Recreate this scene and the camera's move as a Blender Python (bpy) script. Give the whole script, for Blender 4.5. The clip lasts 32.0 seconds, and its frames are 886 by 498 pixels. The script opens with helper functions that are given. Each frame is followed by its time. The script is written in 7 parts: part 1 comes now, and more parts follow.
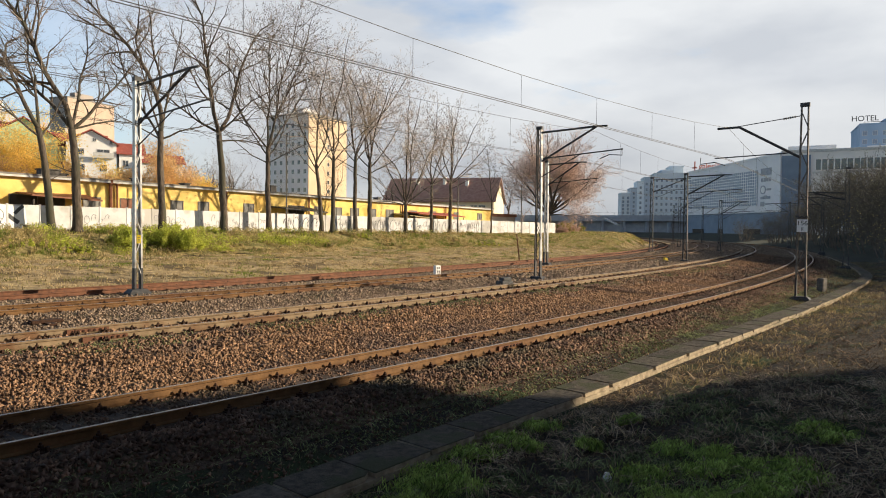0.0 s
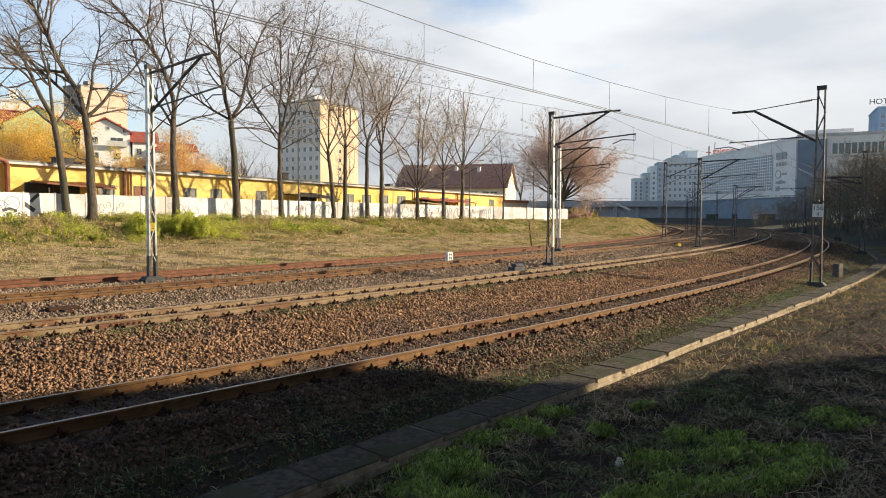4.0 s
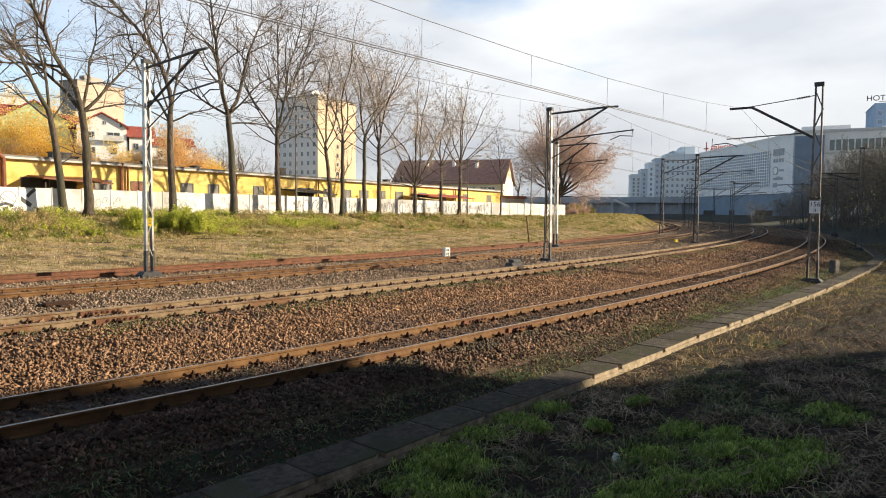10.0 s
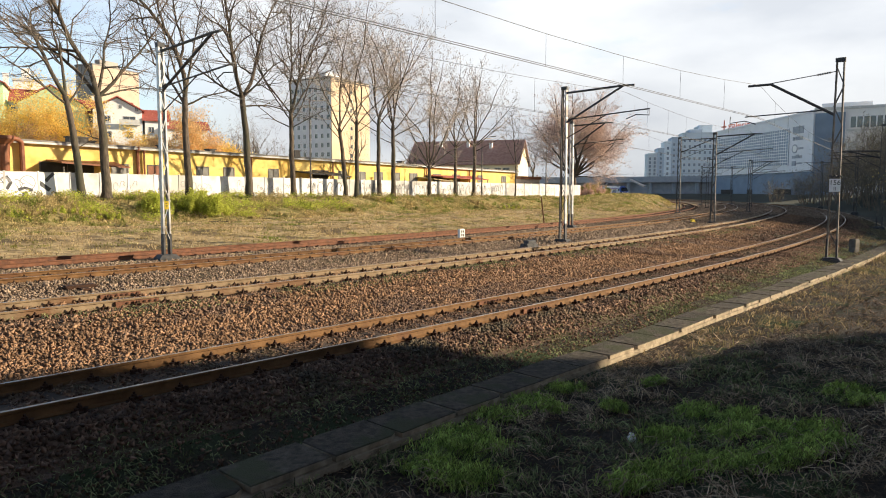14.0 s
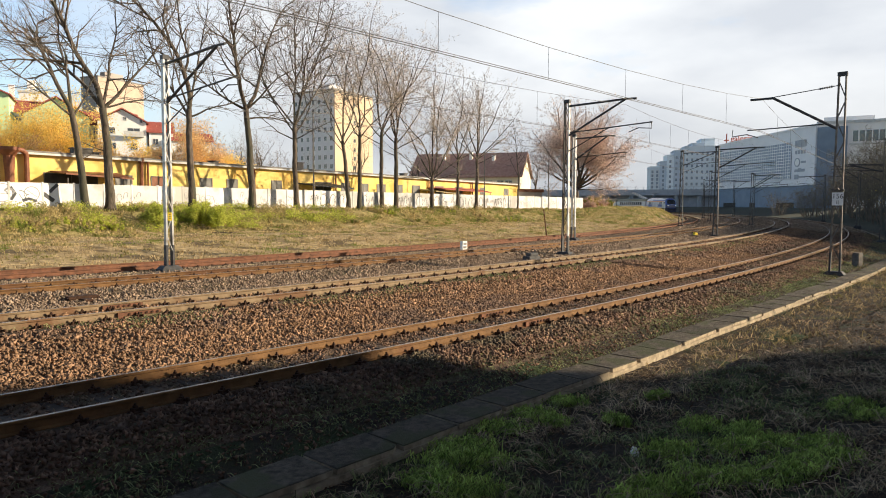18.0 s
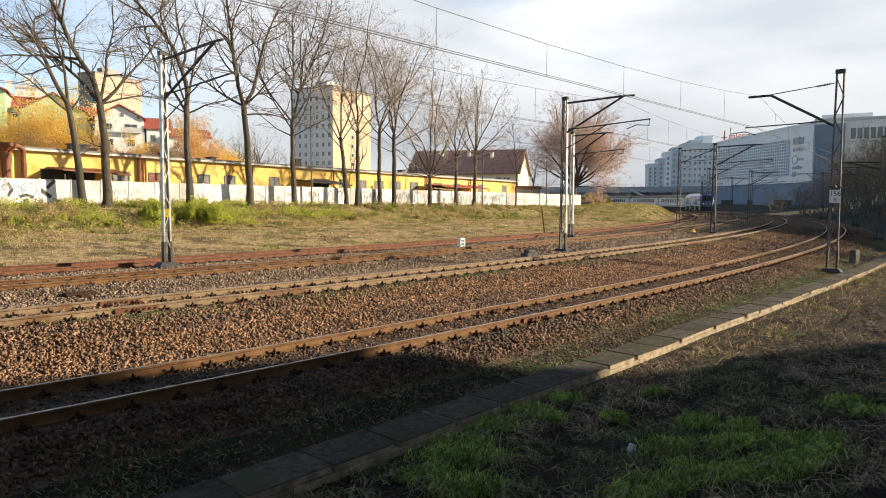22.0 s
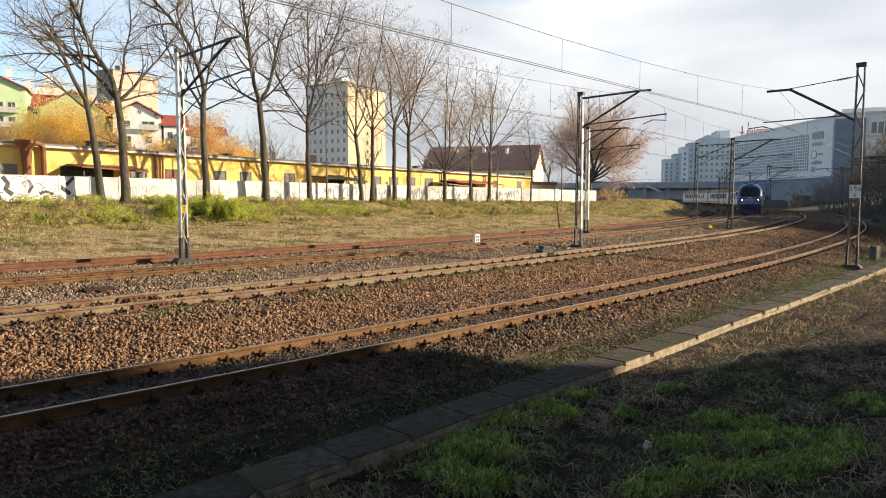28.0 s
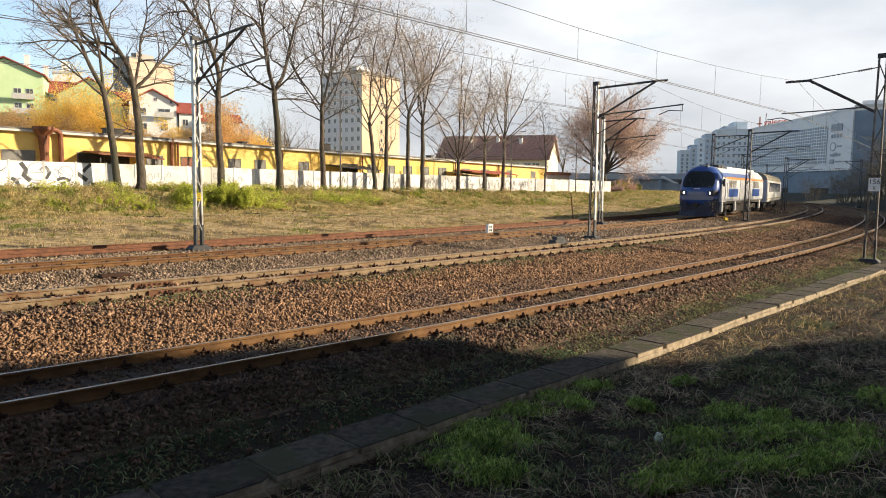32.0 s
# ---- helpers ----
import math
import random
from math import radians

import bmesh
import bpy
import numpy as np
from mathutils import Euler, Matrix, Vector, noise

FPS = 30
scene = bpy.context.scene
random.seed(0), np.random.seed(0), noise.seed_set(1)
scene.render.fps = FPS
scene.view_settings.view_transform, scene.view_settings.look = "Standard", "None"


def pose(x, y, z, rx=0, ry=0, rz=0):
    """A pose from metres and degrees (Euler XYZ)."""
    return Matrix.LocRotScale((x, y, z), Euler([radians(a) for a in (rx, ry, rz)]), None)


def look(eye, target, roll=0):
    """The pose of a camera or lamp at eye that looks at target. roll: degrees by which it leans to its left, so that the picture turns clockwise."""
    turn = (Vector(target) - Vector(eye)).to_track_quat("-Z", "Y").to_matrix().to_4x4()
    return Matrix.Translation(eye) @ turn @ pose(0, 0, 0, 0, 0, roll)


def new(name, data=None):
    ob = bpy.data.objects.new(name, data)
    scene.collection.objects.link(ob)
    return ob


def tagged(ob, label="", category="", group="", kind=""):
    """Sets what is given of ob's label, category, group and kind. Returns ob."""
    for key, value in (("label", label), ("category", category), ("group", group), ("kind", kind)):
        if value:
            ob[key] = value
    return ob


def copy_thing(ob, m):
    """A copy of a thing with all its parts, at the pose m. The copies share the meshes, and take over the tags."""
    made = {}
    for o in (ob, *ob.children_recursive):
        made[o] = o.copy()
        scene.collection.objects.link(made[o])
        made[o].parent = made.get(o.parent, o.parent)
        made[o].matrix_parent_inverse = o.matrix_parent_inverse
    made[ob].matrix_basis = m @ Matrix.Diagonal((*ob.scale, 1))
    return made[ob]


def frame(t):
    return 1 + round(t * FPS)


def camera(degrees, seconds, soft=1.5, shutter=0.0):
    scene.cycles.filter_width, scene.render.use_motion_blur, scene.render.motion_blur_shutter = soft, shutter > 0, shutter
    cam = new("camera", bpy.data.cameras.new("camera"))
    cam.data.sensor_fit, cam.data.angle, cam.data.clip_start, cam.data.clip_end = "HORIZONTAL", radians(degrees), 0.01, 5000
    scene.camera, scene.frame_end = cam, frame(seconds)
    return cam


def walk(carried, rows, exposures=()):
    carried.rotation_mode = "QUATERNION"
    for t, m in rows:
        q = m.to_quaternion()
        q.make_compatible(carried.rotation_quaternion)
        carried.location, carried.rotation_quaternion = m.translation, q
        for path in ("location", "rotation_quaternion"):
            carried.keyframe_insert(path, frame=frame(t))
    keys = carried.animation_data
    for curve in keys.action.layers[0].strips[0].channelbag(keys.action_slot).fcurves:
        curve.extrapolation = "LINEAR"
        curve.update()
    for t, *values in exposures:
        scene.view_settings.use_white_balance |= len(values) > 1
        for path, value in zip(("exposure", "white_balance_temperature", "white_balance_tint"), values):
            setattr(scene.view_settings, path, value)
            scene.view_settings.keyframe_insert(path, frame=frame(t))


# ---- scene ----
CAM_ROWS = [
    (0, 88.243, -0.559, -0.709),
    (0.5, 88.110, -0.535, -0.590),
    (1, 87.859, -0.190, -0.420),
    (1.5, 87.885, -0.216, 0.048),
    (2, 87.646, -0.243, 0.368),
    (2.5, 87.527, -0.023, 0.239),
    (3, 87.601, -0.277, -0.170),
    (3.5, 87.375, -0.284, 0.298),
    (5.5, 86.663, -0.493, 0.160),
    (6, 86.650, -0.429, 0.025),
    (6.5, 86.544, -0.513, 0.206),
    (7, 86.403, -0.513, 0.200),
    (7.5, 86.477, -0.755, 0.087),
    (8, 86.564, -0.619, -0.067),
    (8.5, 86.769, -0.066, 0.076),
    (9, 87.186, -0.312, -0.149),
    (9.5, 87.084, -0.138, -0.083),
    (10, 86.721, -0.432, 0.089),
    (10.5, 86.255, -0.184, 0.247),
    (11, 86.013, -0.119, 0.614),
    (11.5, 85.869, -0.121, 0.693),
    (12, 85.583, -0.039, 0.847),
    (12.5, 85.511, -0.130, 0.921),
    (13, 85.421, 0.002, 0.958),
    (13.5, 85.166, 0.036, 1.112),
    (14, 85.137, -0.005, 1.313),
    (14.5, 85.080, 0.119, 1.385),
    (16.5, 86.292, 0.258, 1.703),
    (17, 86.060, -0.349, 1.297),
    (17.5, 86.044, 0.068, 1.392),
    (18, 86.171, -0.200, 1.530),
    (18.5, 86.389, -0.226, 1.644),
    (19, 86.503, -0.515, 1.447),
    (19.5, 86.484, -0.390, 1.848),
    (20, 86.505, -0.689, 1.491),
    (20.5, 86.363, -0.700, 1.196),
    (21, 86.088, -0.527, 1.312),
    (21.5, 85.893, -0.233, 1.487),
    (22, 85.901, -0.282, 1.359),
    (22.5, 86.014, -0.253, 1.139),
    (23, 85.966, -0.359, 1.329),
    (23.5, 85.927, -0.425, 1.393),
    (24, 85.637, -0.256, 1.408),
    (24.5, 85.422, -0.138, 1.494),
    (25, 85.316, -0.090, 1.577),
    (25.5, 85.275, 0.003, 1.654),
    (27.5, 85.301, -0.209, 2.543),
    (28, 85.560, -0.186, 2.605),
    (28.5, 85.595, -0.353, 2.612),
    (29, 85.643, -0.612, 2.449),
    (29.5, 85.605, -0.817, 2.484),
    (30, 85.343, -0.679, 2.719),
    (30.5, 85.103, -0.382, 3.021),
    (31, 84.783, -0.434, 3.308),
    (31.5, 84.690, -0.525, 3.441),
    (32, 84.671, -0.660, 3.745),
]
cam = camera(66.5, 32.0, soft=1.0)
walk(cam, [(t, pose(0, 0, 2.5, rx, ry, rz)) for t, rx, ry, rz in CAM_ROWS],
     exposures=((0, 0.60), (1, 0.73), (3, 0.75), (8, 0.81), (11, 0.88), (14, 0.90), (17, 0.83), (22, 0.84), (28, 0.85), (32, 0.88)))

# ---- sky and sun ----
scene.view_settings.exposure = 0.78
SUN_TO = Vector((1.0, 0.08, 0.0)).normalized()
SUN_EL = radians(19)
world = bpy.data.worlds.new("sky")
scene.world = world
world.use_nodes = True
wn, wl = world.node_tree.nodes, world.node_tree.links
wn.clear()
w_out = wn.new("ShaderNodeOutputWorld")
w_bg = wn.new("ShaderNodeBackground")
w_sky = wn.new("ShaderNodeTexSky")
w_sky.sky_type, w_sky.sun_disc = "NISHITA", False
w_sky.sun_elevation = SUN_EL
w_sky.sun_rotation = math.atan2(SUN_TO.x, SUN_TO.y)
w_sky.dust_density, w_sky.air_density = 0.3, 1.2
w_bg.inputs["Strength"].default_value = 0.075
w_co = wn.new("ShaderNodeTexCoord")
w_map = wn.new("ShaderNodeMapping")
w_map.inputs["Scale"].default_value = (1.6, 1.6, 4.2)
w_map.inputs["Location"].default_value = (1.3, 0.7, 0.4)
w_no = wn.new("ShaderNodeTexNoise")
w_no.inputs["Scale"].default_value, w_no.inputs["Detail"].default_value = 1.5, 6.0
w_no.inputs["Roughness"].default_value = 0.55
w_ramp = wn.new("ShaderNodeValToRGB")
w_ramp.color_ramp.elements[0].position, w_ramp.color_ramp.elements[1].position = 0.22, 0.42
w_no2 = wn.new("ShaderNodeTexNoise")
w_no2.inputs["Scale"].default_value, w_no2.inputs["Detail"].default_value = 2.2, 5.0
w_cloud = wn.new("ShaderNodeMix")
w_cloud.data_type = "RGBA"
w_cloud.inputs[6].default_value = (5.3, 5.6, 6.05, 1)
w_cloud.inputs[7].default_value = (7.2, 7.4, 7.6, 1)
w_mix = wn.new("ShaderNodeMix")
w_mix.data_type = "RGBA"
wl.new(w_co.outputs["Generated"], w_map.inputs["Vector"])
wl.new(w_map.outputs[0], w_no.inputs["Vector"])
wl.new(w_map.outputs[0], w_no2.inputs["Vector"])
wl.new(w_no.outputs[0], w_ramp.inputs[0])
w_r2 = wn.new("ShaderNodeValToRGB")
w_r2.color_ramp.elements[0].position, w_r2.color_ramp.elements[1].position = 0.35, 0.62
wl.new(w_no2.outputs[0], w_r2.inputs[0])
wl.new(w_r2.outputs[0], w_cloud.inputs[0])
w_low = wn.new("ShaderNodeMapRange")  # the deck greys towards the horizon
w_low.inputs[1].default_value, w_low.inputs[2].default_value = 0.0, 0.20
w_low.inputs[3].default_value, w_low.inputs[4].default_value = 0.70, 1.04
w_deck = wn.new("ShaderNodeMix")
w_deck.data_type, w_deck.blend_type = "RGBA", "MULTIPLY"
w_deck.inputs[0].default_value = 1.0
wl.new(w_cloud.outputs[2], w_deck.inputs[6])
wl.new(w_low.outputs[0], w_deck.inputs[7])
w_sep = wn.new("ShaderNodeSeparateXYZ")
w_el = wn.new("ShaderNodeMapRange")  # broken cloud low in the sky, clear blue overhead
w_el.inputs[1].default_value, w_el.inputs[2].default_value = 0.36, 0.50
w_el.inputs[3].default_value, w_el.inputs[4].default_value = 1.0, 0.04
w_west = wn.new("ShaderNodeMapRange")  # the cloud breaks up towards the west
w_west.inputs[1].default_value, w_west.inputs[2].default_value = -0.60, -0.26
w_west.inputs[3].default_value, w_west.inputs[4].default_value = 0.15, 1.0
w_mul2 = wn.new("ShaderNodeMath")
w_mul2.operation = "MULTIPLY"
w_mul = wn.new("ShaderNodeMath")
w_mul.operation = "MULTIPLY"
wl.new(w_co.outputs["Generated"], w_sep.inputs[0])
wl.new(w_sep.outputs[2], w_el.inputs[0])
wl.new(w_sep.outputs[2], w_low.inputs[0])
wl.new(w_el.outputs[0], w_mul.inputs[0])
wl.new(w_ramp.outputs[0], w_mul.inputs[1])
wl.new(w_sep.outputs[0], w_west.inputs[0])
wl.new(w_mul.outputs[0], w_mul2.inputs[0])
wl.new(w_west.outputs[0], w_mul2.inputs[1])
wl.new(w_mul2.outputs[0], w_mix.inputs[0])
w_dim = wn.new("ShaderNodeMix")
w_dim.data_type, w_dim.blend_type = "RGBA", "MULTIPLY"
w_dim.inputs[0].default_value = 1.0
w_deep = wn.new("ShaderNodeMapRange")  # the blue deepens towards the zenith
w_deep.inputs[1].default_value, w_deep.inputs[2].default_value = 0.38, 0.60
w_deep.inputs[3].default_value, w_deep.inputs[4].default_value = 1.5, 0.2
wl.new(w_sky.outputs[0], w_dim.inputs[6])
wl.new(w_deep.outputs[0], w_dim.inputs[7])
wl.new(w_sep.outputs[2], w_deep.inputs[0])
w_tint = wn.new("ShaderNodeMix")
w_tint.data_type, w_tint.blend_type = "RGBA", "MULTIPLY"
w_tint.inputs[0].default_value, w_tint.inputs[7].default_value = 1.0, (0.82, 0.95, 1.16, 1)
wl.new(w_dim.outputs[2], w_tint.inputs[6])
wl.new(w_tint.outputs[2], w_mix.inputs[6])
wl.new(w_deck.outputs[2], w_mix.inputs[7])
wl.new(w_mix.outputs[2], w_bg.inputs["Color"])
wl.new(w_bg.outputs[0], w_out.inputs[0])

sun = new("sun", bpy.data.lights.new("sun", "SUN"))
sun.data.energy, sun.data.angle, sun.data.color = 5.0, radians(0.55), (1.0, 0.82, 0.58)
sun_at = SUN_TO * math.cos(SUN_EL) + Vector((0, 0, math.sin(SUN_EL)))
sun.matrix_world = look(sun_at * 300, (0, 0, 0))


# ---- materials ----
def mat(name, c1, c2, scale=4.0, rough=0.8, metal=0.0, bump=0.25, c3=None, scale3=0.7, edge3=(0.52, 0.62), local=False,
        jitter=0.0, stretch=(1, 1, 1), island=False, spec=0.4, dist=0.02, thin=0.0):
    m = bpy.data.materials.new(name)
    m.use_nodes = True
    n, l = m.node_tree.nodes, m.node_tree.links
    b = n["Principled BSDF"]
    b.inputs["Roughness"].default_value, b.inputs["Metallic"].default_value = rough, metal
    b.inputs["Specular IOR Level"].default_value = spec
    if local:
        co = n.new("ShaderNodeTexCoord").outputs["Object"]
    else:
        co = n.new("ShaderNodeNewGeometry").outputs["Position"]
    mp = n.new("ShaderNodeMapping")
    mp.inputs["Scale"].default_value = stretch
    l.new(co, mp.inputs["Vector"])
    no = n.new("ShaderNodeTexNoise")
    no.inputs["Scale"].default_value, no.inputs["Detail"].default_value = scale, 5.0
    l.new(mp.outputs[0], no.inputs["Vector"])
    ra = n.new("ShaderNodeValToRGB")
    ra.color_ramp.elements[0].position, ra.color_ramp.elements[1].position = 0.32, 0.68
    ra.color_ramp.elements[0].color, ra.color_ramp.elements[1].color = (*c1, 1), (*c2, 1)
    l.new(no.outputs[0], ra.inputs[0])
    col = ra.outputs[0]
    if c3:
        n3 = n.new("ShaderNodeTexNoise")
        n3.inputs["Scale"].default_value, n3.inputs["Detail"].default_value = scale3, 4.0
        l.new(mp.outputs[0], n3.inputs["Vector"])
        r3 = n.new("ShaderNodeValToRGB")
        r3.color_ramp.elements[0].position, r3.color_ramp.elements[1].position = edge3
        l.new(n3.outputs[0], r3.inputs[0])
        mx = n.new("ShaderNodeMix")
        mx.data_type = "RGBA"
        mx.inputs[7].default_value = (*c3, 1)
        l.new(r3.outputs[0], mx.inputs[0])
        l.new(col, mx.inputs[6])
        col = mx.outputs[2]
    if jitter:
        src = n.new("ShaderNodeNewGeometry").outputs["Random Per Island"] if island else n.new("ShaderNodeObjectInfo").outputs["Random"]
        mr = n.new("ShaderNodeMapRange")
        mr.inputs[3].default_value, mr.inputs[4].default_value = 1 - jitter, 1 + jitter
        l.new(src, mr.inputs[0])
        hs = n.new("ShaderNodeHueSaturation")
        l.new(mr.outputs[0], hs.inputs["Value"])
        l.new(col, hs.inputs["Color"])
        col = hs.outputs[0]
    l.new(col, b.inputs["Base Color"])
    if thin:  # light shines through thin leaves
        tl, ms = n.new("ShaderNodeBsdfTranslucent"), n.new("ShaderNodeMixShader")
        ms.inputs[0].default_value = thin
        l.new(col, tl.inputs["Color"])
        l.new(b.outputs[0], ms.inputs[1])
        l.new(tl.outputs[0], ms.inputs[2])
        l.new(ms.outputs[0], n["Material Output"].inputs["Surface"])
    if bump:
        bn = n.new("ShaderNodeTexNoise")
        bn.inputs["Scale"].default_value, bn.inputs["Detail"].default_value = scale * 5, 4.0
        l.new(mp.outputs[0], bn.inputs["Vector"])
        bp = n.new("ShaderNodeBump")
        bp.inputs["Strength"].default_value, bp.inputs["Distance"].default_value = bump, dist
        l.new(bn.outputs[0], bp.inputs["Height"])
        l.new(bp.outputs[0], b.inputs["Normal"])
    return m


def glow(name, colour, strength):
    m = bpy.data.materials.new(name)
    m.use_nodes = True
    b = m.node_tree.nodes["Principled BSDF"]
    b.inputs["Base Color"].default_value = (*colour, 1)
    b.inputs["Emission Color"].default_value = (*colour, 1)
    b.inputs["Emission Strength"].default_value = strength
    return m


def glass(name, colour, rough=0.06):
    m = mat(name, colour, tuple(c * 1.3 for c in colour), 0.6, rough, 0.0, 0.0, spec=0.9)
    return m


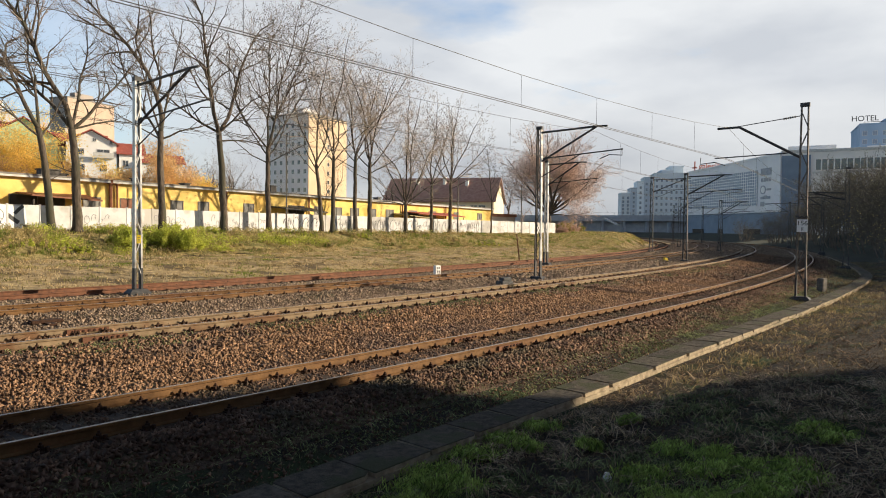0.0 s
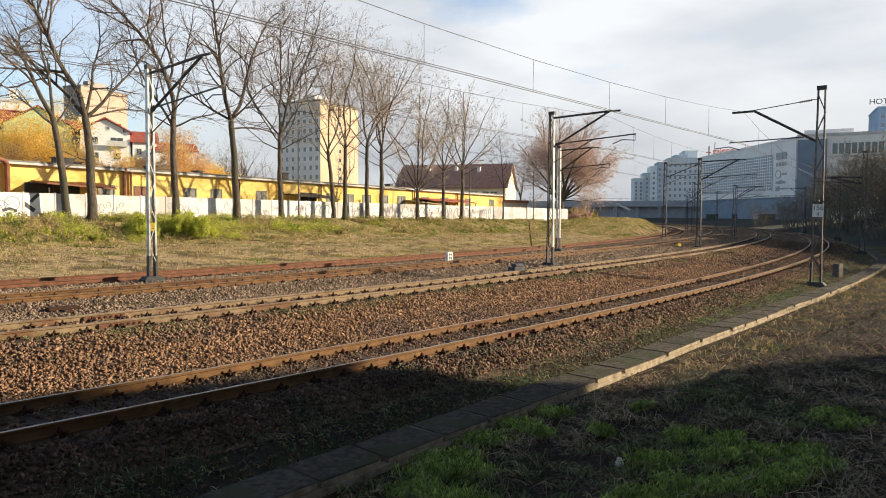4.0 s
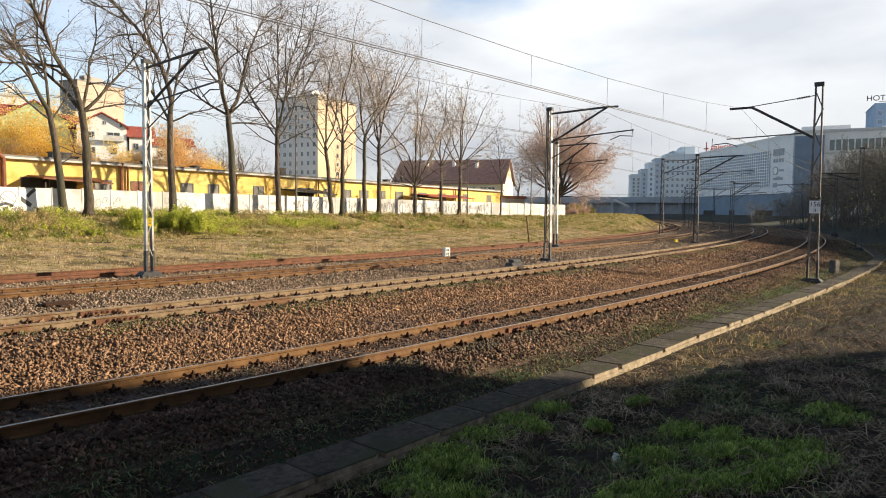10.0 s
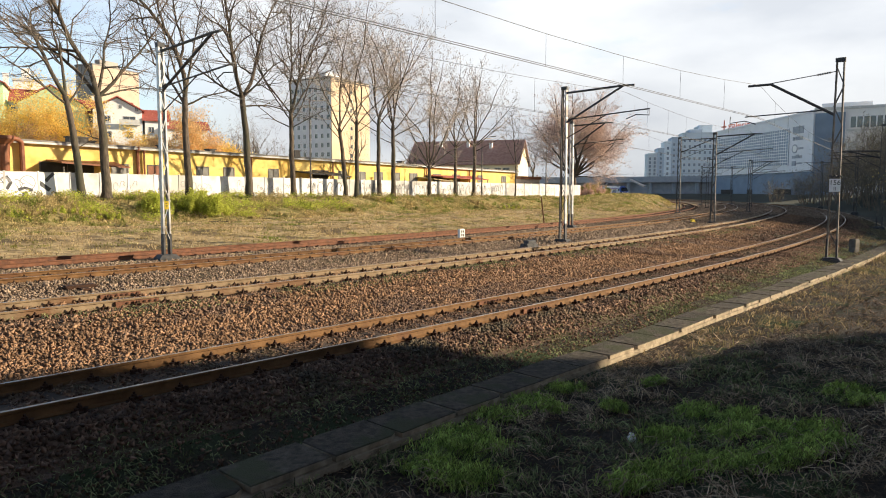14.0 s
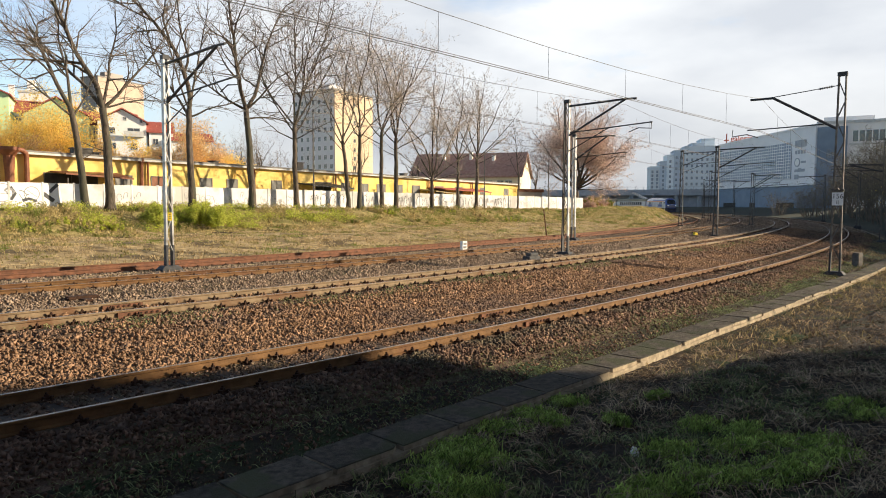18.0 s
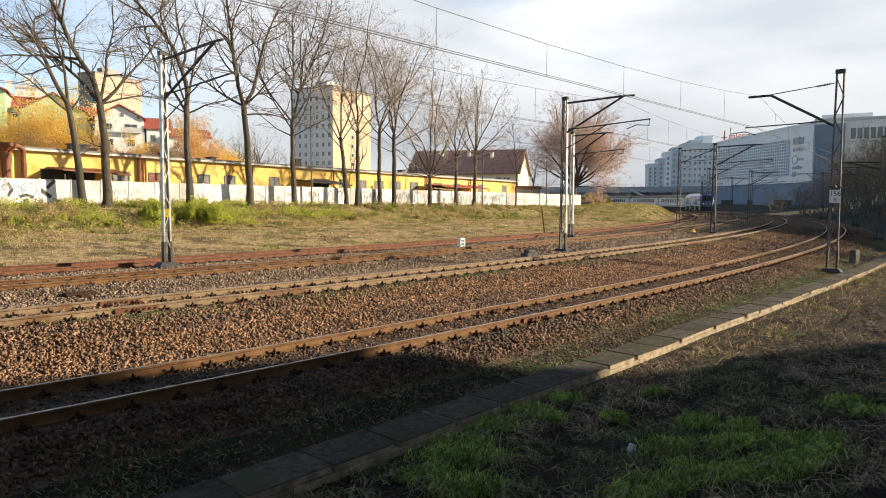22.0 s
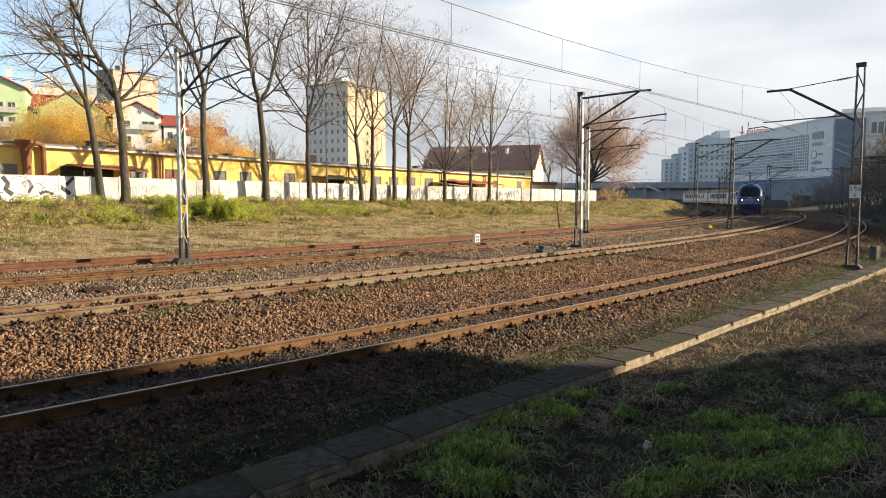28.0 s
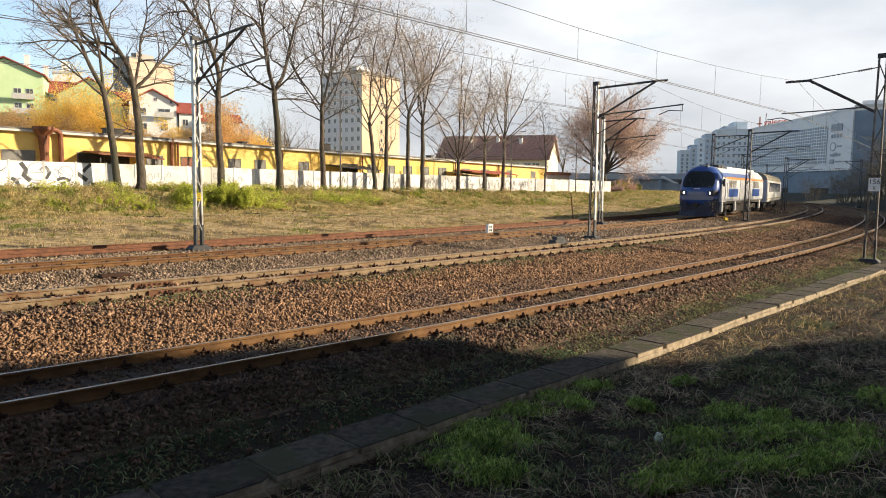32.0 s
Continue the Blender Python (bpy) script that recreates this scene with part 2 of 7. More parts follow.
M = {
    "bed": mat("ballast_bed", (0.068, 0.045, 0.031), (0.19, 0.125, 0.083), 9.0, 0.95, bump=0.9, c3=(0.10, 0.085, 0.05), scale3=0.35, dist=0.05),
    "stones": mat("ballast_stone", (0.16, 0.094, 0.054), (0.345, 0.212, 0.13), 3.0, 0.9, bump=0.4, c3=(0.19, 0.125, 0.09), scale3=0.45,
                  jitter=0.35, island=True),
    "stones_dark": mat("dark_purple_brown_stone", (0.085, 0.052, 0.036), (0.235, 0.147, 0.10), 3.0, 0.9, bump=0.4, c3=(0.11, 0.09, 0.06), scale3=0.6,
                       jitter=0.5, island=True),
    "stones_grey": mat("grey_ballast_stone", (0.17, 0.125, 0.09), (0.33, 0.25, 0.185), 3.0, 0.9, bump=0.4, jitter=0.45, island=True),
    "soil": mat("dry_grass_soil", (0.21, 0.155, 0.08), (0.58, 0.45, 0.245), 3.0, 0.95, bump=0.8, c3=(0.13, 0.095, 0.05), scale3=0.5, dist=0.05),
    "bank": mat("grass_bank", (0.18, 0.15, 0.05), (0.50, 0.41, 0.18), 2.5, 0.95, bump=0.9, c3=(0.13, 0.13, 0.04), scale3=0.5, dist=0.08),
    # near-black soil: shade in the gaps between stalks is put into its colour
    "verge": mat("shade_dark_verge", (0.012, 0.009, 0.006), (0.065, 0.047, 0.031), 18.0, 0.95, bump=0.9, c3=(0.035, 0.055, 0.016), scale3=0.5, dist=0.04),
    "far_ground": mat("far_ground", (0.028, 0.036, 0.028), (0.055, 0.065, 0.05), 0.05, 0.95, bump=0.2),
    "rail": mat("rusty_rail", (0.115, 0.058, 0.021), (0.20, 0.107, 0.042), 5.0, 0.75, 0.1, 0.25, c3=(0.13, 0.06, 0.025), scale3=0.8),
    "rail_b": mat("grey_brown_rail", (0.17, 0.12, 0.07), (0.27, 0.20, 0.125), 5.0, 0.75, 0.1, 0.25, c3=(0.15, 0.08, 0.04), scale3=0.8),
    "rail_dark": mat("dark_rusty_rail", (0.11, 0.05, 0.03), (0.20, 0.09, 0.05), 5.0, 0.8, 0.1, 0.25),
    "rail_head": mat("worn_rail_head", (0.30, 0.26, 0.22), (0.46, 0.41, 0.36), 8.0, 0.38, 0.6, 0.05),
    "clip": mat("rusty_clip", (0.03, 0.016, 0.01), (0.075, 0.035, 0.02), 20.0, 0.85, 0.2, 0.4),
    "sleeper": mat("weathered_sleeper", (0.045, 0.03, 0.022), (0.10, 0.07, 0.05), 4.0, 0.9, 0, 0.5, jitter=0.25, stretch=(1, 1, 1)),
    # lid tops mossy and darkened, trough sides paled: low sun put into the colours
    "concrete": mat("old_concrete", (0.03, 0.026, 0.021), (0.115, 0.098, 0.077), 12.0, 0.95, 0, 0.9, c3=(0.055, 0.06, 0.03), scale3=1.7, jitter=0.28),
    "trough_side": mat("sunlit_side_concrete", (0.22, 0.18, 0.125), (0.46, 0.385, 0.28), 7.0, 0.95, 0, 0.7, c3=(0.16, 0.14, 0.10), scale3=1.6, edge3=(0.58, 0.7)),
    "fence": mat("painted_concrete_panel", (0.56, 0.56, 0.57), (0.70, 0.70, 0.71), 1.6, 0.9, 0, 0.2, c3=(0.46, 0.45, 0.43), scale3=0.5, jitter=0.1),
    "paint_black": mat("black_spray_paint", (0.045, 0.047, 0.05), (0.10, 0.103, 0.11), 6.0, 0.7, 0, 0.1),
    "paint_white": mat("white_spray_paint", (0.72, 0.74, 0.76), (0.84, 0.85, 0.86), 3.0, 0.8, 0, 0.1),
    "steel": mat("galvanised_steel", (0.34, 0.35, 0.36), (0.52, 0.53, 0.54), 4.0, 0.5, 0.35, 0.1, c3=(0.22, 0.20, 0.18), scale3=1.2),
    "steel_dark": mat("dark_painted_steel", (0.03, 0.032, 0.035), (0.07, 0.07, 0.075), 5.0, 0.6, 0.2, 0.15),
    "steel_brown": mat("weathered_brown_steel", (0.075, 0.07, 0.065), (0.17, 0.155, 0.14), 4.0, 0.75, 0.15, 0.15),
    "steel_mid": mat("dull_grey_steel", (0.06, 0.06, 0.062), (0.13, 0.128, 0.125), 4.0, 0.65, 0.2, 0.1),
    "wire": mat("dark_wire", (0.035, 0.034, 0.034), (0.07, 0.068, 0.066), 3.0, 0.7, 0.0, 0.0),
    "bark": mat("bark", (0.035, 0.028, 0.022), (0.15, 0.12, 0.095), 9.0, 0.95, 0, 1.0, stretch=(1, 1, 0.22), c3=(0.065, 0.063, 0.045), scale3=0.8),
    "twig": mat("twig_bark", (0.15, 0.122, 0.098), (0.30, 0.245, 0.20), 3.0, 0.95, 0, 0.0),
    # paler twigs: sun and distance on the far crowns are put into the colour
    "twig_pale": mat("sun_paled_twig_bark", (0.31, 0.265, 0.22), (0.52, 0.45, 0.385), 3.0, 0.95, 0, 0.0),
    "twig_pink": mat("pinkish_twig_bark", (0.48, 0.37, 0.315), (0.66, 0.53, 0.465), 3.0, 0.95, 0, 0.0),
    "yellow": mat("yellow_plaster", (0.79, 0.56, 0.165), (0.88, 0.655, 0.23), 0.9, 0.9, 0, 0.15, c3=(0.69, 0.45, 0.12), scale3=0.35),
    "brown": mat("brown_pipe_paint", (0.16, 0.06, 0.03), (0.24, 0.09, 0.045), 3.0, 0.6, 0, 0.1),
    "dark": mat("dark_opening", (0.03, 0.027, 0.025), (0.06, 0.055, 0.05), 1.5, 0.8, 0, 0.0),
    "roof_felt": mat("grey_roof_felt", (0.16, 0.15, 0.14), (0.26, 0.25, 0.235), 1.2, 0.9, 0, 0.3),
    "trim_grey": mat("pale_grey_trim", (0.48, 0.48, 0.47), (0.62, 0.62, 0.60), 2.0, 0.7, 0, 0.1),
    "window": glass("dark_window_glass", (0.05, 0.06, 0.07)),
    "dirty_pane": mat("dirty_grey_pane", (0.13, 0.13, 0.125), (0.24, 0.235, 0.22), 1.2, 0.35, 0, 0.0),
    "white_wall": mat("white_plaster", (0.80, 0.79, 0.77), (0.87, 0.86, 0.84), 0.5, 0.9, 0, 0.1),
    "cream_wall": mat("cream_plaster", (0.72, 0.66, 0.50), (0.80, 0.74, 0.58), 0.5, 0.9, 0, 0.1),
    "green_wall": mat("pale_green_plaster", (0.54, 0.72, 0.40), (0.62, 0.78, 0.48), 0.5, 0.9, 0, 0.1),
    "red_roof": mat("red_tile_roof", (0.29, 0.07, 0.055), (0.39, 0.12, 0.095), 2.5, 0.8, 0, 0.4),
    "brown_roof": mat("brown_tile_roof", (0.31, 0.18, 0.155), (0.43, 0.275, 0.24), 2.0, 0.85, 0, 0.4),
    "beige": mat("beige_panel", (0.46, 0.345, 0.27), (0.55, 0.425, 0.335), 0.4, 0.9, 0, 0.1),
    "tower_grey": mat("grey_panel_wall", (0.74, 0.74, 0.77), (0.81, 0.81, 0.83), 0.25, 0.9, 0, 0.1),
    # tower faces: shade is put into this grey, warm sun into tower_sun's peach
    "tower_shade": mat("shaded_face_panel", (0.68, 0.67, 0.685), (0.76, 0.75, 0.76), 0.25, 0.9, 0, 0.1),
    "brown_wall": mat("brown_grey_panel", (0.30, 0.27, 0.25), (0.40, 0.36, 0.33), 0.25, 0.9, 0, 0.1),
    "tower_sun": mat("sunlit_face_panel", (0.56, 0.425, 0.295), (0.64, 0.51, 0.37), 0.2, 0.9, 0, 0.1),
    # shopping centre cladding: distance haze is put into the pale, bluish colours
    "mall": mat("haze_pale_cladding", (0.71, 0.73, 0.77), (0.79, 0.80, 0.83), 0.3, 0.6, 0, 0.05),
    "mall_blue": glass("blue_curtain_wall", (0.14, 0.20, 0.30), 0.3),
    "mall_base": mat("haze_slate_cladding", (0.17, 0.225, 0.30), (0.22, 0.285, 0.37), 0.3, 0.8, 0, 0.05),
    "haze_wood": mat("distant_woods", (0.20, 0.19, 0.19), (0.30, 0.28, 0.27), 0.05, 0.95, 0, 0.0, jitter=0.3, island=True),
    # far blocks and townhouses: haze is put into these pale blue-grey tints
    "block_blue": mat("haze_blue_panel", (0.64, 0.72, 0.79), (0.72, 0.79, 0.85), 0.2, 0.9, 0, 0.05, jitter=0.12),
    "block_dark": mat("haze_slate_panel", (0.42, 0.50, 0.59), (0.50, 0.57, 0.66), 0.2, 0.9, 0, 0.05, jitter=0.12),
    "sign_red": mat("rust_red_letter", (0.42, 0.10, 0.07), (0.52, 0.15, 0.10), 1.0, 0.6, 0, 0.0),
    # bridge concrete paled and blued to carry the haze before it
    "bridge": mat("haze_grey_bridge", (0.30, 0.34, 0.40), (0.38, 0.42, 0.48), 0.6, 0.9, 0, 0.2),
    "sheet_white": mat("white_enamel", (0.78, 0.78, 0.77), (0.84, 0.84, 0.83), 6.0, 0.5, 0, 0.0),
    "sheet_yellow": mat("yellow_enamel", (0.80, 0.58, 0.04), (0.88, 0.66, 0.06), 6.0, 0.5, 0, 0.0),
    "leaf_yellow": mat("autumn_yellow_leaves", (0.88, 0.64, 0.14), (0.96, 0.79, 0.30), 0.6, 0.85, 0, 0.0, jitter=0.18, island=True, thin=0.6),
    "leaf_orange": mat("withered_orange_twigs", (0.72, 0.48, 0.22), (0.86, 0.65, 0.36), 0.6, 0.9, 0, 0.0, jitter=0.18, island=True, thin=0.6),
    "leaf_pink": mat("withered_pinkish_leaves", (0.60, 0.44, 0.37), (0.80, 0.63, 0.54), 0.6, 0.9, 0, 0.0, jitter=0.25, island=True, thin=0.65),
    "leaf_green": mat("bush_leaves", (0.35, 0.41, 0.05), (0.60, 0.62, 0.13), 1.5, 0.8, 0, 0.0, jitter=0.4, island=True, thin=0.45),
    "leaf_dark": mat("dim_shrub_leaves", (0.25, 0.22, 0.12), (0.38, 0.33, 0.18), 1.0, 0.85, 0, 0.0, jitter=0.4, island=True),
    "grass_green": mat("green_grass_blade", (0.21, 0.32, 0.065), (0.52, 0.65, 0.19), 6.0, 0.8, 0, 0.0, jitter=0.65, island=True, thin=0.45),
    "straw": mat("straw_stalk", (0.16, 0.12, 0.08), (0.52, 0.40, 0.27), 1.2, 0.85, 0, 0.0, jitter=0.85, island=True),
    "grass_grey": mat("matted_grey_green_grass", (0.09, 0.125, 0.045), (0.32, 0.37, 0.17), 2.5, 0.85, 0, 0.0, jitter=0.8, island=True, thin=0.3),
    "litter": mat("brown_leaf_litter", (0.05, 0.03, 0.018), (0.14, 0.085, 0.045), 2.0, 0.9, 0, 0.0, jitter=0.6, island=True),
    "grass_dry": mat("dry_grass_blade", (0.16, 0.13, 0.07), (0.33, 0.27, 0.15), 2.0, 0.85, 0, 0.0, jitter=0.45, island=True, thin=0.45),
    "grass_straw": mat("bleached_grass_blade", (0.25, 0.18, 0.085), (0.72, 0.57, 0.33), 2.4, 0.85, 0, 0.0, jitter=0.45, island=True, thin=0.45,
                       c3=(0.24, 0.24, 0.07), scale3=0.35),
    "wing_wall": mat("weathered_grey_cladding", (0.74, 0.72, 0.70), (0.82, 0.80, 0.77), 0.2, 0.8, 0, 0.05),
    "paint_grey": mat("faded_grey_paint", (0.18, 0.18, 0.19), (0.30, 0.30, 0.31), 6.0, 0.8, 0, 0.1),
    "straw_dark": mat("brown_dead_stalk", (0.10, 0.062, 0.038), (0.34, 0.235, 0.145), 1.2, 0.85, 0, 0.0, jitter=0.6, island=True),
    "hotel_blue": mat("blue_hotel_panel", (0.24, 0.36, 0.53), (0.30, 0.42, 0.60), 0.2, 0.8, 0, 0.05),
    "sign_slate": mat("slate_sign_panel", (0.30, 0.33, 0.38), (0.38, 0.41, 0.46), 1.0, 0.6, 0, 0.0),
    "twig_grey": mat("grey_shrub_twigs", (0.11, 0.095, 0.08), (0.21, 0.18, 0.15), 1.0, 0.95, 0, 0.0),
    "grass_mixed": mat("olive_grass_blade", (0.20, 0.165, 0.06), (0.72, 0.58, 0.30), 2.6, 0.85, 0, 0.0, jitter=0.4, island=True, thin=0.45,
                       c3=(0.19, 0.24, 0.045), scale3=0.8, edge3=(0.5, 0.6)),
}


# ---- small geometry kit ----
class Geo:
    """Vertices and faces of one mesh."""

    def __init__(self):
        self.v, self.f, self.m, self.i = [], [], [], 0

    def add(self, verts, faces):
        k = len(self.v)
        self.v += [tuple(p) for p in verts]
        self.f += [tuple(k + i for i in fc) for fc in faces]
        self.m += [self.i] * len(faces)
        return self

    def box(self, lo, hi):
        (a, b, c), (d, e, g) = lo, hi
        return self.add([(a, b, c), (d, b, c), (d, e, c), (a, e, c), (a, b, g), (d, b, g), (d, e, g), (a, e, g)],
                        [(3, 2, 1, 0), (4, 5, 6, 7), (0, 1, 5, 4), (1, 2, 6, 5), (2, 3, 7, 6), (3, 0, 4, 7)])

    def tube(self, p, q, r, r2=None, n=6):
        p, q = Vector(p), Vector(q)
        r2 = r if r2 is None else r2
        d = (q - p).normalized()
        a = d.orthogonal().normalized()
        b = d.cross(a)
        vs = []
        for c, rr in ((p, r), (q, r2)):
            for i in range(n):
                t = 2 * math.pi * i / n
                vs.append(c + (a * math.cos(t) + b * math.sin(t)) * rr)
        fs = [(i, (i + 1) % n, n + (i + 1) % n, n + i) for i in range(n)]
        fs += [tuple(range(n - 1, -1, -1)), tuple(range(n, 2 * n))]
        return self.add(vs, fs)

    def path(self, pts, r, n=5):
        """One bent tube through the points."""
        pts = [Vector(p) for p in pts]
        rings, a = [], None
        for i, p in enumerate(pts):
            d = (pts[min(i + 1, len(pts) - 1)] - pts[max(i - 1, 0)]).normalized()
            a = d.orthogonal() if a is None else a - d * a.dot(d)
            a = a.normalized()
            b = d.cross(a)
            rings.append([p + (a * math.cos(2 * math.pi * k / n) + b * math.sin(2 * math.pi * k / n)) * r for k in range(n)])
        return self.sweep(rings)

    def sweep(self, rings, closed=True, caps=True):
        k = len(rings[0])
        vs = [p for ring in rings for p in ring]
        fs = []
        for j in range(len(rings) - 1):
            for i in range(k if closed else k - 1):
                i2 = (i + 1) % k
                fs.append((j * k + i, j * k + i2, (j + 1) * k + i2, (j + 1) * k + i))
        if caps and closed:
            fs += [tuple(range(k - 1, -1, -1)), tuple((len(rings) - 1) * k + i for i in range(k))]
        return self.add(vs, fs)

    def beam(self, p, q, w, h):
        """A rectangular bar from p to q."""
        p, q = Vector(p), Vector(q)
        d = (q - p).normalized()
        up = Vector((0, 0, 1)) if abs(d.z) < 0.95 else Vector((1, 0, 0))
        a = d.cross(up).normalized() * w / 2
        b = a.cross(d).normalized() * h / 2
        return self.sweep([[c - a - b, c + a - b, c + a + b, c - a + b] for c in (p, q)])

    def mesh(self, name, mats, smooth=False, bevel=0.0):
        me = bpy.data.meshes.new(name)
        me.from_pydata(self.v, [], self.f)
        for mm in mats if isinstance(mats, (list, tuple)) else [mats]:
            me.materials.append(mm)
        if self.m and max(self.m):
            me.polygons.foreach_set("material_index", self.m)
        bm = bmesh.new()
        bm.from_mesh(me)
        bmesh.ops.recalc_face_normals(bm, faces=bm.faces)
        if bevel:
            bmesh.ops.bevel(bm, geom=[e for e in bm.edges if e.calc_face_angle(0) > 0.6], offset=bevel, segments=2, affect="EDGES", clamp_overlap=True)
        bm.to_mesh(me)
        bm.free()
        if smooth:
            me.polygons.foreach_set("use_smooth", [True] * len(me.polygons))
        return me


def part(name, g, material, parent=None, label="", smooth=False, bevel=0.0, m=None):
    me = g if isinstance(g, bpy.types.Mesh) else g.mesh(name, material, smooth, bevel)
    ob = new(name, me)
    if parent:
        ob.parent = parent
    if m is not None:
        ob.matrix_basis = m
    if label:
        ob["label"] = label
    return ob


def thing(name, label, category, group="", kind="", m=None):
    ob = tagged(new(name), label, category, group, kind)
    ob.empty_display_size = 0.2
    if m is not None:
        ob.matrix_basis = m
    return ob


# ---- the plan: all tracks run round one centre ----
CX, CY = -199.98, 192.54
TRACKS = {"a": (268.07, 0.0, 0.044), "b": (262.77, 0.32, 0.044), "c": (257.14, 0.30, 0.03), "d": (251.2, 0.15, 0.0)}
FENCE_P, FENCE_U, FENCE_N = Vector((-25.8, 51.0)), Vector((0.6118, 0.7910)), Vector((0.7910, -0.6118))


def ring(r, phi, z=0.0):
    a = radians(phi)
    return Vector((CX + r * math.cos(a), CY + r * math.sin(a), z))


def fence(q, d, z=0.0):
    """A point q metres along the fence and d metres behind it."""
    p = FENCE_P + FENCE_U * q - FENCE_N * d
    return Vector((p.x, p.y, z))


def smooth(a, b, x):
    t = min(1.0, max(0.0, (x - a) / (b - a)))
    return t * t * (3 - 2 * t)


def fence_z(q):
    return 1.86 - 0.0042 * max(q, -10)


PROFILE = [(249.6, 0.02), (250.2, -0.02), (250.45, -0.05), (251.95, -0.05), (252.2, -0.02), (253.6, 0.0), (255.2, 0.03), (255.9, 0.16), (256.3, 0.15), (256.45, 0.115),
           (257.8, 0.115), (257.98, 0.16), (258.6, 0.15), (259.3, 0.04), (260.6, 0.03), (261.3, 0.17), (261.95, 0.17), (262.1, 0.135), (263.4, 0.135), (263.6, 0.18),
           (264.3, 0.16), (265.3, 0.0), (266.3, -0.12), (267.2, -0.14), (267.4, -0.18), (268.72, -0.18), (268.92, -0.135), (269.6, -0.135), (270.0, -0.22),
           (270.9, -0.36), (271.45, -0.45), (273.4, -0.44), (278.0, 0.0), (284.0, 0.75), (292.0, 1.6), (400.0, 2.0)]


def ground_z(x, y):
    r = math.hypot(x - CX, y - CY)
    if r >= 249.6:
        for (a, za), (b, zb) in zip(PROFILE[:-1], PROFILE[1:]):
            if a <= r < b:
                z = za + (zb - za) * (r - a) / (b - a)
                break
        else:
            z = 2.0
        phi = math.degrees(math.atan2(y - CY, x - CX))
        if r > 272:
            z += smooth(-36.5, -33, phi) * (1 - smooth(-18, -10, phi)) * smooth(273.5, 282, r) * 2.2
        z += (0.07 * noise.noise((x * 0.9, y * 0.9, 3.0)) + 0.06 * noise.noise((x * 2.2, y * 2.2, 6.0))) * smooth(271.9, 273, r)
        if r > 271.9:  # a low ragged step in the verge, drawing away from the trough
            lip = 272.85 + 0.46 * (phi + 41.55) + 0.25 * noise.noise((x * 0.8, y * 0.8, 11.0))
            z += 0.24 * smooth(0, 0.38, r - lip) * (1 - smooth(0.6, 4.0, r - lip)) * smooth(-42.4, -41.5, phi) * (1 - smooth(-37.5, -36, phi))
        z += 0.75 * (1 - smooth(1.2, 4.4, math.hypot(x, y)))  # the knoll that the camera stands on
        return z
    p = Vector((x, y)) - FENCE_P
    q, w = p.dot(FENCE_U), p.dot(FENCE_N)
    e = 249.6 - r
    top = fence_z(min(q, 75)) + 0.10 + 0.35 * smooth(70, 82, q)
    if w <= 0:
        z = top
    else:
        z = 0.02 + 0.42 * smooth(0, 7, e) + (top - 0.44) * (1 - smooth(2.2, 9.0, w)) * smooth(0, 4, e)
        z += (0.14 * noise.noise((x * 0.25, y * 0.25, 1.0)) + 0.05 * noise.noise((x * 0.9, y * 0.9, 5.0))) * smooth(0.5, 4, e)
    z += (0.13 * noise.noise((x * 0.6, y * 0.6, 8.0)) + 0.12 * noise.noise((x * 1.5, y * 1.5, 5.0))) * smooth(0.5, 3, e) * (1 - smooth(8, 11, w))
    phi = math.degrees(math.atan2(y - CY, x - CX))
    ridge = smooth(0.3, 5.0, e) * (1 - smooth(8, 17, e)) * smooth(-28, -22, phi) * (1 - smooth(-13, -8, phi))  # overgrown spoil bank along the inner track
    z = 0.02 + (z - 0.02) * (1 - smooth(92, 104, q + 0.12 * w))
    return max(z, z * (1 - ridge) + (1.75 + 0.35 * noise.noise((x * 0.16, y * 0.16, 2.0)) + 0.12 * noise.noise((x * 0.7, y * 0.7, 4.0))) * ridge)


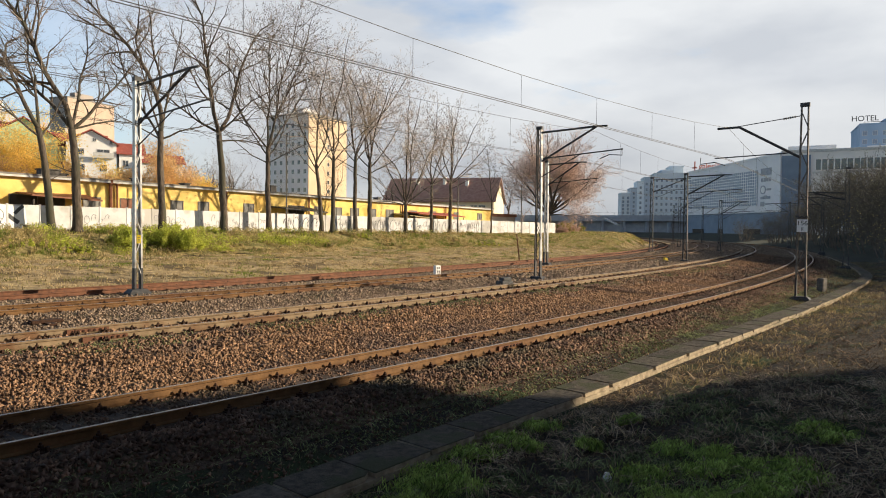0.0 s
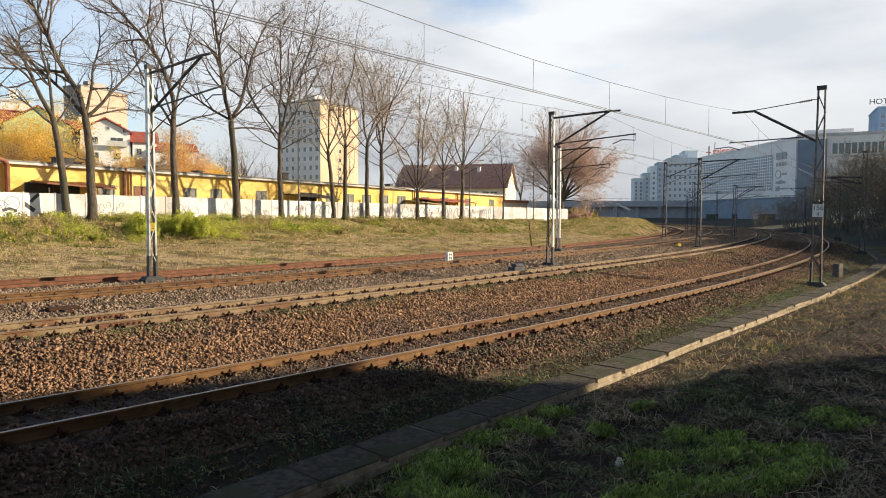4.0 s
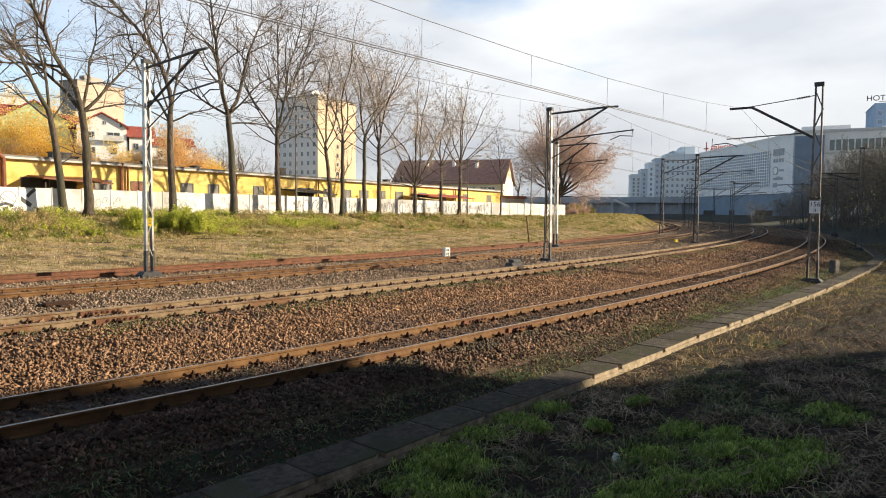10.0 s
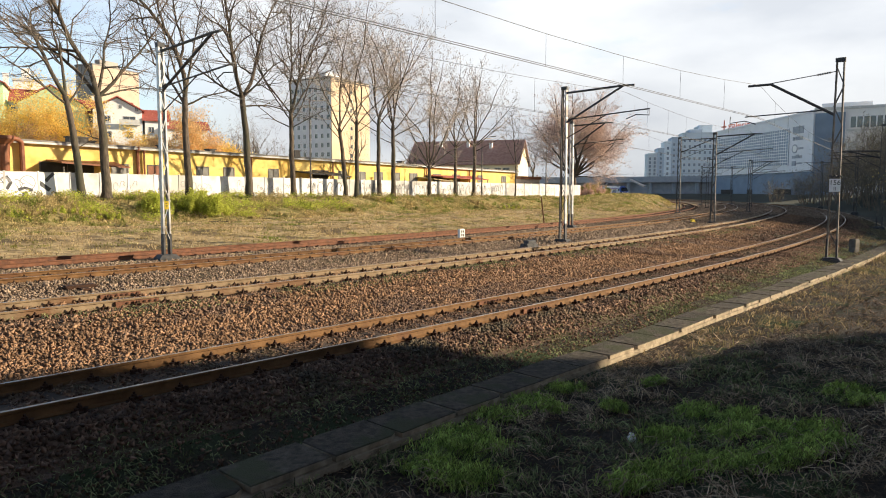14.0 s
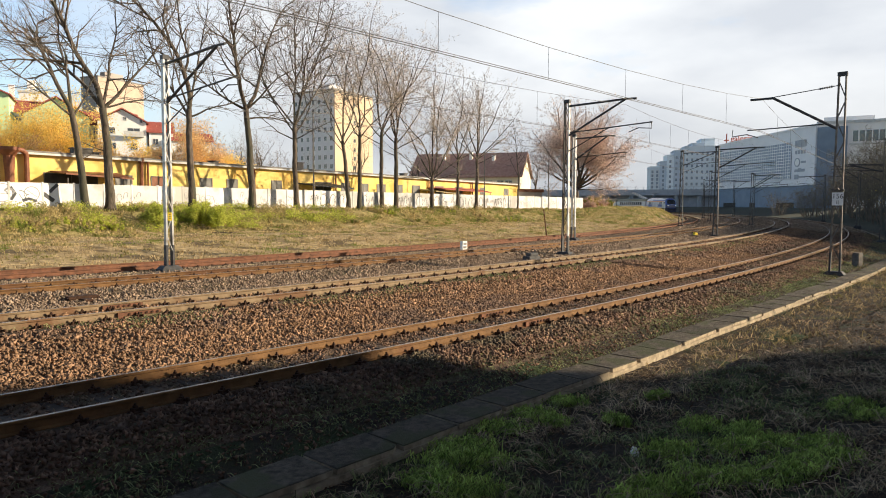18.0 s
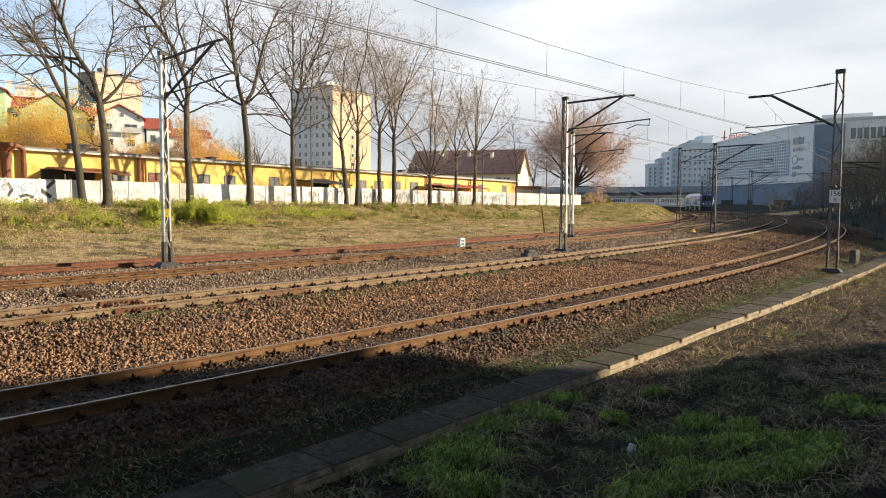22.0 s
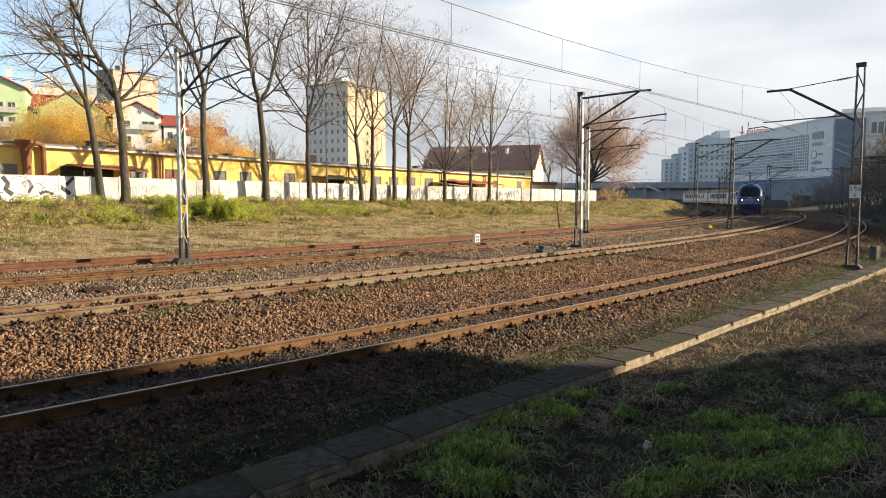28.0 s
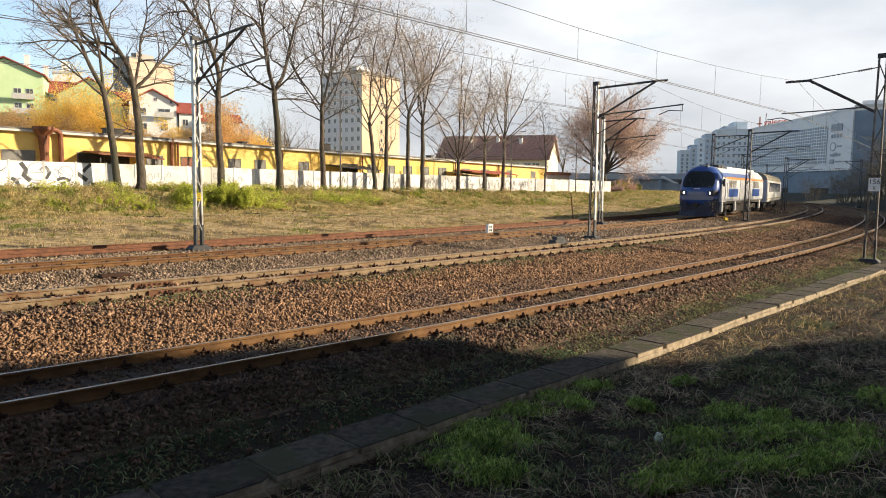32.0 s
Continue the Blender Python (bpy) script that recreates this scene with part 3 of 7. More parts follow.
def build_ground():
    rs = [1, 40, 90, 130, 160, 180] + [190 + 2 * i for i in range(26)] + [242 + i for i in range(8)]
    rs += [249.6 + 0.2 * i for i in range(13)]
    x = 252.4
    while x < 273:
        x += 0.3
        rs.append(round(x, 2))
    rs += [273.2 + 0.2 * i for i in range(23)] + [278 + 0.5 * i for i in range(13)] + [286, 289, 293, 300, 320, 360, 420, 520, 700, 1000, 1600, 2600, 4000]
    fs = [-180, -150, -120, -100, -85, -75, -66, -60, -56] + [-53 + 0.25 * i for i in range(104)] + [-27 + 0.5 * i for i in range(90)]
    fs += [-45.5 + 0.06 * i for i in range(84)]
    fs += [20, 25, 30, 36, 44, 52, 60, 75, 90, 120, 150]
    fs = sorted(set(round(f, 3) for f in fs))
    vs, faces, mi = [], [], []
    k = len(fs)
    for r in rs:
        for ph in fs:
            p = ring(r, ph)
            vs.append((p.x, p.y, ground_z(p.x, p.y)))
    for j in range(len(rs) - 1):
        rm = (rs[j] + rs[j + 1]) / 2
        for i in range(k):
            i2 = (i + 1) % k
            a = j * k
            faces.append((a + i, a + k + i, a + k + i2, a + i2))
            if rm > 320 or rm < 150:
                mi.append(4)
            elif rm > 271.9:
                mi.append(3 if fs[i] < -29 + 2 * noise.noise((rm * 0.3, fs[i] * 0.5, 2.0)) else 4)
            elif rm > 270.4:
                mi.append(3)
            elif rm > 253.2:
                mi.append(0)
            elif rm > 246.5:
                mi.append(1)
            else:
                c = ring(rm, fs[i]).to_2d() - FENCE_P
                mound = -27 < fs[i] < -8 and 233 < rm
                mi.append(2 if mound or c.dot(FENCE_N) < 8.5 + noise.noise((c.x * 0.2, c.y * 0.2, 7)) * 2 else 1)
    me = bpy.data.meshes.new("ground")
    me.from_pydata(vs, [], faces)
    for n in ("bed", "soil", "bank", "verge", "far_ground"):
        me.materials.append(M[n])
    me.polygons.foreach_set("material_index", mi)
    me.polygons.foreach_set("use_smooth", [True] * len(mi))
    return tagged(new("ground", me), "ballast, dry soil and grass bank along the railway", "ground", kind="structure")


build_ground()


# ---- tracks ----
RAIL = [(-0.062, 0.0), (0.062, 0.0), (0.062, 0.012), (0.012, 0.03), (0.009, 0.11), (0.034, 0.122), (0.036, 0.15), (0.028, 0.159),
        (-0.028, 0.159), (-0.036, 0.15), (-0.034, 0.122), (-0.009, 0.11), (-0.012, 0.03), (-0.062, 0.012)]


def rail_mesh(r, z, lo, hi, step):
    n = int((hi - lo) / step) + 1
    rings = []
    for i in range(n):
        ph = lo + (hi - lo) * i / (n - 1)
        rings.append([ring(r + a, ph, z - 0.159 + b) for a, b in RAIL])
    g = Geo().sweep(rings)
    k = len(RAIL)
    top = {7}
    g.m = [1 if (i % k) in top and i < (n - 1) * k else 0 for i in range(len(g.f))]
    return g


def clip_geo():
    g = Geo()
    g.box((-0.05, -0.08, -0.012), (0.10, 0.08, 0.010))
    g.box((-0.06, -0.045, 0.010), (0.035, 0.045, 0.040))
    g.tube((0.0, 0, 0.0), (0.0, 0, 0.105), 0.017, n=6)
    g.tube((0.0, 0, 0.040), (0.0, 0, 0.075), 0.034, n=6)
    g.tube((0.07, 0.05, 0.0), (0.07, 0.05, 0.06), 0.028, n=6)
    g.tube((0.07, -0.05, 0.0), (0.07, -0.05, 0.06), 0.028, n=6)
    return g


def sleeper_geo():
    g = Geo()
    prof = [(-0.13, -0.12), (0.13, -0.12), (0.125, 0.0), (0.105, 0.015), (-0.105, 0.015), (-0.125, 0.0)]
    return g.sweep([[(x, y, z) for y, z in prof] for x in (-1.28, -1.26, 1.26, 1.28)])


clip_me = clip_geo().mesh("clip", M["clip"])
sleeper_me = sleeper_geo().mesh("sleeper", M["sleeper"])


def build_track(key, material, label, near_lo, near_hi):
    r, z, cant = TRACKS[key]
    tr = thing("railway_track", label, "railway track", group="parallel railway tracks")
    mats = [M[material], M["rail_head"]] if key != "d" else [M[material], M[material]]
    rng = random.Random(ord(key))
    for s in (1, -1):
        part("rail", rail_mesh(r + s * 0.7535, z + s * cant / 2, -53, 84 if key == "c" else 38, 0.25), mats, tr)
    step = math.degrees(0.6 / r)
    ph, far_s, far_c = -53.0, Geo(), Geo()
    while ph < 0:
        base = ring(r, ph, z - 0.175)
        turn = Matrix.Translation(base) @ Matrix.Rotation(radians(ph) + rng.uniform(-0.01, 0.01), 4, "Z") @ Matrix.Rotation(-cant / 1.5, 4, "Y")
        near = near_lo < ph < near_hi
        if near:
            part("sleeper", sleeper_me, None, tr, m=turn)
        elif ph < -15:
            far_s.add([turn @ v.co for v in sleeper_me.vertices], [tuple(p.vertices) for p in sleeper_me.polygons])
        for s in (1, -1):
            for side in (1, -1):
                m = turn @ Matrix.Translation((s * 0.7535 + side * 0.105, rng.uniform(-0.02, 0.02), 0.018)) @ Matrix.Rotation(0 if side > 0 else math.pi, 4, "Z") @ Matrix.Scale(0.6 if key == "d" else 1.0, 4)
                if near:
                    part("clip", clip_me, None, tr, m=m)
                elif -49 < ph < -12 and not (side < 0 and s < 0 and key != "a"):
                    far_c.add([m @ Vector(v) for v in ((-0.06, -0.07, -0.01), (0.09, -0.07, -0.01), (0.09, 0.07, -0.01), (-0.06, 0.07, -0.01), (0.02, 0, 0.10))],
                              [(0, 1, 4), (1, 2, 4), (2, 3, 4), (3, 0, 4)])
        ph += step
    if far_s.v:
        tagged(part("sleeper_row", far_s, M["sleeper"], tr), kind="stuff")
    if far_c.v:
        tagged(part("clip_row", far_c, M["clip"], tr), kind="stuff")
    return tr


track_a = build_track("a", "rail", "curved railway track with rusty rails on brown ballast", -45.6, -36.0)
track_b = build_track("b", "rail_b", "curved railway track with worn rusty rails on ballast", -44.0, -36.5)
build_track("c", "rail", "curved railway track with orange rusty rails on ballast", -43.0, -38.0)
build_track("d", "rail_dark", "disused railway track with dark red rusty rails", -42.0, -39.0)


def joint(track, r, ph, z, parent, side=1):
    g = Geo()
    a = radians(ph)
    g.beam(ring(r + side * 0.028, ph - 0.09, z - 0.085), ring(r + side * 0.028, ph + 0.09, z - 0.085), 0.024, 0.07)
    g.beam(ring(r + side * 0.04, ph - 0.10, z - 0.10), ring(r + side * 0.04, ph - 0.075, z - 0.10), 0.05, 0.11)
    part("fish_plate", g, M["rail_dark"], parent)
    for d in (-0.05, -0.025, 0.0, 0.025, 0.05, 0.075):
        part("bolt", Geo().tube(ring(r + side * 0.04, ph + d, z - 0.085), ring(r + side * 0.062, ph + d, z - 0.085), 0.024, n=6), M["clip"], parent)


joint("a", 268.07 + 0.7535, -41.40, 0.022, track_a)
joint("a", 268.07 - 0.7535, -41.33, -0.022, track_a)
joint("b", 262.77 + 0.7535, -42.78, 0.342, track_b)
joint("b", 262.77 - 0.7535, -42.73, 0.298, track_b)

# ---- concrete cable trough with lids ----
TROUGH_PH, TROUGH_OFF = [-60, -43.3, -42.3, -41.7, -40.8, -39, -34, -33, -30.8, -27, -20], [0.6, 0.2, 0.0, -0.02, -0.14, 0, 0.95, 1.05, 0.5, -0.2, 0]


def trough_r(ph):
    return 271.45 + float(np.interp(ph, TROUGH_PH, TROUGH_OFF))


trough = thing("cable_trough", "worn concrete cable trough with cracked lids beside the track", "cable trough")
g = Geo()
rings = []
for i in range(130):
    ph = -50 + 36 * i / 129
    rings.append([ring(trough_r(ph) + r, ph, z) for r, z in ((-0.33, -0.62), (0.33, -0.62), (0.33, -0.37), (-0.33, -0.37))])
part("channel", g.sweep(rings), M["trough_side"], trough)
lid_rng = random.Random(7)
lids = []
for v in range(5):
    g = Geo()
    w, ln, th = 0.63, 0.96, 0.075
    a = [(-w / 2, -ln / 2), (w / 2, -ln / 2), (w / 2, ln / 2), (-w / 2, ln / 2)]
    a = [(x + lid_rng.uniform(-0.015, 0.015), y + lid_rng.uniform(-0.012, 0.012)) for x, y in a]
    if v in (1, 3):
        a = a[:2] + [(w / 2, ln / 2 - 0.13), (w / 2 - 0.07, ln / 2 - 0.02)] + a[3:]
    if v in (2, 3):
        a = [(-w / 2 + 0.05, -ln / 2), *a[1:-1], (-w / 2, ln / 2), (-w / 2, -ln / 2 + 0.06)]
    g.sweep([[(x, y, 0) for x, y in a], [(x, y, th - 0.012) for x, y in a], [(x * 0.965, y * 0.975, th) for x, y in a]])
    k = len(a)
    g.m = [1 if i < k else 0 for i in range(len(g.f))]  # edges paler than the top: sun from the side, put into the colour
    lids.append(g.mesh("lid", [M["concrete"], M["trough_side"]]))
ph = -49.5
while ph < -15:
    tilt = lid_rng.uniform(-0.025, 0.025)
    p = ring(trough_r(ph) + lid_rng.uniform(-0.02, 0.02), ph, -0.372 + lid_rng.uniform(0, 0.012))
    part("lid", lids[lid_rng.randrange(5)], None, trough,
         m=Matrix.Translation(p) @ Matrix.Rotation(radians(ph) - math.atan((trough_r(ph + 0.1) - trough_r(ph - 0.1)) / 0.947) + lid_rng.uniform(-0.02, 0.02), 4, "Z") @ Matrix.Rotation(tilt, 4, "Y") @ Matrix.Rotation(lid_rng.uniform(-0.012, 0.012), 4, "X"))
    ph += math.degrees(1.0 / 271.4)


# ---- overhead line masts ----
def lattice(parent, h, w, d, material, lean=0.0, foot=0.9, bays=9, dark_foot=True):
    """Two channel legs joined by flat diagonal bars, tapering a little."""
    for s in (-1, 1):
        p, q = Vector((s * w / 2, 0, 0)), Vector((s * w / 2 * 0.72, 0, h))
        c, k = 0.055, 0.012
        prof = [(0, -d / 2), (-c, -d / 2), (-c, -d / 2 + k), (-k, -d / 2 + k), (-k, d / 2 - k), (-c, d / 2 - k), (-c, d / 2), (0, d / 2)]
        part("leg", Geo().sweep([[(b.x + s * x, y, b.z) for x, y in prof] for b in (p, q)]), M[material], parent)
        if dark_foot:
            f = Geo().beam(p + Vector((-s * 0.027, 0, 0.02)), p.lerp(q, foot / h) + Vector((-s * 0.027, 0, 0)), d + 0.02, 0.07)
            part("leg_coating", f, M["steel_dark"], parent, "black tar coating on the foot")
    step = h * 0.9 / bays
    z, s = foot * 0.6, 1
    while z + step < h - 0.2:
        k1, k2 = 1 - 0.28 * z / h, 1 - 0.28 * (z + step) / h
        for y in (-d / 2, d / 2):
            g = Geo().beam((s * w / 2 * k1, y, z), (-s * w / 2 * k2, y, z + step), 0.008, 0.028)
            part("brace", g, M[material], parent)
        z += step
        s = -s
    part("cap_plate", Geo().box((-w * 0.42, -d / 2 - 0.01, h - 0.16), (w * 0.42, d / 2 + 0.01, h)), M["steel_dark"], parent)
    g = Geo().sweep([[(x * k, y * k, z) for x, y in ((-0.38, -0.28), (0.38, -0.28), (0.38, 0.28), (-0.38, 0.28))] for k, z in ((1, -0.45), (1, 0.02), (0.7, 0.14))])
    part("footing", g, M["steel_dark"], parent, "dark concrete footing")


def insulator(parent, p, q):
    p, q = Vector(p), Vector(q)
    g = Geo()
    for i in range(6):
        g.tube(p.lerp(q, i / 6), p.lerp(q, (i + 0.6) / 6), 0.055, 0.03, n=8)
    part("insulator", g, M["steel_dark"], parent)


def cantilever(parent, s, reach, z_top, z_strut, z_reg, kind):
    """The arm in the plane x-z of its mast, on the side s, that carries the wires over the track."""
    e = lambda x, z: (s * x, 0, z)
    if kind == "tie":
        part("tie_rod", Geo().tube(e(0.15, z_top + 0.28), e(reach - 0.75, z_top + 0.02), 0.018), M["steel_dark"], parent)
        insulator(parent, e(0.35, z_top + 0.26), e(0.85, z_top + 0.20))
        part("strut", Geo().tube(e(0.12, z_strut), e(reach - 0.9, z_top), 0.055, n=8).tube(e(reach - 0.9, z_top), e(reach, z_top), 0.05, n=8), M["steel_dark"], parent)
        part("arm_tube", Geo().tube(e(0.6, z_reg + 0.12), e(reach + 0.1, z_reg + 0.05), 0.025), M["steel_dark"], parent)
    else:
        part("boom", Geo().tube(e(0.1, z_top - 0.06), e(reach - 0.5, z_top + 0.02), 0.05, n=8).tube(e(reach - 0.5, z_top + 0.02), e(reach, z_top), 0.045, n=8), M["steel_dark"], parent)
        insulator(parent, e(0.12, z_top - 0.06), e(0.45, z_top - 0.05))
        part("strut", Geo().tube(e(0.12, z_strut), e(reach - 0.55, z_top), 0.05, n=8), M["steel_dark"], parent)
        insulator(parent, e(0.12, z_strut), e(0.4, z_strut + 0.22))
        part("arm_tube", Geo().tube(e(0.2, z_reg - 0.12), e(reach + 0.75, z_reg + 0.1), 0.03), M["steel_dark"], parent)
        insulator(parent, e(0.2, z_reg - 0.12), e(0.5, z_reg - 0.09))
        part("knee", Geo().tube(e(0.12, z_strut - 0.75), e(reach * 0.62, z_reg - 0.02), 0.025), M["steel_dark"], parent)
    part("registration_arm", Geo().path([e(reach + 0.7, z_reg + 0.1), e(reach + 0.72, z_reg - 0.18), e(reach + 0.1, z_reg - 0.12), e(reach - 0.35, z_reg - 0.28)], 0.022), M["steel_dark"], parent)


def mast(r, ph, z, h, w, d, s, reach, material, label, kind="boom", z_top=None, z_strut=None, z_reg=None, turn=0, arm=True, cross=False):
    b = ring(r, ph, z)
    m = thing("overhead_line_mast", label, "line mast", group="overhead line masts", m=Matrix.Translation(b) @ Matrix.Rotation(radians(ph + turn), 4, "Z"))
    lattice(m, h, w, d, material)
    if cross:
        for o in m.children:
            o.matrix_basis = Matrix.Rotation(radians(90), 4, "Z")
    if arm:
        cantilever(m, s, reach, z_top or h - 0.25, z_strut or h - 1.7, z_reg or h - 1.45, kind)
    return m


L_W = "slim white-painted lattice mast with dark cantilever arm between tracks"
L_G = "weathered steel lattice mast with cantilever arm beside the track"
mast(253.0, -41.59, 0.05, 7.78, 0.30, 0.20, 1, 4.3, "steel", L_W, cross=True)
mast_2 = mast(259.8, -37.88, 0.05, 7.45, 0.36, 0.16, 1, 3.5, "steel", L_W)
dark_legs = [o for o in mast_2.children if o.name.startswith("leg") and "coating" not in o.name][:1] + [o for o in mast_2.children if o.name.startswith("brace")]
for o in dark_legs:  # one leg and the bars are dark brown, the other leg pale
    o.data.materials[0] = M["steel_brown"]
mast(271.0, -37.42, -0.33, 8.15, 0.42, 0.15, -1, 3.45, "steel_brown", L_G, kind="tie", z_top=7.35, z_strut=5.9, z_reg=6.0)
mast(252.7, -27.2, 0.05, 8.5, 0.42, 0.26, 1, 4.2, "steel_mid", L_G)
mast(260.36, -32.5, 0.05, 6.95, 0.36, 0.24, 1, 3.3, "steel_mid", L_W)
mast(259.5, -25.44, 0.05, 6.2, 0.36, 0.24, 1, 3.0, "steel_mid", L_G)
mast(271.17, -30.9, -0.33, 8.0, 0.42, 0.26, -1, 2.9, "steel_brown", L_G, z_top=6.0, z_strut=5.4, z_reg=5.6)
mast(253.8, -21.39, 0.05, 7.4, 0.42, 0.26, 1, 3.0, "steel_mid", L_G)
mast(253.8, -35.08, 0.05, 7.2, 0.30, 0.2, 1, 2.9, "steel", L_W)
for r, ph in ((260.0, -19.5), (260.0, -13.0), (253.8, -14.5), (270.7, -24.5), (270.7, -18.0), (260.0, -6.0)):
    mast(r, ph, 0.0, 7.3, 0.36, 0.24, 1 if r < 265 else -1, 2.8, "steel_mid", L_G)

# number plate of mast 3: a pressed sheet with painted figures
def text_mesh(body, size, depth, name):
    cu = bpy.data.curves.new(name, "FONT")
    cu.body, cu.size, cu.extrude, cu.align_x, cu.align_y = body, size, depth, "CENTER", "CENTER"
    ob = bpy.data.objects.new(name, cu)
    scene.collection.objects.link(ob)
    dg = bpy.context.evaluated_depsgraph_get()
    me = bpy.data.meshes.new_from_object(ob.evaluated_get(dg))
    bpy.data.objects.remove(ob)
    return me


def facing(p, toward=(0, 0, 2.5), size=1.0):
    """Upright pose at p whose front (local +z) looks level toward the given point."""
    d = Vector(toward) - Vector(p)
    rz = math.atan2(d.x, -d.y)
    return Matrix.Translation(p) @ Matrix.Rotation(rz, 4, "Z") @ Matrix.Rotation(radians(90), 4, "X")


p = ring(271.0, -37.42, 2.75)
p = p + (Vector((0, 0, 2.6)) - p).normalized() * 0.27
plate = thing("mast_plate", "white enamel mast plate with black figures 156", "sign", m=facing(p))
part("plate", Geo().box((-0.2, -0.26, -0.012), (0.2, 0.26, 0.0)), M["sheet_white"], plate, bevel=0.004)
for body, y, sz in (("156", 0.1, 0.27), ("II", -0.14, 0.2)):
    me = text_mesh(body, sz, 0.003, "figures")
    me.materials.clear()
    me.materials.append(M["paint_black"])
    part("figures", me, None, plate, m=Matrix.Translation((0, y, 0.004)))
g = Geo().path([(-0.22 + 0.055 * i, 0.36 + 0.05 * math.sin(i * 2.1), 0.02 * math.cos(i * 1.7)) for i in range(9)], 0.035, 6)
part("cable_loop", g, M["steel_dark"], plate)
p1 = ring(253.0, -41.59, 2.0)
p1 = p1 + (Vector((0, 0, 1.9)) - p1).normalized() * 0.2 + Vector((0.05, 0, 0))
pl1 = thing("mast_plate", "small yellow plate on the white lattice mast", "sign", m=facing(p1))
part("plate", Geo().box((-0.07, -0.15, -0.008), (0.07, 0.15, 0.0)), M["sheet_yellow"], pl1)
for y in (0.07, 0.0, -0.06):
    part("mark", Geo().box((-0.035, y - 0.012, 0.001), (0.035, y + 0.012, 0.004)), M["paint_black"], pl1)


# ---- wires ----
def overhead(r, phs, z_contact, z_ends, sag, label):
    """Messenger and contact wire from support to support with droppers."""
    w = thing("overhead_wire", label, "overhead wire", group="overhead wires")
    gm, gc = Geo(), Geo()
    all_m, all_c = [], []
    for a, b, za, zb in zip(phs[:-1], phs[1:], z_ends[:-1], z_ends[1:]):
        pa, pb = ring(r, a), ring(r, b)
        n = 8
        ps = [pa.lerp(pb, i / n) for i in range(n + 1)]
        mess = [p + Vector((0, 0, za + (zb - za) * i / n - sag * 4 * (i / n) * (1 - i / n))) for i, p in enumerate(ps)]
        cont = [p + Vector((0, 0, z_contact)) for p in ps]
        all_m += mess[:-1]
        all_c += cont[:-1]
        for i in range(1, n) if b < -30 else (2, 4, 6):
            part("dropper", Geo().tube(mess[i], cont[i], 0.005, n=4), M["wire"], w)
    part("messenger_wire", gm.path(all_m, 0.007, 4), M["wire"], w)
    part("contact_wire", gc.path(all_c, 0.009, 4), M["wire"], w)
    part("contact_wire", Geo().path([c + Vector((0.04, 0.03, 0.04)) for c in all_c], 0.008, 4), M["wire"], w)
    return w


overhead(268.0, [-57.6, -51.0, -44.4, -37.42, -30.9, -24.5, -18, -11], 5.63, [7, 7, 7.0, 7.03, 6.4, 6.8, 6.8, 6.8], 0.58, "messenger and contact wire with droppers over the near track")
overhead(262.8, [-56, -50, -44, -37.88, -32.5, -25.44, -19.5, -13, -6], 5.5, [7] * 9, 0.35, "messenger and contact wire with droppers over the second track")
overhead(256.6, [-55, -48.5, -41.59, -35.08, -27.2, -21.39, -14.5], 5.6, [7.3] * 7, 0.8, "messenger and contact wire with droppers over the third track")


# ---- concrete panel fence along the bank ----
fence_thing = thing("concrete_fence", "pale concrete panel fence with painted graffiti above the bank", "fence")
frng = random.Random(3)
rot_f = math.atan2(FENCE_U.y, FENCE_U.x)
panel = Geo()
panel.sweep([[(x, y, z) for x, z in ((-1.0, 0), (1.0, 0), (1.0, 2.02), (-1.0, 2.02))] for y in (-0.05, 0.05)])
for k in range(3):
    panel.box((-0.99, -0.056, 0.02 + k * 0.67), (0.99, -0.05, 0.66 + k * 0.67))
panel_me = panel.mesh("panel", M["fence"])
post_me = Geo().box((-0.07, -0.09, -0.3), (0.07, 0.07, 2.08)).mesh("post", M["fence"], bevel=0.012)
q = -14.0
panels = []
while q < 73.5:
    z = fence_z(q) - 0.05
    m = Matrix.Translation(fence(q + 1.05, 0, z)) @ Matrix.Rotation(rot_f, 4, "Z") @ Matrix.Rotation(frng.uniform(-0.004, 0.004), 4, "Y")
    part("panel", panel_me, None, fence_thing, m=m)
    panels.append((q + 1.05, z))
    part("post", post_me, None, fence_thing, m=Matrix.Translation(fence(q, 0, z)) @ Matrix.Rotation(rot_f, 4, "Z"))
    q += 2.1


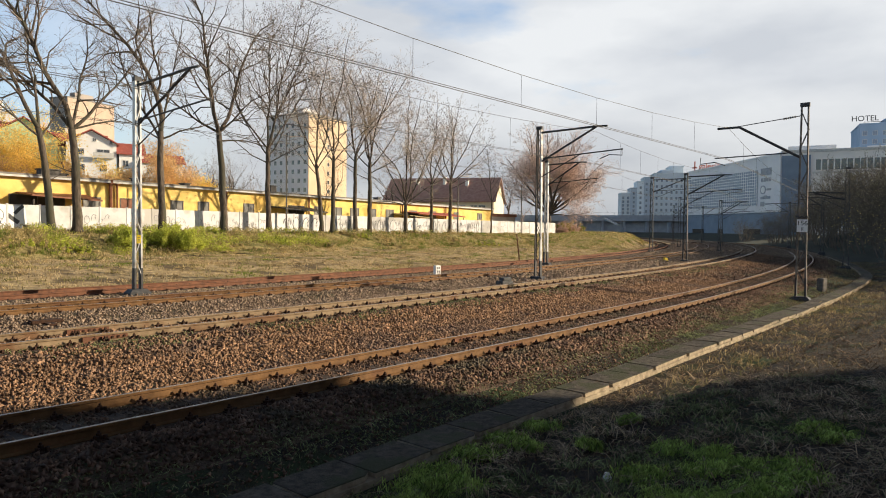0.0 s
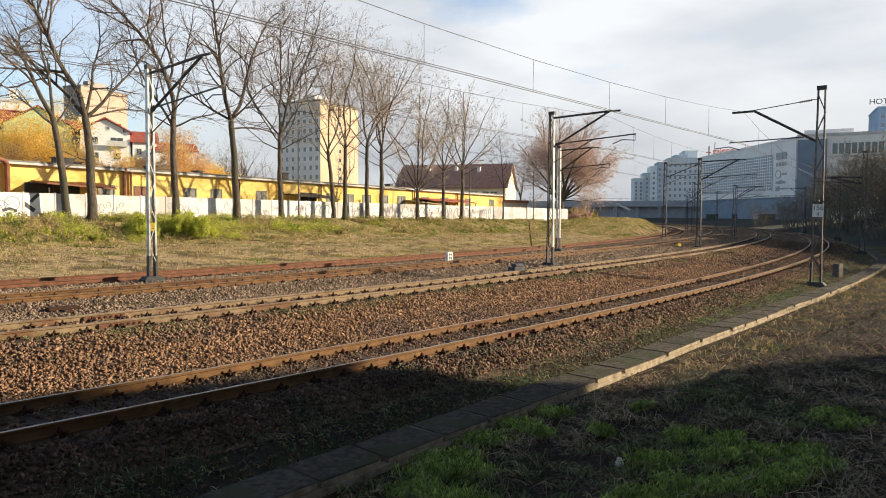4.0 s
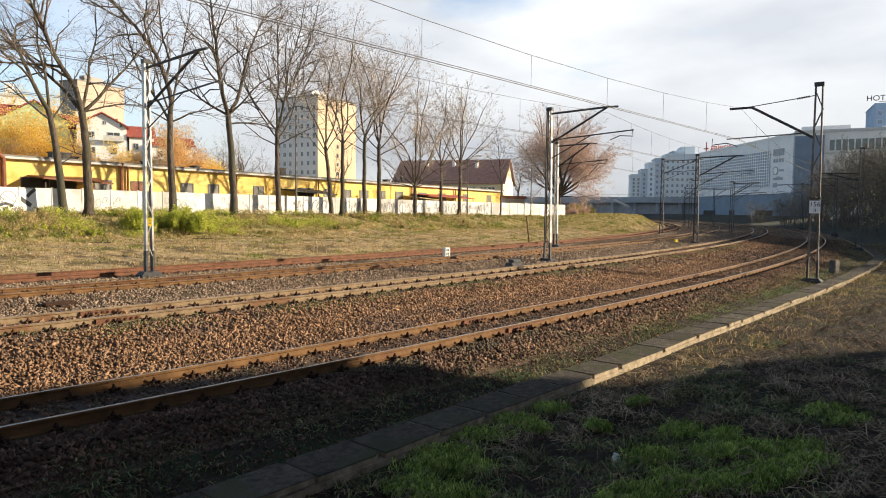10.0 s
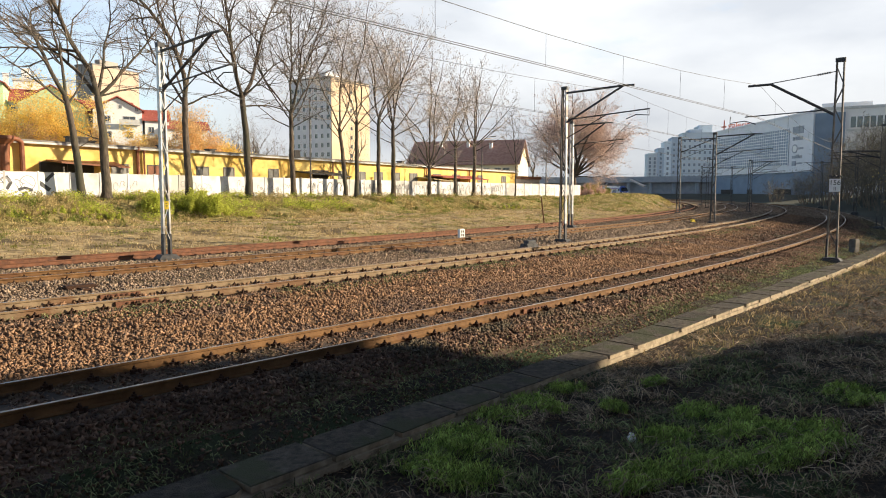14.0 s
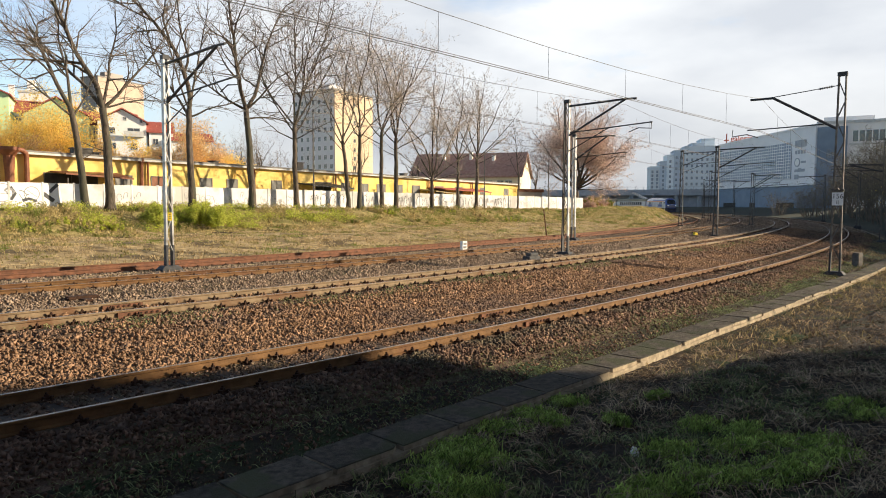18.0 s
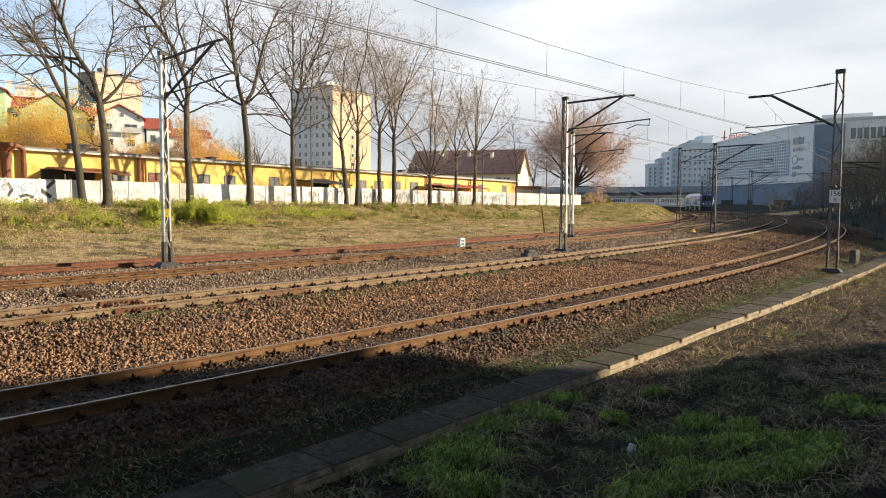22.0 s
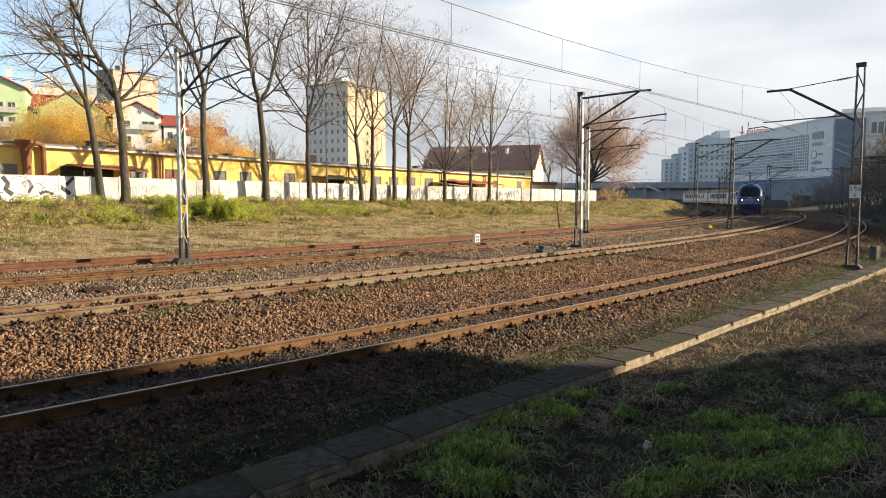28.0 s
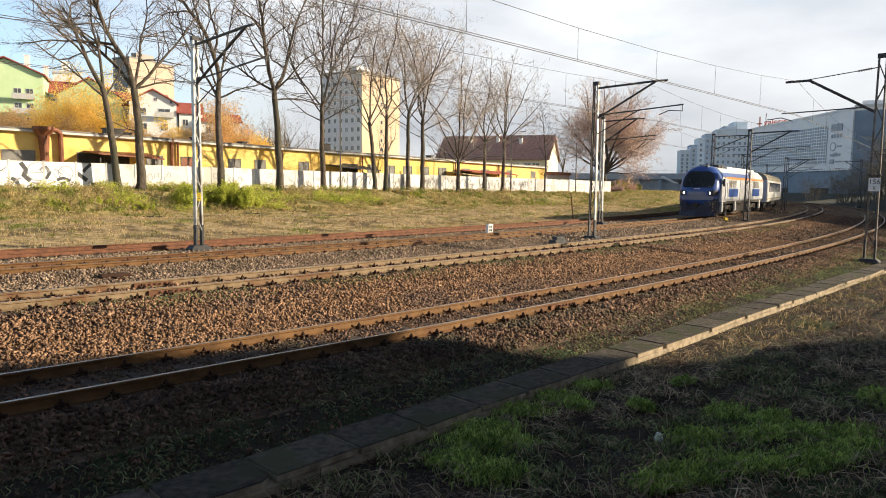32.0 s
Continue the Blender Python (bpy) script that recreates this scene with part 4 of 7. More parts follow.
def graffiti(q, z, w, h, kind, seed):
    """Sprayed outlines: thin paint ribbons a few millimetres proud of the panels."""
    rg = random.Random(seed)
    base = Matrix.Translation(fence(q, -0.066, z)) @ Matrix.Rotation(rot_f, 4, "Z")
    th = thing("graffiti", {"piece": "white graffiti piece with bold black outlines on concrete fence", "tag": "thin black graffiti outline letters on concrete fence",
                            "small": "faint small graffiti tags on concrete fence"}[kind], "graffiti", group="fence graffiti", m=base)

    def ribbon(pts, wd, mt, y=0.0):
        rings = []
        for i, (a, b) in enumerate(pts):
            (a0, b0), (a1, b1) = pts[max(i - 1, 0)], pts[min(i + 1, len(pts) - 1)]
            t = Vector((a1 - a0, b1 - b0)).normalized()
            o = Vector((-t.y, t.x)) * wd / 2
            rings.append([(a + o.x, y, b + o.y), (a - o.x, y, b - o.y), (a - o.x, y - 0.004, b - o.y), (a + o.x, y - 0.004, b + o.y)])
        part("stroke", Geo().sweep(rings), M[mt], th)

    if kind == "piece":
        gg = Geo().sweep([[(x, yy, zz) for x, zz in ((0, 0.05), (w, 0.05), (w - 0.2, h * 0.95), (w * 0.5, h), (0.05, h * 0.97))] for yy in (0.0, -0.003)])
        part("fill", gg, M["paint_white"], th)
        strokes = [(0.25, [(0.7, 0.8), (1.0, 0.65), (1.2, 0.05)]), (0.28, [(1.3, 1.85), (1.62, 1.35), (1.45, 1.0), (1.85, 0.6)]), (0.2, [(2.8, 1.65), (3.08, 1.2), (2.8, 0.75)]),
                   (0.2, [(3.5, 0.7), (3.9, 0.85), (4.4, 0.68)]), (0.35, [(3.9, 0.58), (3.9, 0.05)]), (0.28, [(4.8, 1.25), (5.1, 1.0), (5.5, 0.7)]), (0.22, [(5.8, 1.88), (5.5, 1.6), (5.25, 1.32)]),
                   (0.25, [(5.9, 0.55), (5.9, 0.06)]), (0.04, [(1.8, 1.2), (2.8, 1.2)]), (0.04, [(3.8, 1.45), (4.45, 0.95)])]
        for wd, pts in strokes:
            fine = [Vector(p).lerp(Vector(q_), k / 4) for p, q_ in zip(pts[:-1], pts[1:]) for k in range(4)] + [Vector(pts[-1])]
            ribbon([(p.x + w - 6.1, p.y) for p in fine], wd, "paint_black" if wd > 0.05 else "paint_grey", -0.004)
        for cx_, cz_, rr in ((2.3, 1.25, 0.62), (4.1, 1.2, 0.48)):
            ribbon([(cx_ + w - 6.1 + rr * math.cos(k * 0.35), cz_ + rr * math.sin(k * 0.35)) for k in range(19)], 0.05, "paint_grey", -0.004)
        for k in range(9):  # grey fill between the letters
            x, zz = 0.4 + 0.92 * k + rg.uniform(-0.2, 0.2), rg.uniform(0.35, 1.5)
            ribbon([(x + 0.16 * j, zz + 0.16 * math.sin(1.1 * j + k)) for j in range(5)], rg.uniform(0.05, 0.16), "paint_grey", -0.0075)
            ribbon([(x + 0.1 * j, zz - 0.25 + 0.22 * math.cos(0.9 * j + k)) for j in range(6)], 0.035, "paint_black", -0.0115)
        for cx_, wd in ((0.5, 0.3), (1.5, 0.22), (2.6, 0.28)):
            ribbon([(cx_ + 0.35 * math.sin(k * 0.6), 0.3 + 0.22 * k) for k in range(7)], wd, "paint_black", -0.004)
        return th
    n = {"piece": 6, "tag": 4, "small": 6}[kind]
    cell = w / n
    for i in range(n):
        x0 = i * cell
        k = rg.randrange(4)
        wd = {"piece": 0.07, "tag": 0.05, "small": 0.035}[kind]
        hh, z0 = (h * 0.8, h * 0.1) if kind != "small" else (h * rg.uniform(0.2, 0.45), h * rg.uniform(0.2, 0.6))
        cw = cell * 0.86
        ringed = [(0.5 + 0.45 * math.cos(t * 0.63), 0.5 + 0.48 * math.sin(t * 0.63)) for t in range(11)]
        swoosh = [(0.0, 0.2), (0.15, 0.6), (0.4, 0.9), (0.7, 0.95), (0.95, 0.75), (0.75, 0.55), (0.9, 0.2)]
        bolt = [(0.05, 0.95), (0.5, 0.85), (0.3, 0.5), (0.85, 0.55), (0.6, 0.25), (0.95, 0.05)]
        wave = [(0.0, 0.5), (0.12, 0.85), (0.3, 0.6), (0.35, 0.2), (0.55, 0.1), (0.62, 0.5), (0.7, 0.9), (0.9, 0.8), (1.0, 0.3)]
        shapes = [ringed, swoosh, bolt, wave]
        pts = []
        sh = shapes[k]
        for (a, b), (c, d) in zip(sh[:-1], sh[1:]):
            for s in range(3):
                pts.append((a + (c - a) * s / 3, b + (d - b) * s / 3))
        pts = [(x0 + px * cw + rg.uniform(-0.02, 0.02), z0 + pz * hh + rg.uniform(-0.02, 0.02)) for px, pz in pts]
        ribbon(pts, wd, "paint_black" if kind != "small" else "paint_grey", -0.004)
        if kind == "tag":
            ribbon([(x + 0.12, y + 0.09) for x, y in pts], wd * 0.7, "paint_grey", -0.003)
    return th


graffiti(-13.8, fence_z(-10) + 0.0, 9.5, 1.95, "piece", 5)
for q, w, sd in ((18.2, 4.6, 11), (24.4, 4.2, 12), (30.0, 3.0, 13), (33.6, 6.0, 14), (40.2, 3.0, 16), (43.5, 4.5, 15), (49.0, 3.0, 17)):
    graffiti(q, fence_z(q) + 0.1, w, 1.75, "tag", sd)
for q, w, sd in ((9.0, 2.6, 21), (12.4, 1.8, 22), (14.0, 2.6, 23), (39.0, 2.5, 24), (47.5, 3.0, 25), (54.0, 5.0, 26), (62.0, 4.0, 27), (-1.5, 3.0, 28), (5.0, 3.0, 29)):
    graffiti(q, fence_z(q) + 0.1, w, 1.7, "small", sd)


# ---- trees ----
def grow(rng, base, height, trunk_r, fork, spread, lean=(0, 0), depth=6, leaders=3, twigs=3, limbs=()):
    """Segments (p, q, r0, r1, level) of a bare tree."""
    segs, limb = [], [0]

    def shoot(p, d, length, r, level):
        n = 4 if level < 2 else 3 if level < 5 else 2 if level < depth else 1
        cur, dd, rr = Vector(p), Vector(d), r
        r_end = r * (0.62 if level < 2 else 0.55)
        pts = []
        for i in range(n):
            dd = (dd + Vector((rng.gauss(0, 1), rng.gauss(0, 1), rng.gauss(0, 0.7))) * (0.15 + 0.035 * level) + Vector((0, 0, 0.02 + 0.025 * level))).normalized()
            nx = cur + dd * length / n
            r2 = rr + (r_end - rr) / (n - i)
            segs.append((cur.copy(), nx.copy(), rr, r2, level, limb[0]))
            cur, rr = nx, r2
            pts.append((cur.copy(), dd.copy(), rr))
        if level >= depth or rr < 0.003:
            return
        k = 2 + (rng.random() < 0.35)
        for j in range(k):
            ax = Vector((rng.gauss(0, 1), rng.gauss(0, 1), rng.gauss(0, 0.5))).normalized()
            side = (ax - dd * ax.dot(dd)).normalized()
            a = rng.uniform(0.25, 0.75) if j else rng.uniform(0.08, 0.3)
            shoot(cur, dd * math.cos(a) + side * math.sin(a), length * rng.uniform(0.62, 0.86), rr * (0.92 if j == 0 else rng.uniform(0.5, 0.75)), level + 1)
        for j in range(twigs if level >= 1 else 1):
            pp, pd, pr = pts[rng.randrange(max(1, len(pts) - 1))]
            ax = Vector((rng.gauss(0, 1), rng.gauss(0, 1), rng.gauss(0, 0.5))).normalized()
            side = (ax - pd * ax.dot(pd)).normalized()
            shoot(pp, pd * 0.6 + side * 0.75, length * rng.uniform(0.35, 0.6), pr * 0.4, max(level + 2, depth - 2))

    cur, d = Vector(base), Vector((lean[0], lean[1], 1)).normalized()
    n, rr = 10, trunk_r * 1.35
    for i in range(n):
        d = (d + Vector((rng.gauss(0, 1), rng.gauss(0, 1), 0)) * 0.035).normalized()
        nx = cur + d * (fork / n)
        r2 = trunk_r * (1.0 - 0.3 * (i + 1) / n) * rng.uniform(0.94, 1.08)
        segs.append((cur.copy(), nx.copy(), rr, r2, 0))
        cur, rr = nx, r2
    rest = height - fork
    for j in range(leaders):
        limb[0] += 1
        a = 2 * math.pi * (j + rng.uniform(-0.2, 0.2)) / leaders
        tilt = spread * rng.uniform(0.6, 1.15) * (0.35 if j == 0 else 1)
        dirn = Vector((math.cos(a) * math.sin(tilt), math.sin(a) * math.sin(tilt), math.cos(tilt)))
        shoot(cur, (dirn + d * 0.3).normalized(), rest * (0.36 if j == 0 else rng.uniform(0.27, 0.35)), rr * (0.8 if j == 0 else rng.uniform(0.5, 0.68)), 1)
    for zf, ax, ln in limbs:
        limb[0] += 1
        p = segs[int(zf * 10)][0]
        shoot(p, Vector((math.cos(ax) * 0.85, math.sin(ax) * 0.85, 0.45)).normalized(), ln, trunk_r * 0.36, 2)
    return segs


def tubes(segs, fine=0.010, flat=0.016):
    """One mesh of tapering tubes; thin ones have three sides."""
    vs, fs = [], []
    for p, q, r0, r1, *_ in segs:
        n = 8 if r0 > 0.12 else 5 if r0 > 0.03 else 3
        d = q - p
        if d.length < 1e-5:
            continue
        d.normalize()
        a = d.orthogonal().normalized()
        b = d.cross(a)
        k = len(vs)
        if r0 < flat:  # the finest twigs are flat blades
            a = (a * math.cos(k) + b * math.sin(k)) * max(r0, fine)
            vs += [tuple(p - a), tuple(p + a), tuple(q + d * 0.06)]
            fs.append((k, k + 1, k + 2))
            continue
        for c, rr in ((p, r0), (q, r1)):
            for i in range(n):
                t = 2 * math.pi * i / n
                w = c + (a * math.cos(t) + b * math.sin(t)) * rr
                vs.append((w.x, w.y, w.z))
        for i in range(n):
            fs.append((k + i, k + (i + 1) % n, k + n + (i + 1) % n, k + n + i))
    return vs, fs


def raw_part(name, vs, fs, material, parent, label="", smooth=False):
    me = bpy.data.meshes.new(name)
    me.from_pydata(vs, [], fs)
    me.materials.append(material)
    if smooth:
        me.polygons.foreach_set("use_smooth", [True] * len(fs))
    ob = new(name, me)
    ob.parent = parent
    if label:
        ob["label"] = label
    return ob


def leaf_cards(rng, points, size, count, spread):
    """Small bent leaves scattered round the given points."""
    vs, fs = [], []
    for p in points:
        for _ in range(count):
            c = Vector(p) + Vector((rng.gauss(0, 1), rng.gauss(0, 1), rng.gauss(0, 1))) * spread
            a = Vector((rng.gauss(0, 1), rng.gauss(0, 1), rng.gauss(0, 1))).normalized() * size * rng.uniform(0.6, 1.4)
            b = a.orthogonal().normalized() * a.length * 0.6
            n = a.cross(b).normalized() * a.length * 0.25
            k = len(vs)
            vs += [tuple(c - a), tuple(c + b + n), tuple(c + a), tuple(c - b + n)]
            fs += [(k, k + 1, k + 2), (k, k + 2, k + 3)]
    return vs, fs


def bare_tree(seed, q, d, height, trunk_r, fork, spread, lean=(0, 0), leaders=3, twigs=3, depth=6, limbs=(), label="", leaves=None):
    rng = random.Random(seed)
    b = fence(q, d)
    b.z = ground_z(b.x, b.y) - 0.1
    t = thing("tree", label or "tall bare deciduous tree with dark bark on the bank", "tree", group="trees along the fence", m=Matrix.Translation(b))
    segs = grow(rng, (0, 0, 0), height, trunk_r, fork, spread, lean, depth, leaders, twigs, limbs)
    vs, fs = tubes([s for s in segs if s[4] == 0])
    raw_part("trunk", vs, fs, M["bark"], t, smooth=True)
    for k in range(1, 1 + max(s[5] for s in segs if s[4])):
        vs, fs = tubes([s for s in segs if 0 < s[4] <= 2 and s[5] == k])
        raw_part("limb", vs, fs, M["bark"], t, smooth=True)
    vs, fs = tubes([s for s in segs if s[4] > 2])
    tagged(raw_part("crown", vs, fs, M["twig"], t), kind="stuff")
    if leaves:
        ends = [s[1] for s in segs if s[4] >= depth - 1 and s[1].z < height * leaves[3]]
        vs, fs = leaf_cards(rng, ends[:: leaves[2]], leaves[1], 2, 0.25)
        tagged(raw_part("leaves", vs, fs, M[leaves[0]], t), kind="stuff")
    return t


PI = math.pi
# children per metre, length against the parent's, angle from it and upward pull, by level
BOUGH = {1: (2.1, 0.54, (0.5, 1.15), 0.020), 2: (2.9, 0.52, (0.45, 1.05), 0.045), 3: (3.4, 0.52, (0.4, 0.95), 0.05), 4: (3.6, 0.58, (0.3, 0.8), 0.07)}


def bough(rng, segs, p, d, length, r, level, last, limb, pull=None, bare=0.18, thick=1.0):
    """A wandering tapering axis with side shoots all along it, level by level."""
    n = 1 if level >= 5 else max(2, min(16, int(length / (0.75, 0.75, 0.5, 0.35, 0.3)[level])))
    cur, dd, tip = Vector(p), Vector(d).normalized(), max(0.006, r * 0.16)
    k_den, k_len, k_ang, k_up = BOUGH.get(level, (0, 0, (0, 0), 0.08))
    k_up = k_up if pull is None else pull
    for i in range(n):
        t = (i + 1) / n
        dd = (dd + Vector((rng.gauss(0, 1), rng.gauss(0, 1), rng.gauss(0, 0.8))) * (0.105 if level == 1 else 0.17) + Vector((0, 0, k_up))).normalized()
        nx, r2 = cur + dd * (length / n), r + (tip - r) * (i + 1) / n
        segs.append((cur.copy(), nx.copy(), r + (tip - r) * i / n, r2, level, limb))
        cur = nx
        if level >= last or t < bare:
            continue
        want = k_den * length / n * (0.7 + 0.6 * t)
        for _ in range(int(want) + (rng.random() < want % 1)):
            ax = Vector((rng.gauss(0, 1), rng.gauss(0, 1), rng.gauss(0, 0.6)))
            side = (ax - dd * ax.dot(dd)).normalized()
            an = rng.uniform(*k_ang)
            ln = length * k_len * (1.08 - 0.72 * t) * rng.uniform(0.55, 1.2)
            if ln > 0.16:
                bough(rng, segs, cur, dd * math.cos(an) + side * math.sin(an), ln, min(r2 * 0.66, 0.014 * thick * ln + 0.005), level + 1, last, limb)


def crown_tree(seed, q, d, trunk_r, fork, lean, leaders, label, last=5, leaves=None, bend=0.0, group="trees along the fence", twig="twig", stout=2):
    """A bare tree: a trunk to the fork, then leaders (start, tilt along the fence, tilt in depth, length, girth, pull)."""
    rng = random.Random(seed)
    b = fence(q, d)
    b.z = ground_z(b.x, b.y) - 0.1
    right = Vector((b.y, -b.x, 0)).normalized()
    deep = Vector((-right.y, right.x, 0))
    t = thing("tree", label, "tree", group=group, m=Matrix.Translation(b))
    n, spine = 12, []
    for i in range(n + 1):
        f = i / n
        spine.append(right * (lean * f + bend * math.sin(f * PI) + rng.gauss(0, 0.02) * (0 < i)) + deep * rng.gauss(0, 0.02) + Vector((0, 0, fork * f)))
    rings = []
    for i, c in enumerate(spine):
        f = i / n
        r = trunk_r * (1 - 0.30 * f + 0.45 * math.exp(-f * 22)) * (1 + 0.04 * math.sin(f * 31 + seed))
        rings.append([c + (right * math.cos(k * PI / 5) + deep * math.sin(k * PI / 5)) * r * (1 + 0.06 * math.sin(3 * k + i)) for k in range(10)])
    part("trunk", Geo().sweep(rings), M["bark"], t, smooth=True)
    fine = []
    for k, (at, tilt, dep, length, girth, pull) in enumerate(leaders):
        lim = []
        p = spine[min(n, int(round(at * n)))]
        dr = right * math.sin(tilt) + deep * dep + Vector((0, 0, math.cos(tilt)))
        bough(rng, lim, p, dr, length, trunk_r * 0.72 * girth, 1, last, k, pull)
        vs, fs = tubes([s for s in lim if s[4] <= stout])
        raw_part("limb", vs, fs, M["bark"], t, smooth=True)
        fine += [s for s in lim if s[4] > stout]
    vs, fs = tubes(fine, max(0.010, 0.00017 * b.length), 0.023)
    tagged(raw_part("crown", vs, fs, M[twig], t), kind="stuff")
    if leaves:
        ends = [s[1] for s in fine if s[4] >= last - 1 and leaves[3] < s[1].z < leaves[4]]
        vs, fs = leaf_cards(rng, ends[:: leaves[2]], leaves[1], 2, 0.25)
        tagged(raw_part("leaves", vs, fs, M[leaves[0]], t), kind="stuff")
    return t


def fan(n, spread, top, low=0.62, girth=0.62, at=1.0):
    """Leaders fanned out evenly like a vase, the outer ones shorter and thinner."""
    out = []
    for k in range(n):
        f = 2 * k / (n - 1) - 1
        out.append((at if abs(f) < 0.7 else at * 0.95, spread * f, 0.32 * math.sin(2.4 * k + 1), top * (1 - (1 - low) * f * f), girth * (1 - 0.35 * abs(f)), 0.03 + 0.02 * abs(f)))
    return out


L_T = "tall bare deciduous tree with dark bark on the bank"
L_S = "slender bare deciduous tree with fine upswept twigs"
TREES = [  # seed, place along the fence, girth, fork height, lean, bend, leaders
    (1, -3.4, 0.30, 7.3, -0.75, 0.12, L_T, [(1.0, -0.50, 0.1, 11.5, 0.8, -0.03), (1.0, -0.1, 0.25, 9.0, 0.6, 0.02), (0.9, -1.0, -0.2, 6.5, 0.45, 0.0), (0.95, 0.55, 0.3, 5.0, 0.4, 0.05), (0.5, 1.0, 0.1, 2.2, 0.2, 0.1)]),
    (2, -1.7, 0.37, 7.5, -0.25, 0.10, L_T, [(1.0, -0.10, 0.0, 13.5, 0.85, 0.01), (1.0, -0.62, 0.2, 11.5, 0.6, -0.01), (1.0, 0.72, -0.15, 8.5, 0.55, 0.07), (0.97, 1.35, 0.1, 6.0, 0.34, -0.01), (1.0, 0.22, 0.45, 10.5, 0.5, 0.03), (0.55, -1.2, 0.1, 3.0, 0.2, 0.06)]),
    (3, 4.9, 0.33, 8.0, -0.15, -0.08, L_T, [(1.0, 0.06, 0.0, 14.5, 0.95, 0.01), (0.95, -0.55, 0.15, 10.5, 0.5, 0.08), (1.0, 0.4, 0.35, 10.0, 0.5, 0.03), (0.95, 1.15, -0.1, 7.0, 0.38, 0.03), (0.9, -1.25, 0.1, 5.0, 0.32, 0.02), (1.0, -0.3, -0.4, 9.0, 0.4, 0.04)]),
    (4, 10.5, 0.36, 8.7, -0.4, 0.08, L_T, [(1.0, -0.10, 0.0, 14.0, 0.8, 0.02), (1.0, 0.34, 0.1, 13.0, 0.75, 0.02), (0.98, -1.0, 0.1, 8.0, 0.5, 0.03), (0.98, 0.95, -0.1, 7.0, 0.42, 0.03), (0.92, 1.4, 0.15, 7.0, 0.34, -0.02), (1.0, -0.3, -0.4, 9.0, 0.4, 0.04)]),
    (5, 15.3, 0.29, 7.8, -0.1, -0.06, L_T, fan(7, 0.85, 14.5) + [(0.85, -1.1, 0.1, 5.5, 0.36, 0.04), (0.8, 1.15, -0.1, 6.0, 0.34, 0.03)]),
    (6, 21.8, 0.25, 7.0, -0.6, 0.1, L_S, fan(5, 0.62, 12.0) + [(0.85, -0.95, 0.0, 5.0, 0.35, 0.06), (0.25, -0.7, 0.2, 1.2, 0.3, 0.1)]),
    (7, 23.2, 0.26, 8.0, 0.1, 0.05, L_S, fan(5, 0.6, 12.2) + [(0.85, 0.95, 0.2, 5.0, 0.3, 0.05)]),
    (8, 26.5, 0.26, 8.2, 0.0, -0.05, L_S, fan(6, 0.7, 12.2) + [(0.8, -1.05, 0.2, 5.0, 0.3, 0.05)]),
    (9, 28.6, 0.29, 7.8, 0.05, 0.04, L_S, fan(6, 0.78, 11.8) + [(0.85, 1.05, 0.3, 6.0, 0.35, 0.04), (0.75, -1.1, 0.1, 4.5, 0.27, 0.05)]),
    (10, 34.6, 0.29, 3.8, 0.0, 0.04, L_S, fan(7, 0.95, 12.6) + [(0.9, 1.25, 0.3, 6.0, 0.3, 0.0), (0.9, -1.25, 0.1, 6.0, 0.3, 0.0)]),
    (11, 39.5, 0.23, 6.6, 0.0, -0.04, L_S, fan(5, 0.7, 9.6) + [(0.75, -1.05, 0.1, 4.0, 0.3, 0.05)]),
    (12, 43.1, 0.27, 6.9, 0.1, 0.05, L_S, fan(8, 0.98, 9.9) + [(0.85, 1.2, -0.2, 5.0, 0.3, 0.03)])]
for sd, q, tr_, fk, ln, bd, lab, ld in TREES:
    crown_tree(sd, q, -1.6, tr_ * 0.9, fk, ln, ld, lab, bend=bd, twig="twig_pale" if sd > 5 else "twig", stout=1 if sd > 5 else 2)
crown_tree(31, 53.5, -1.0, 0.12, 4.5, 0.1, [(1.0, 0.0, 0.0, 8.0, 0.9, 0.03), (1.0, 0.5, 0.1, 5.0, 0.5, 0.06), (1.0, -0.5, -0.1, 5.0, 0.5, 0.06)], L_S)
dome = [(1.0 if abs(f) < 1.2 else 0.9, f, 0.55 * math.sin(2.1 * k + 0.6), 15.2 - 3.4 * f * f, 0.8 - 0.28 * abs(f), 0.05 - 0.035 * abs(f))
        for k, f in enumerate((0.0, -0.25, 0.28, -0.5, 0.52, -0.78, 0.75, -1.05, 1.0, -1.3, 1.22, 1.45, 0.12, -0.4, 0.62, 0.9))]
crown_tree(13, 83.5, 6.0, 0.5, 3.4, -0.2, dome, "broad spreading tree with withered pinkish-brown leaves", last=5, leaves=("leaf_pink", 0.08, 2, 0.4, 14.0), twig="twig_pink", stout=1)


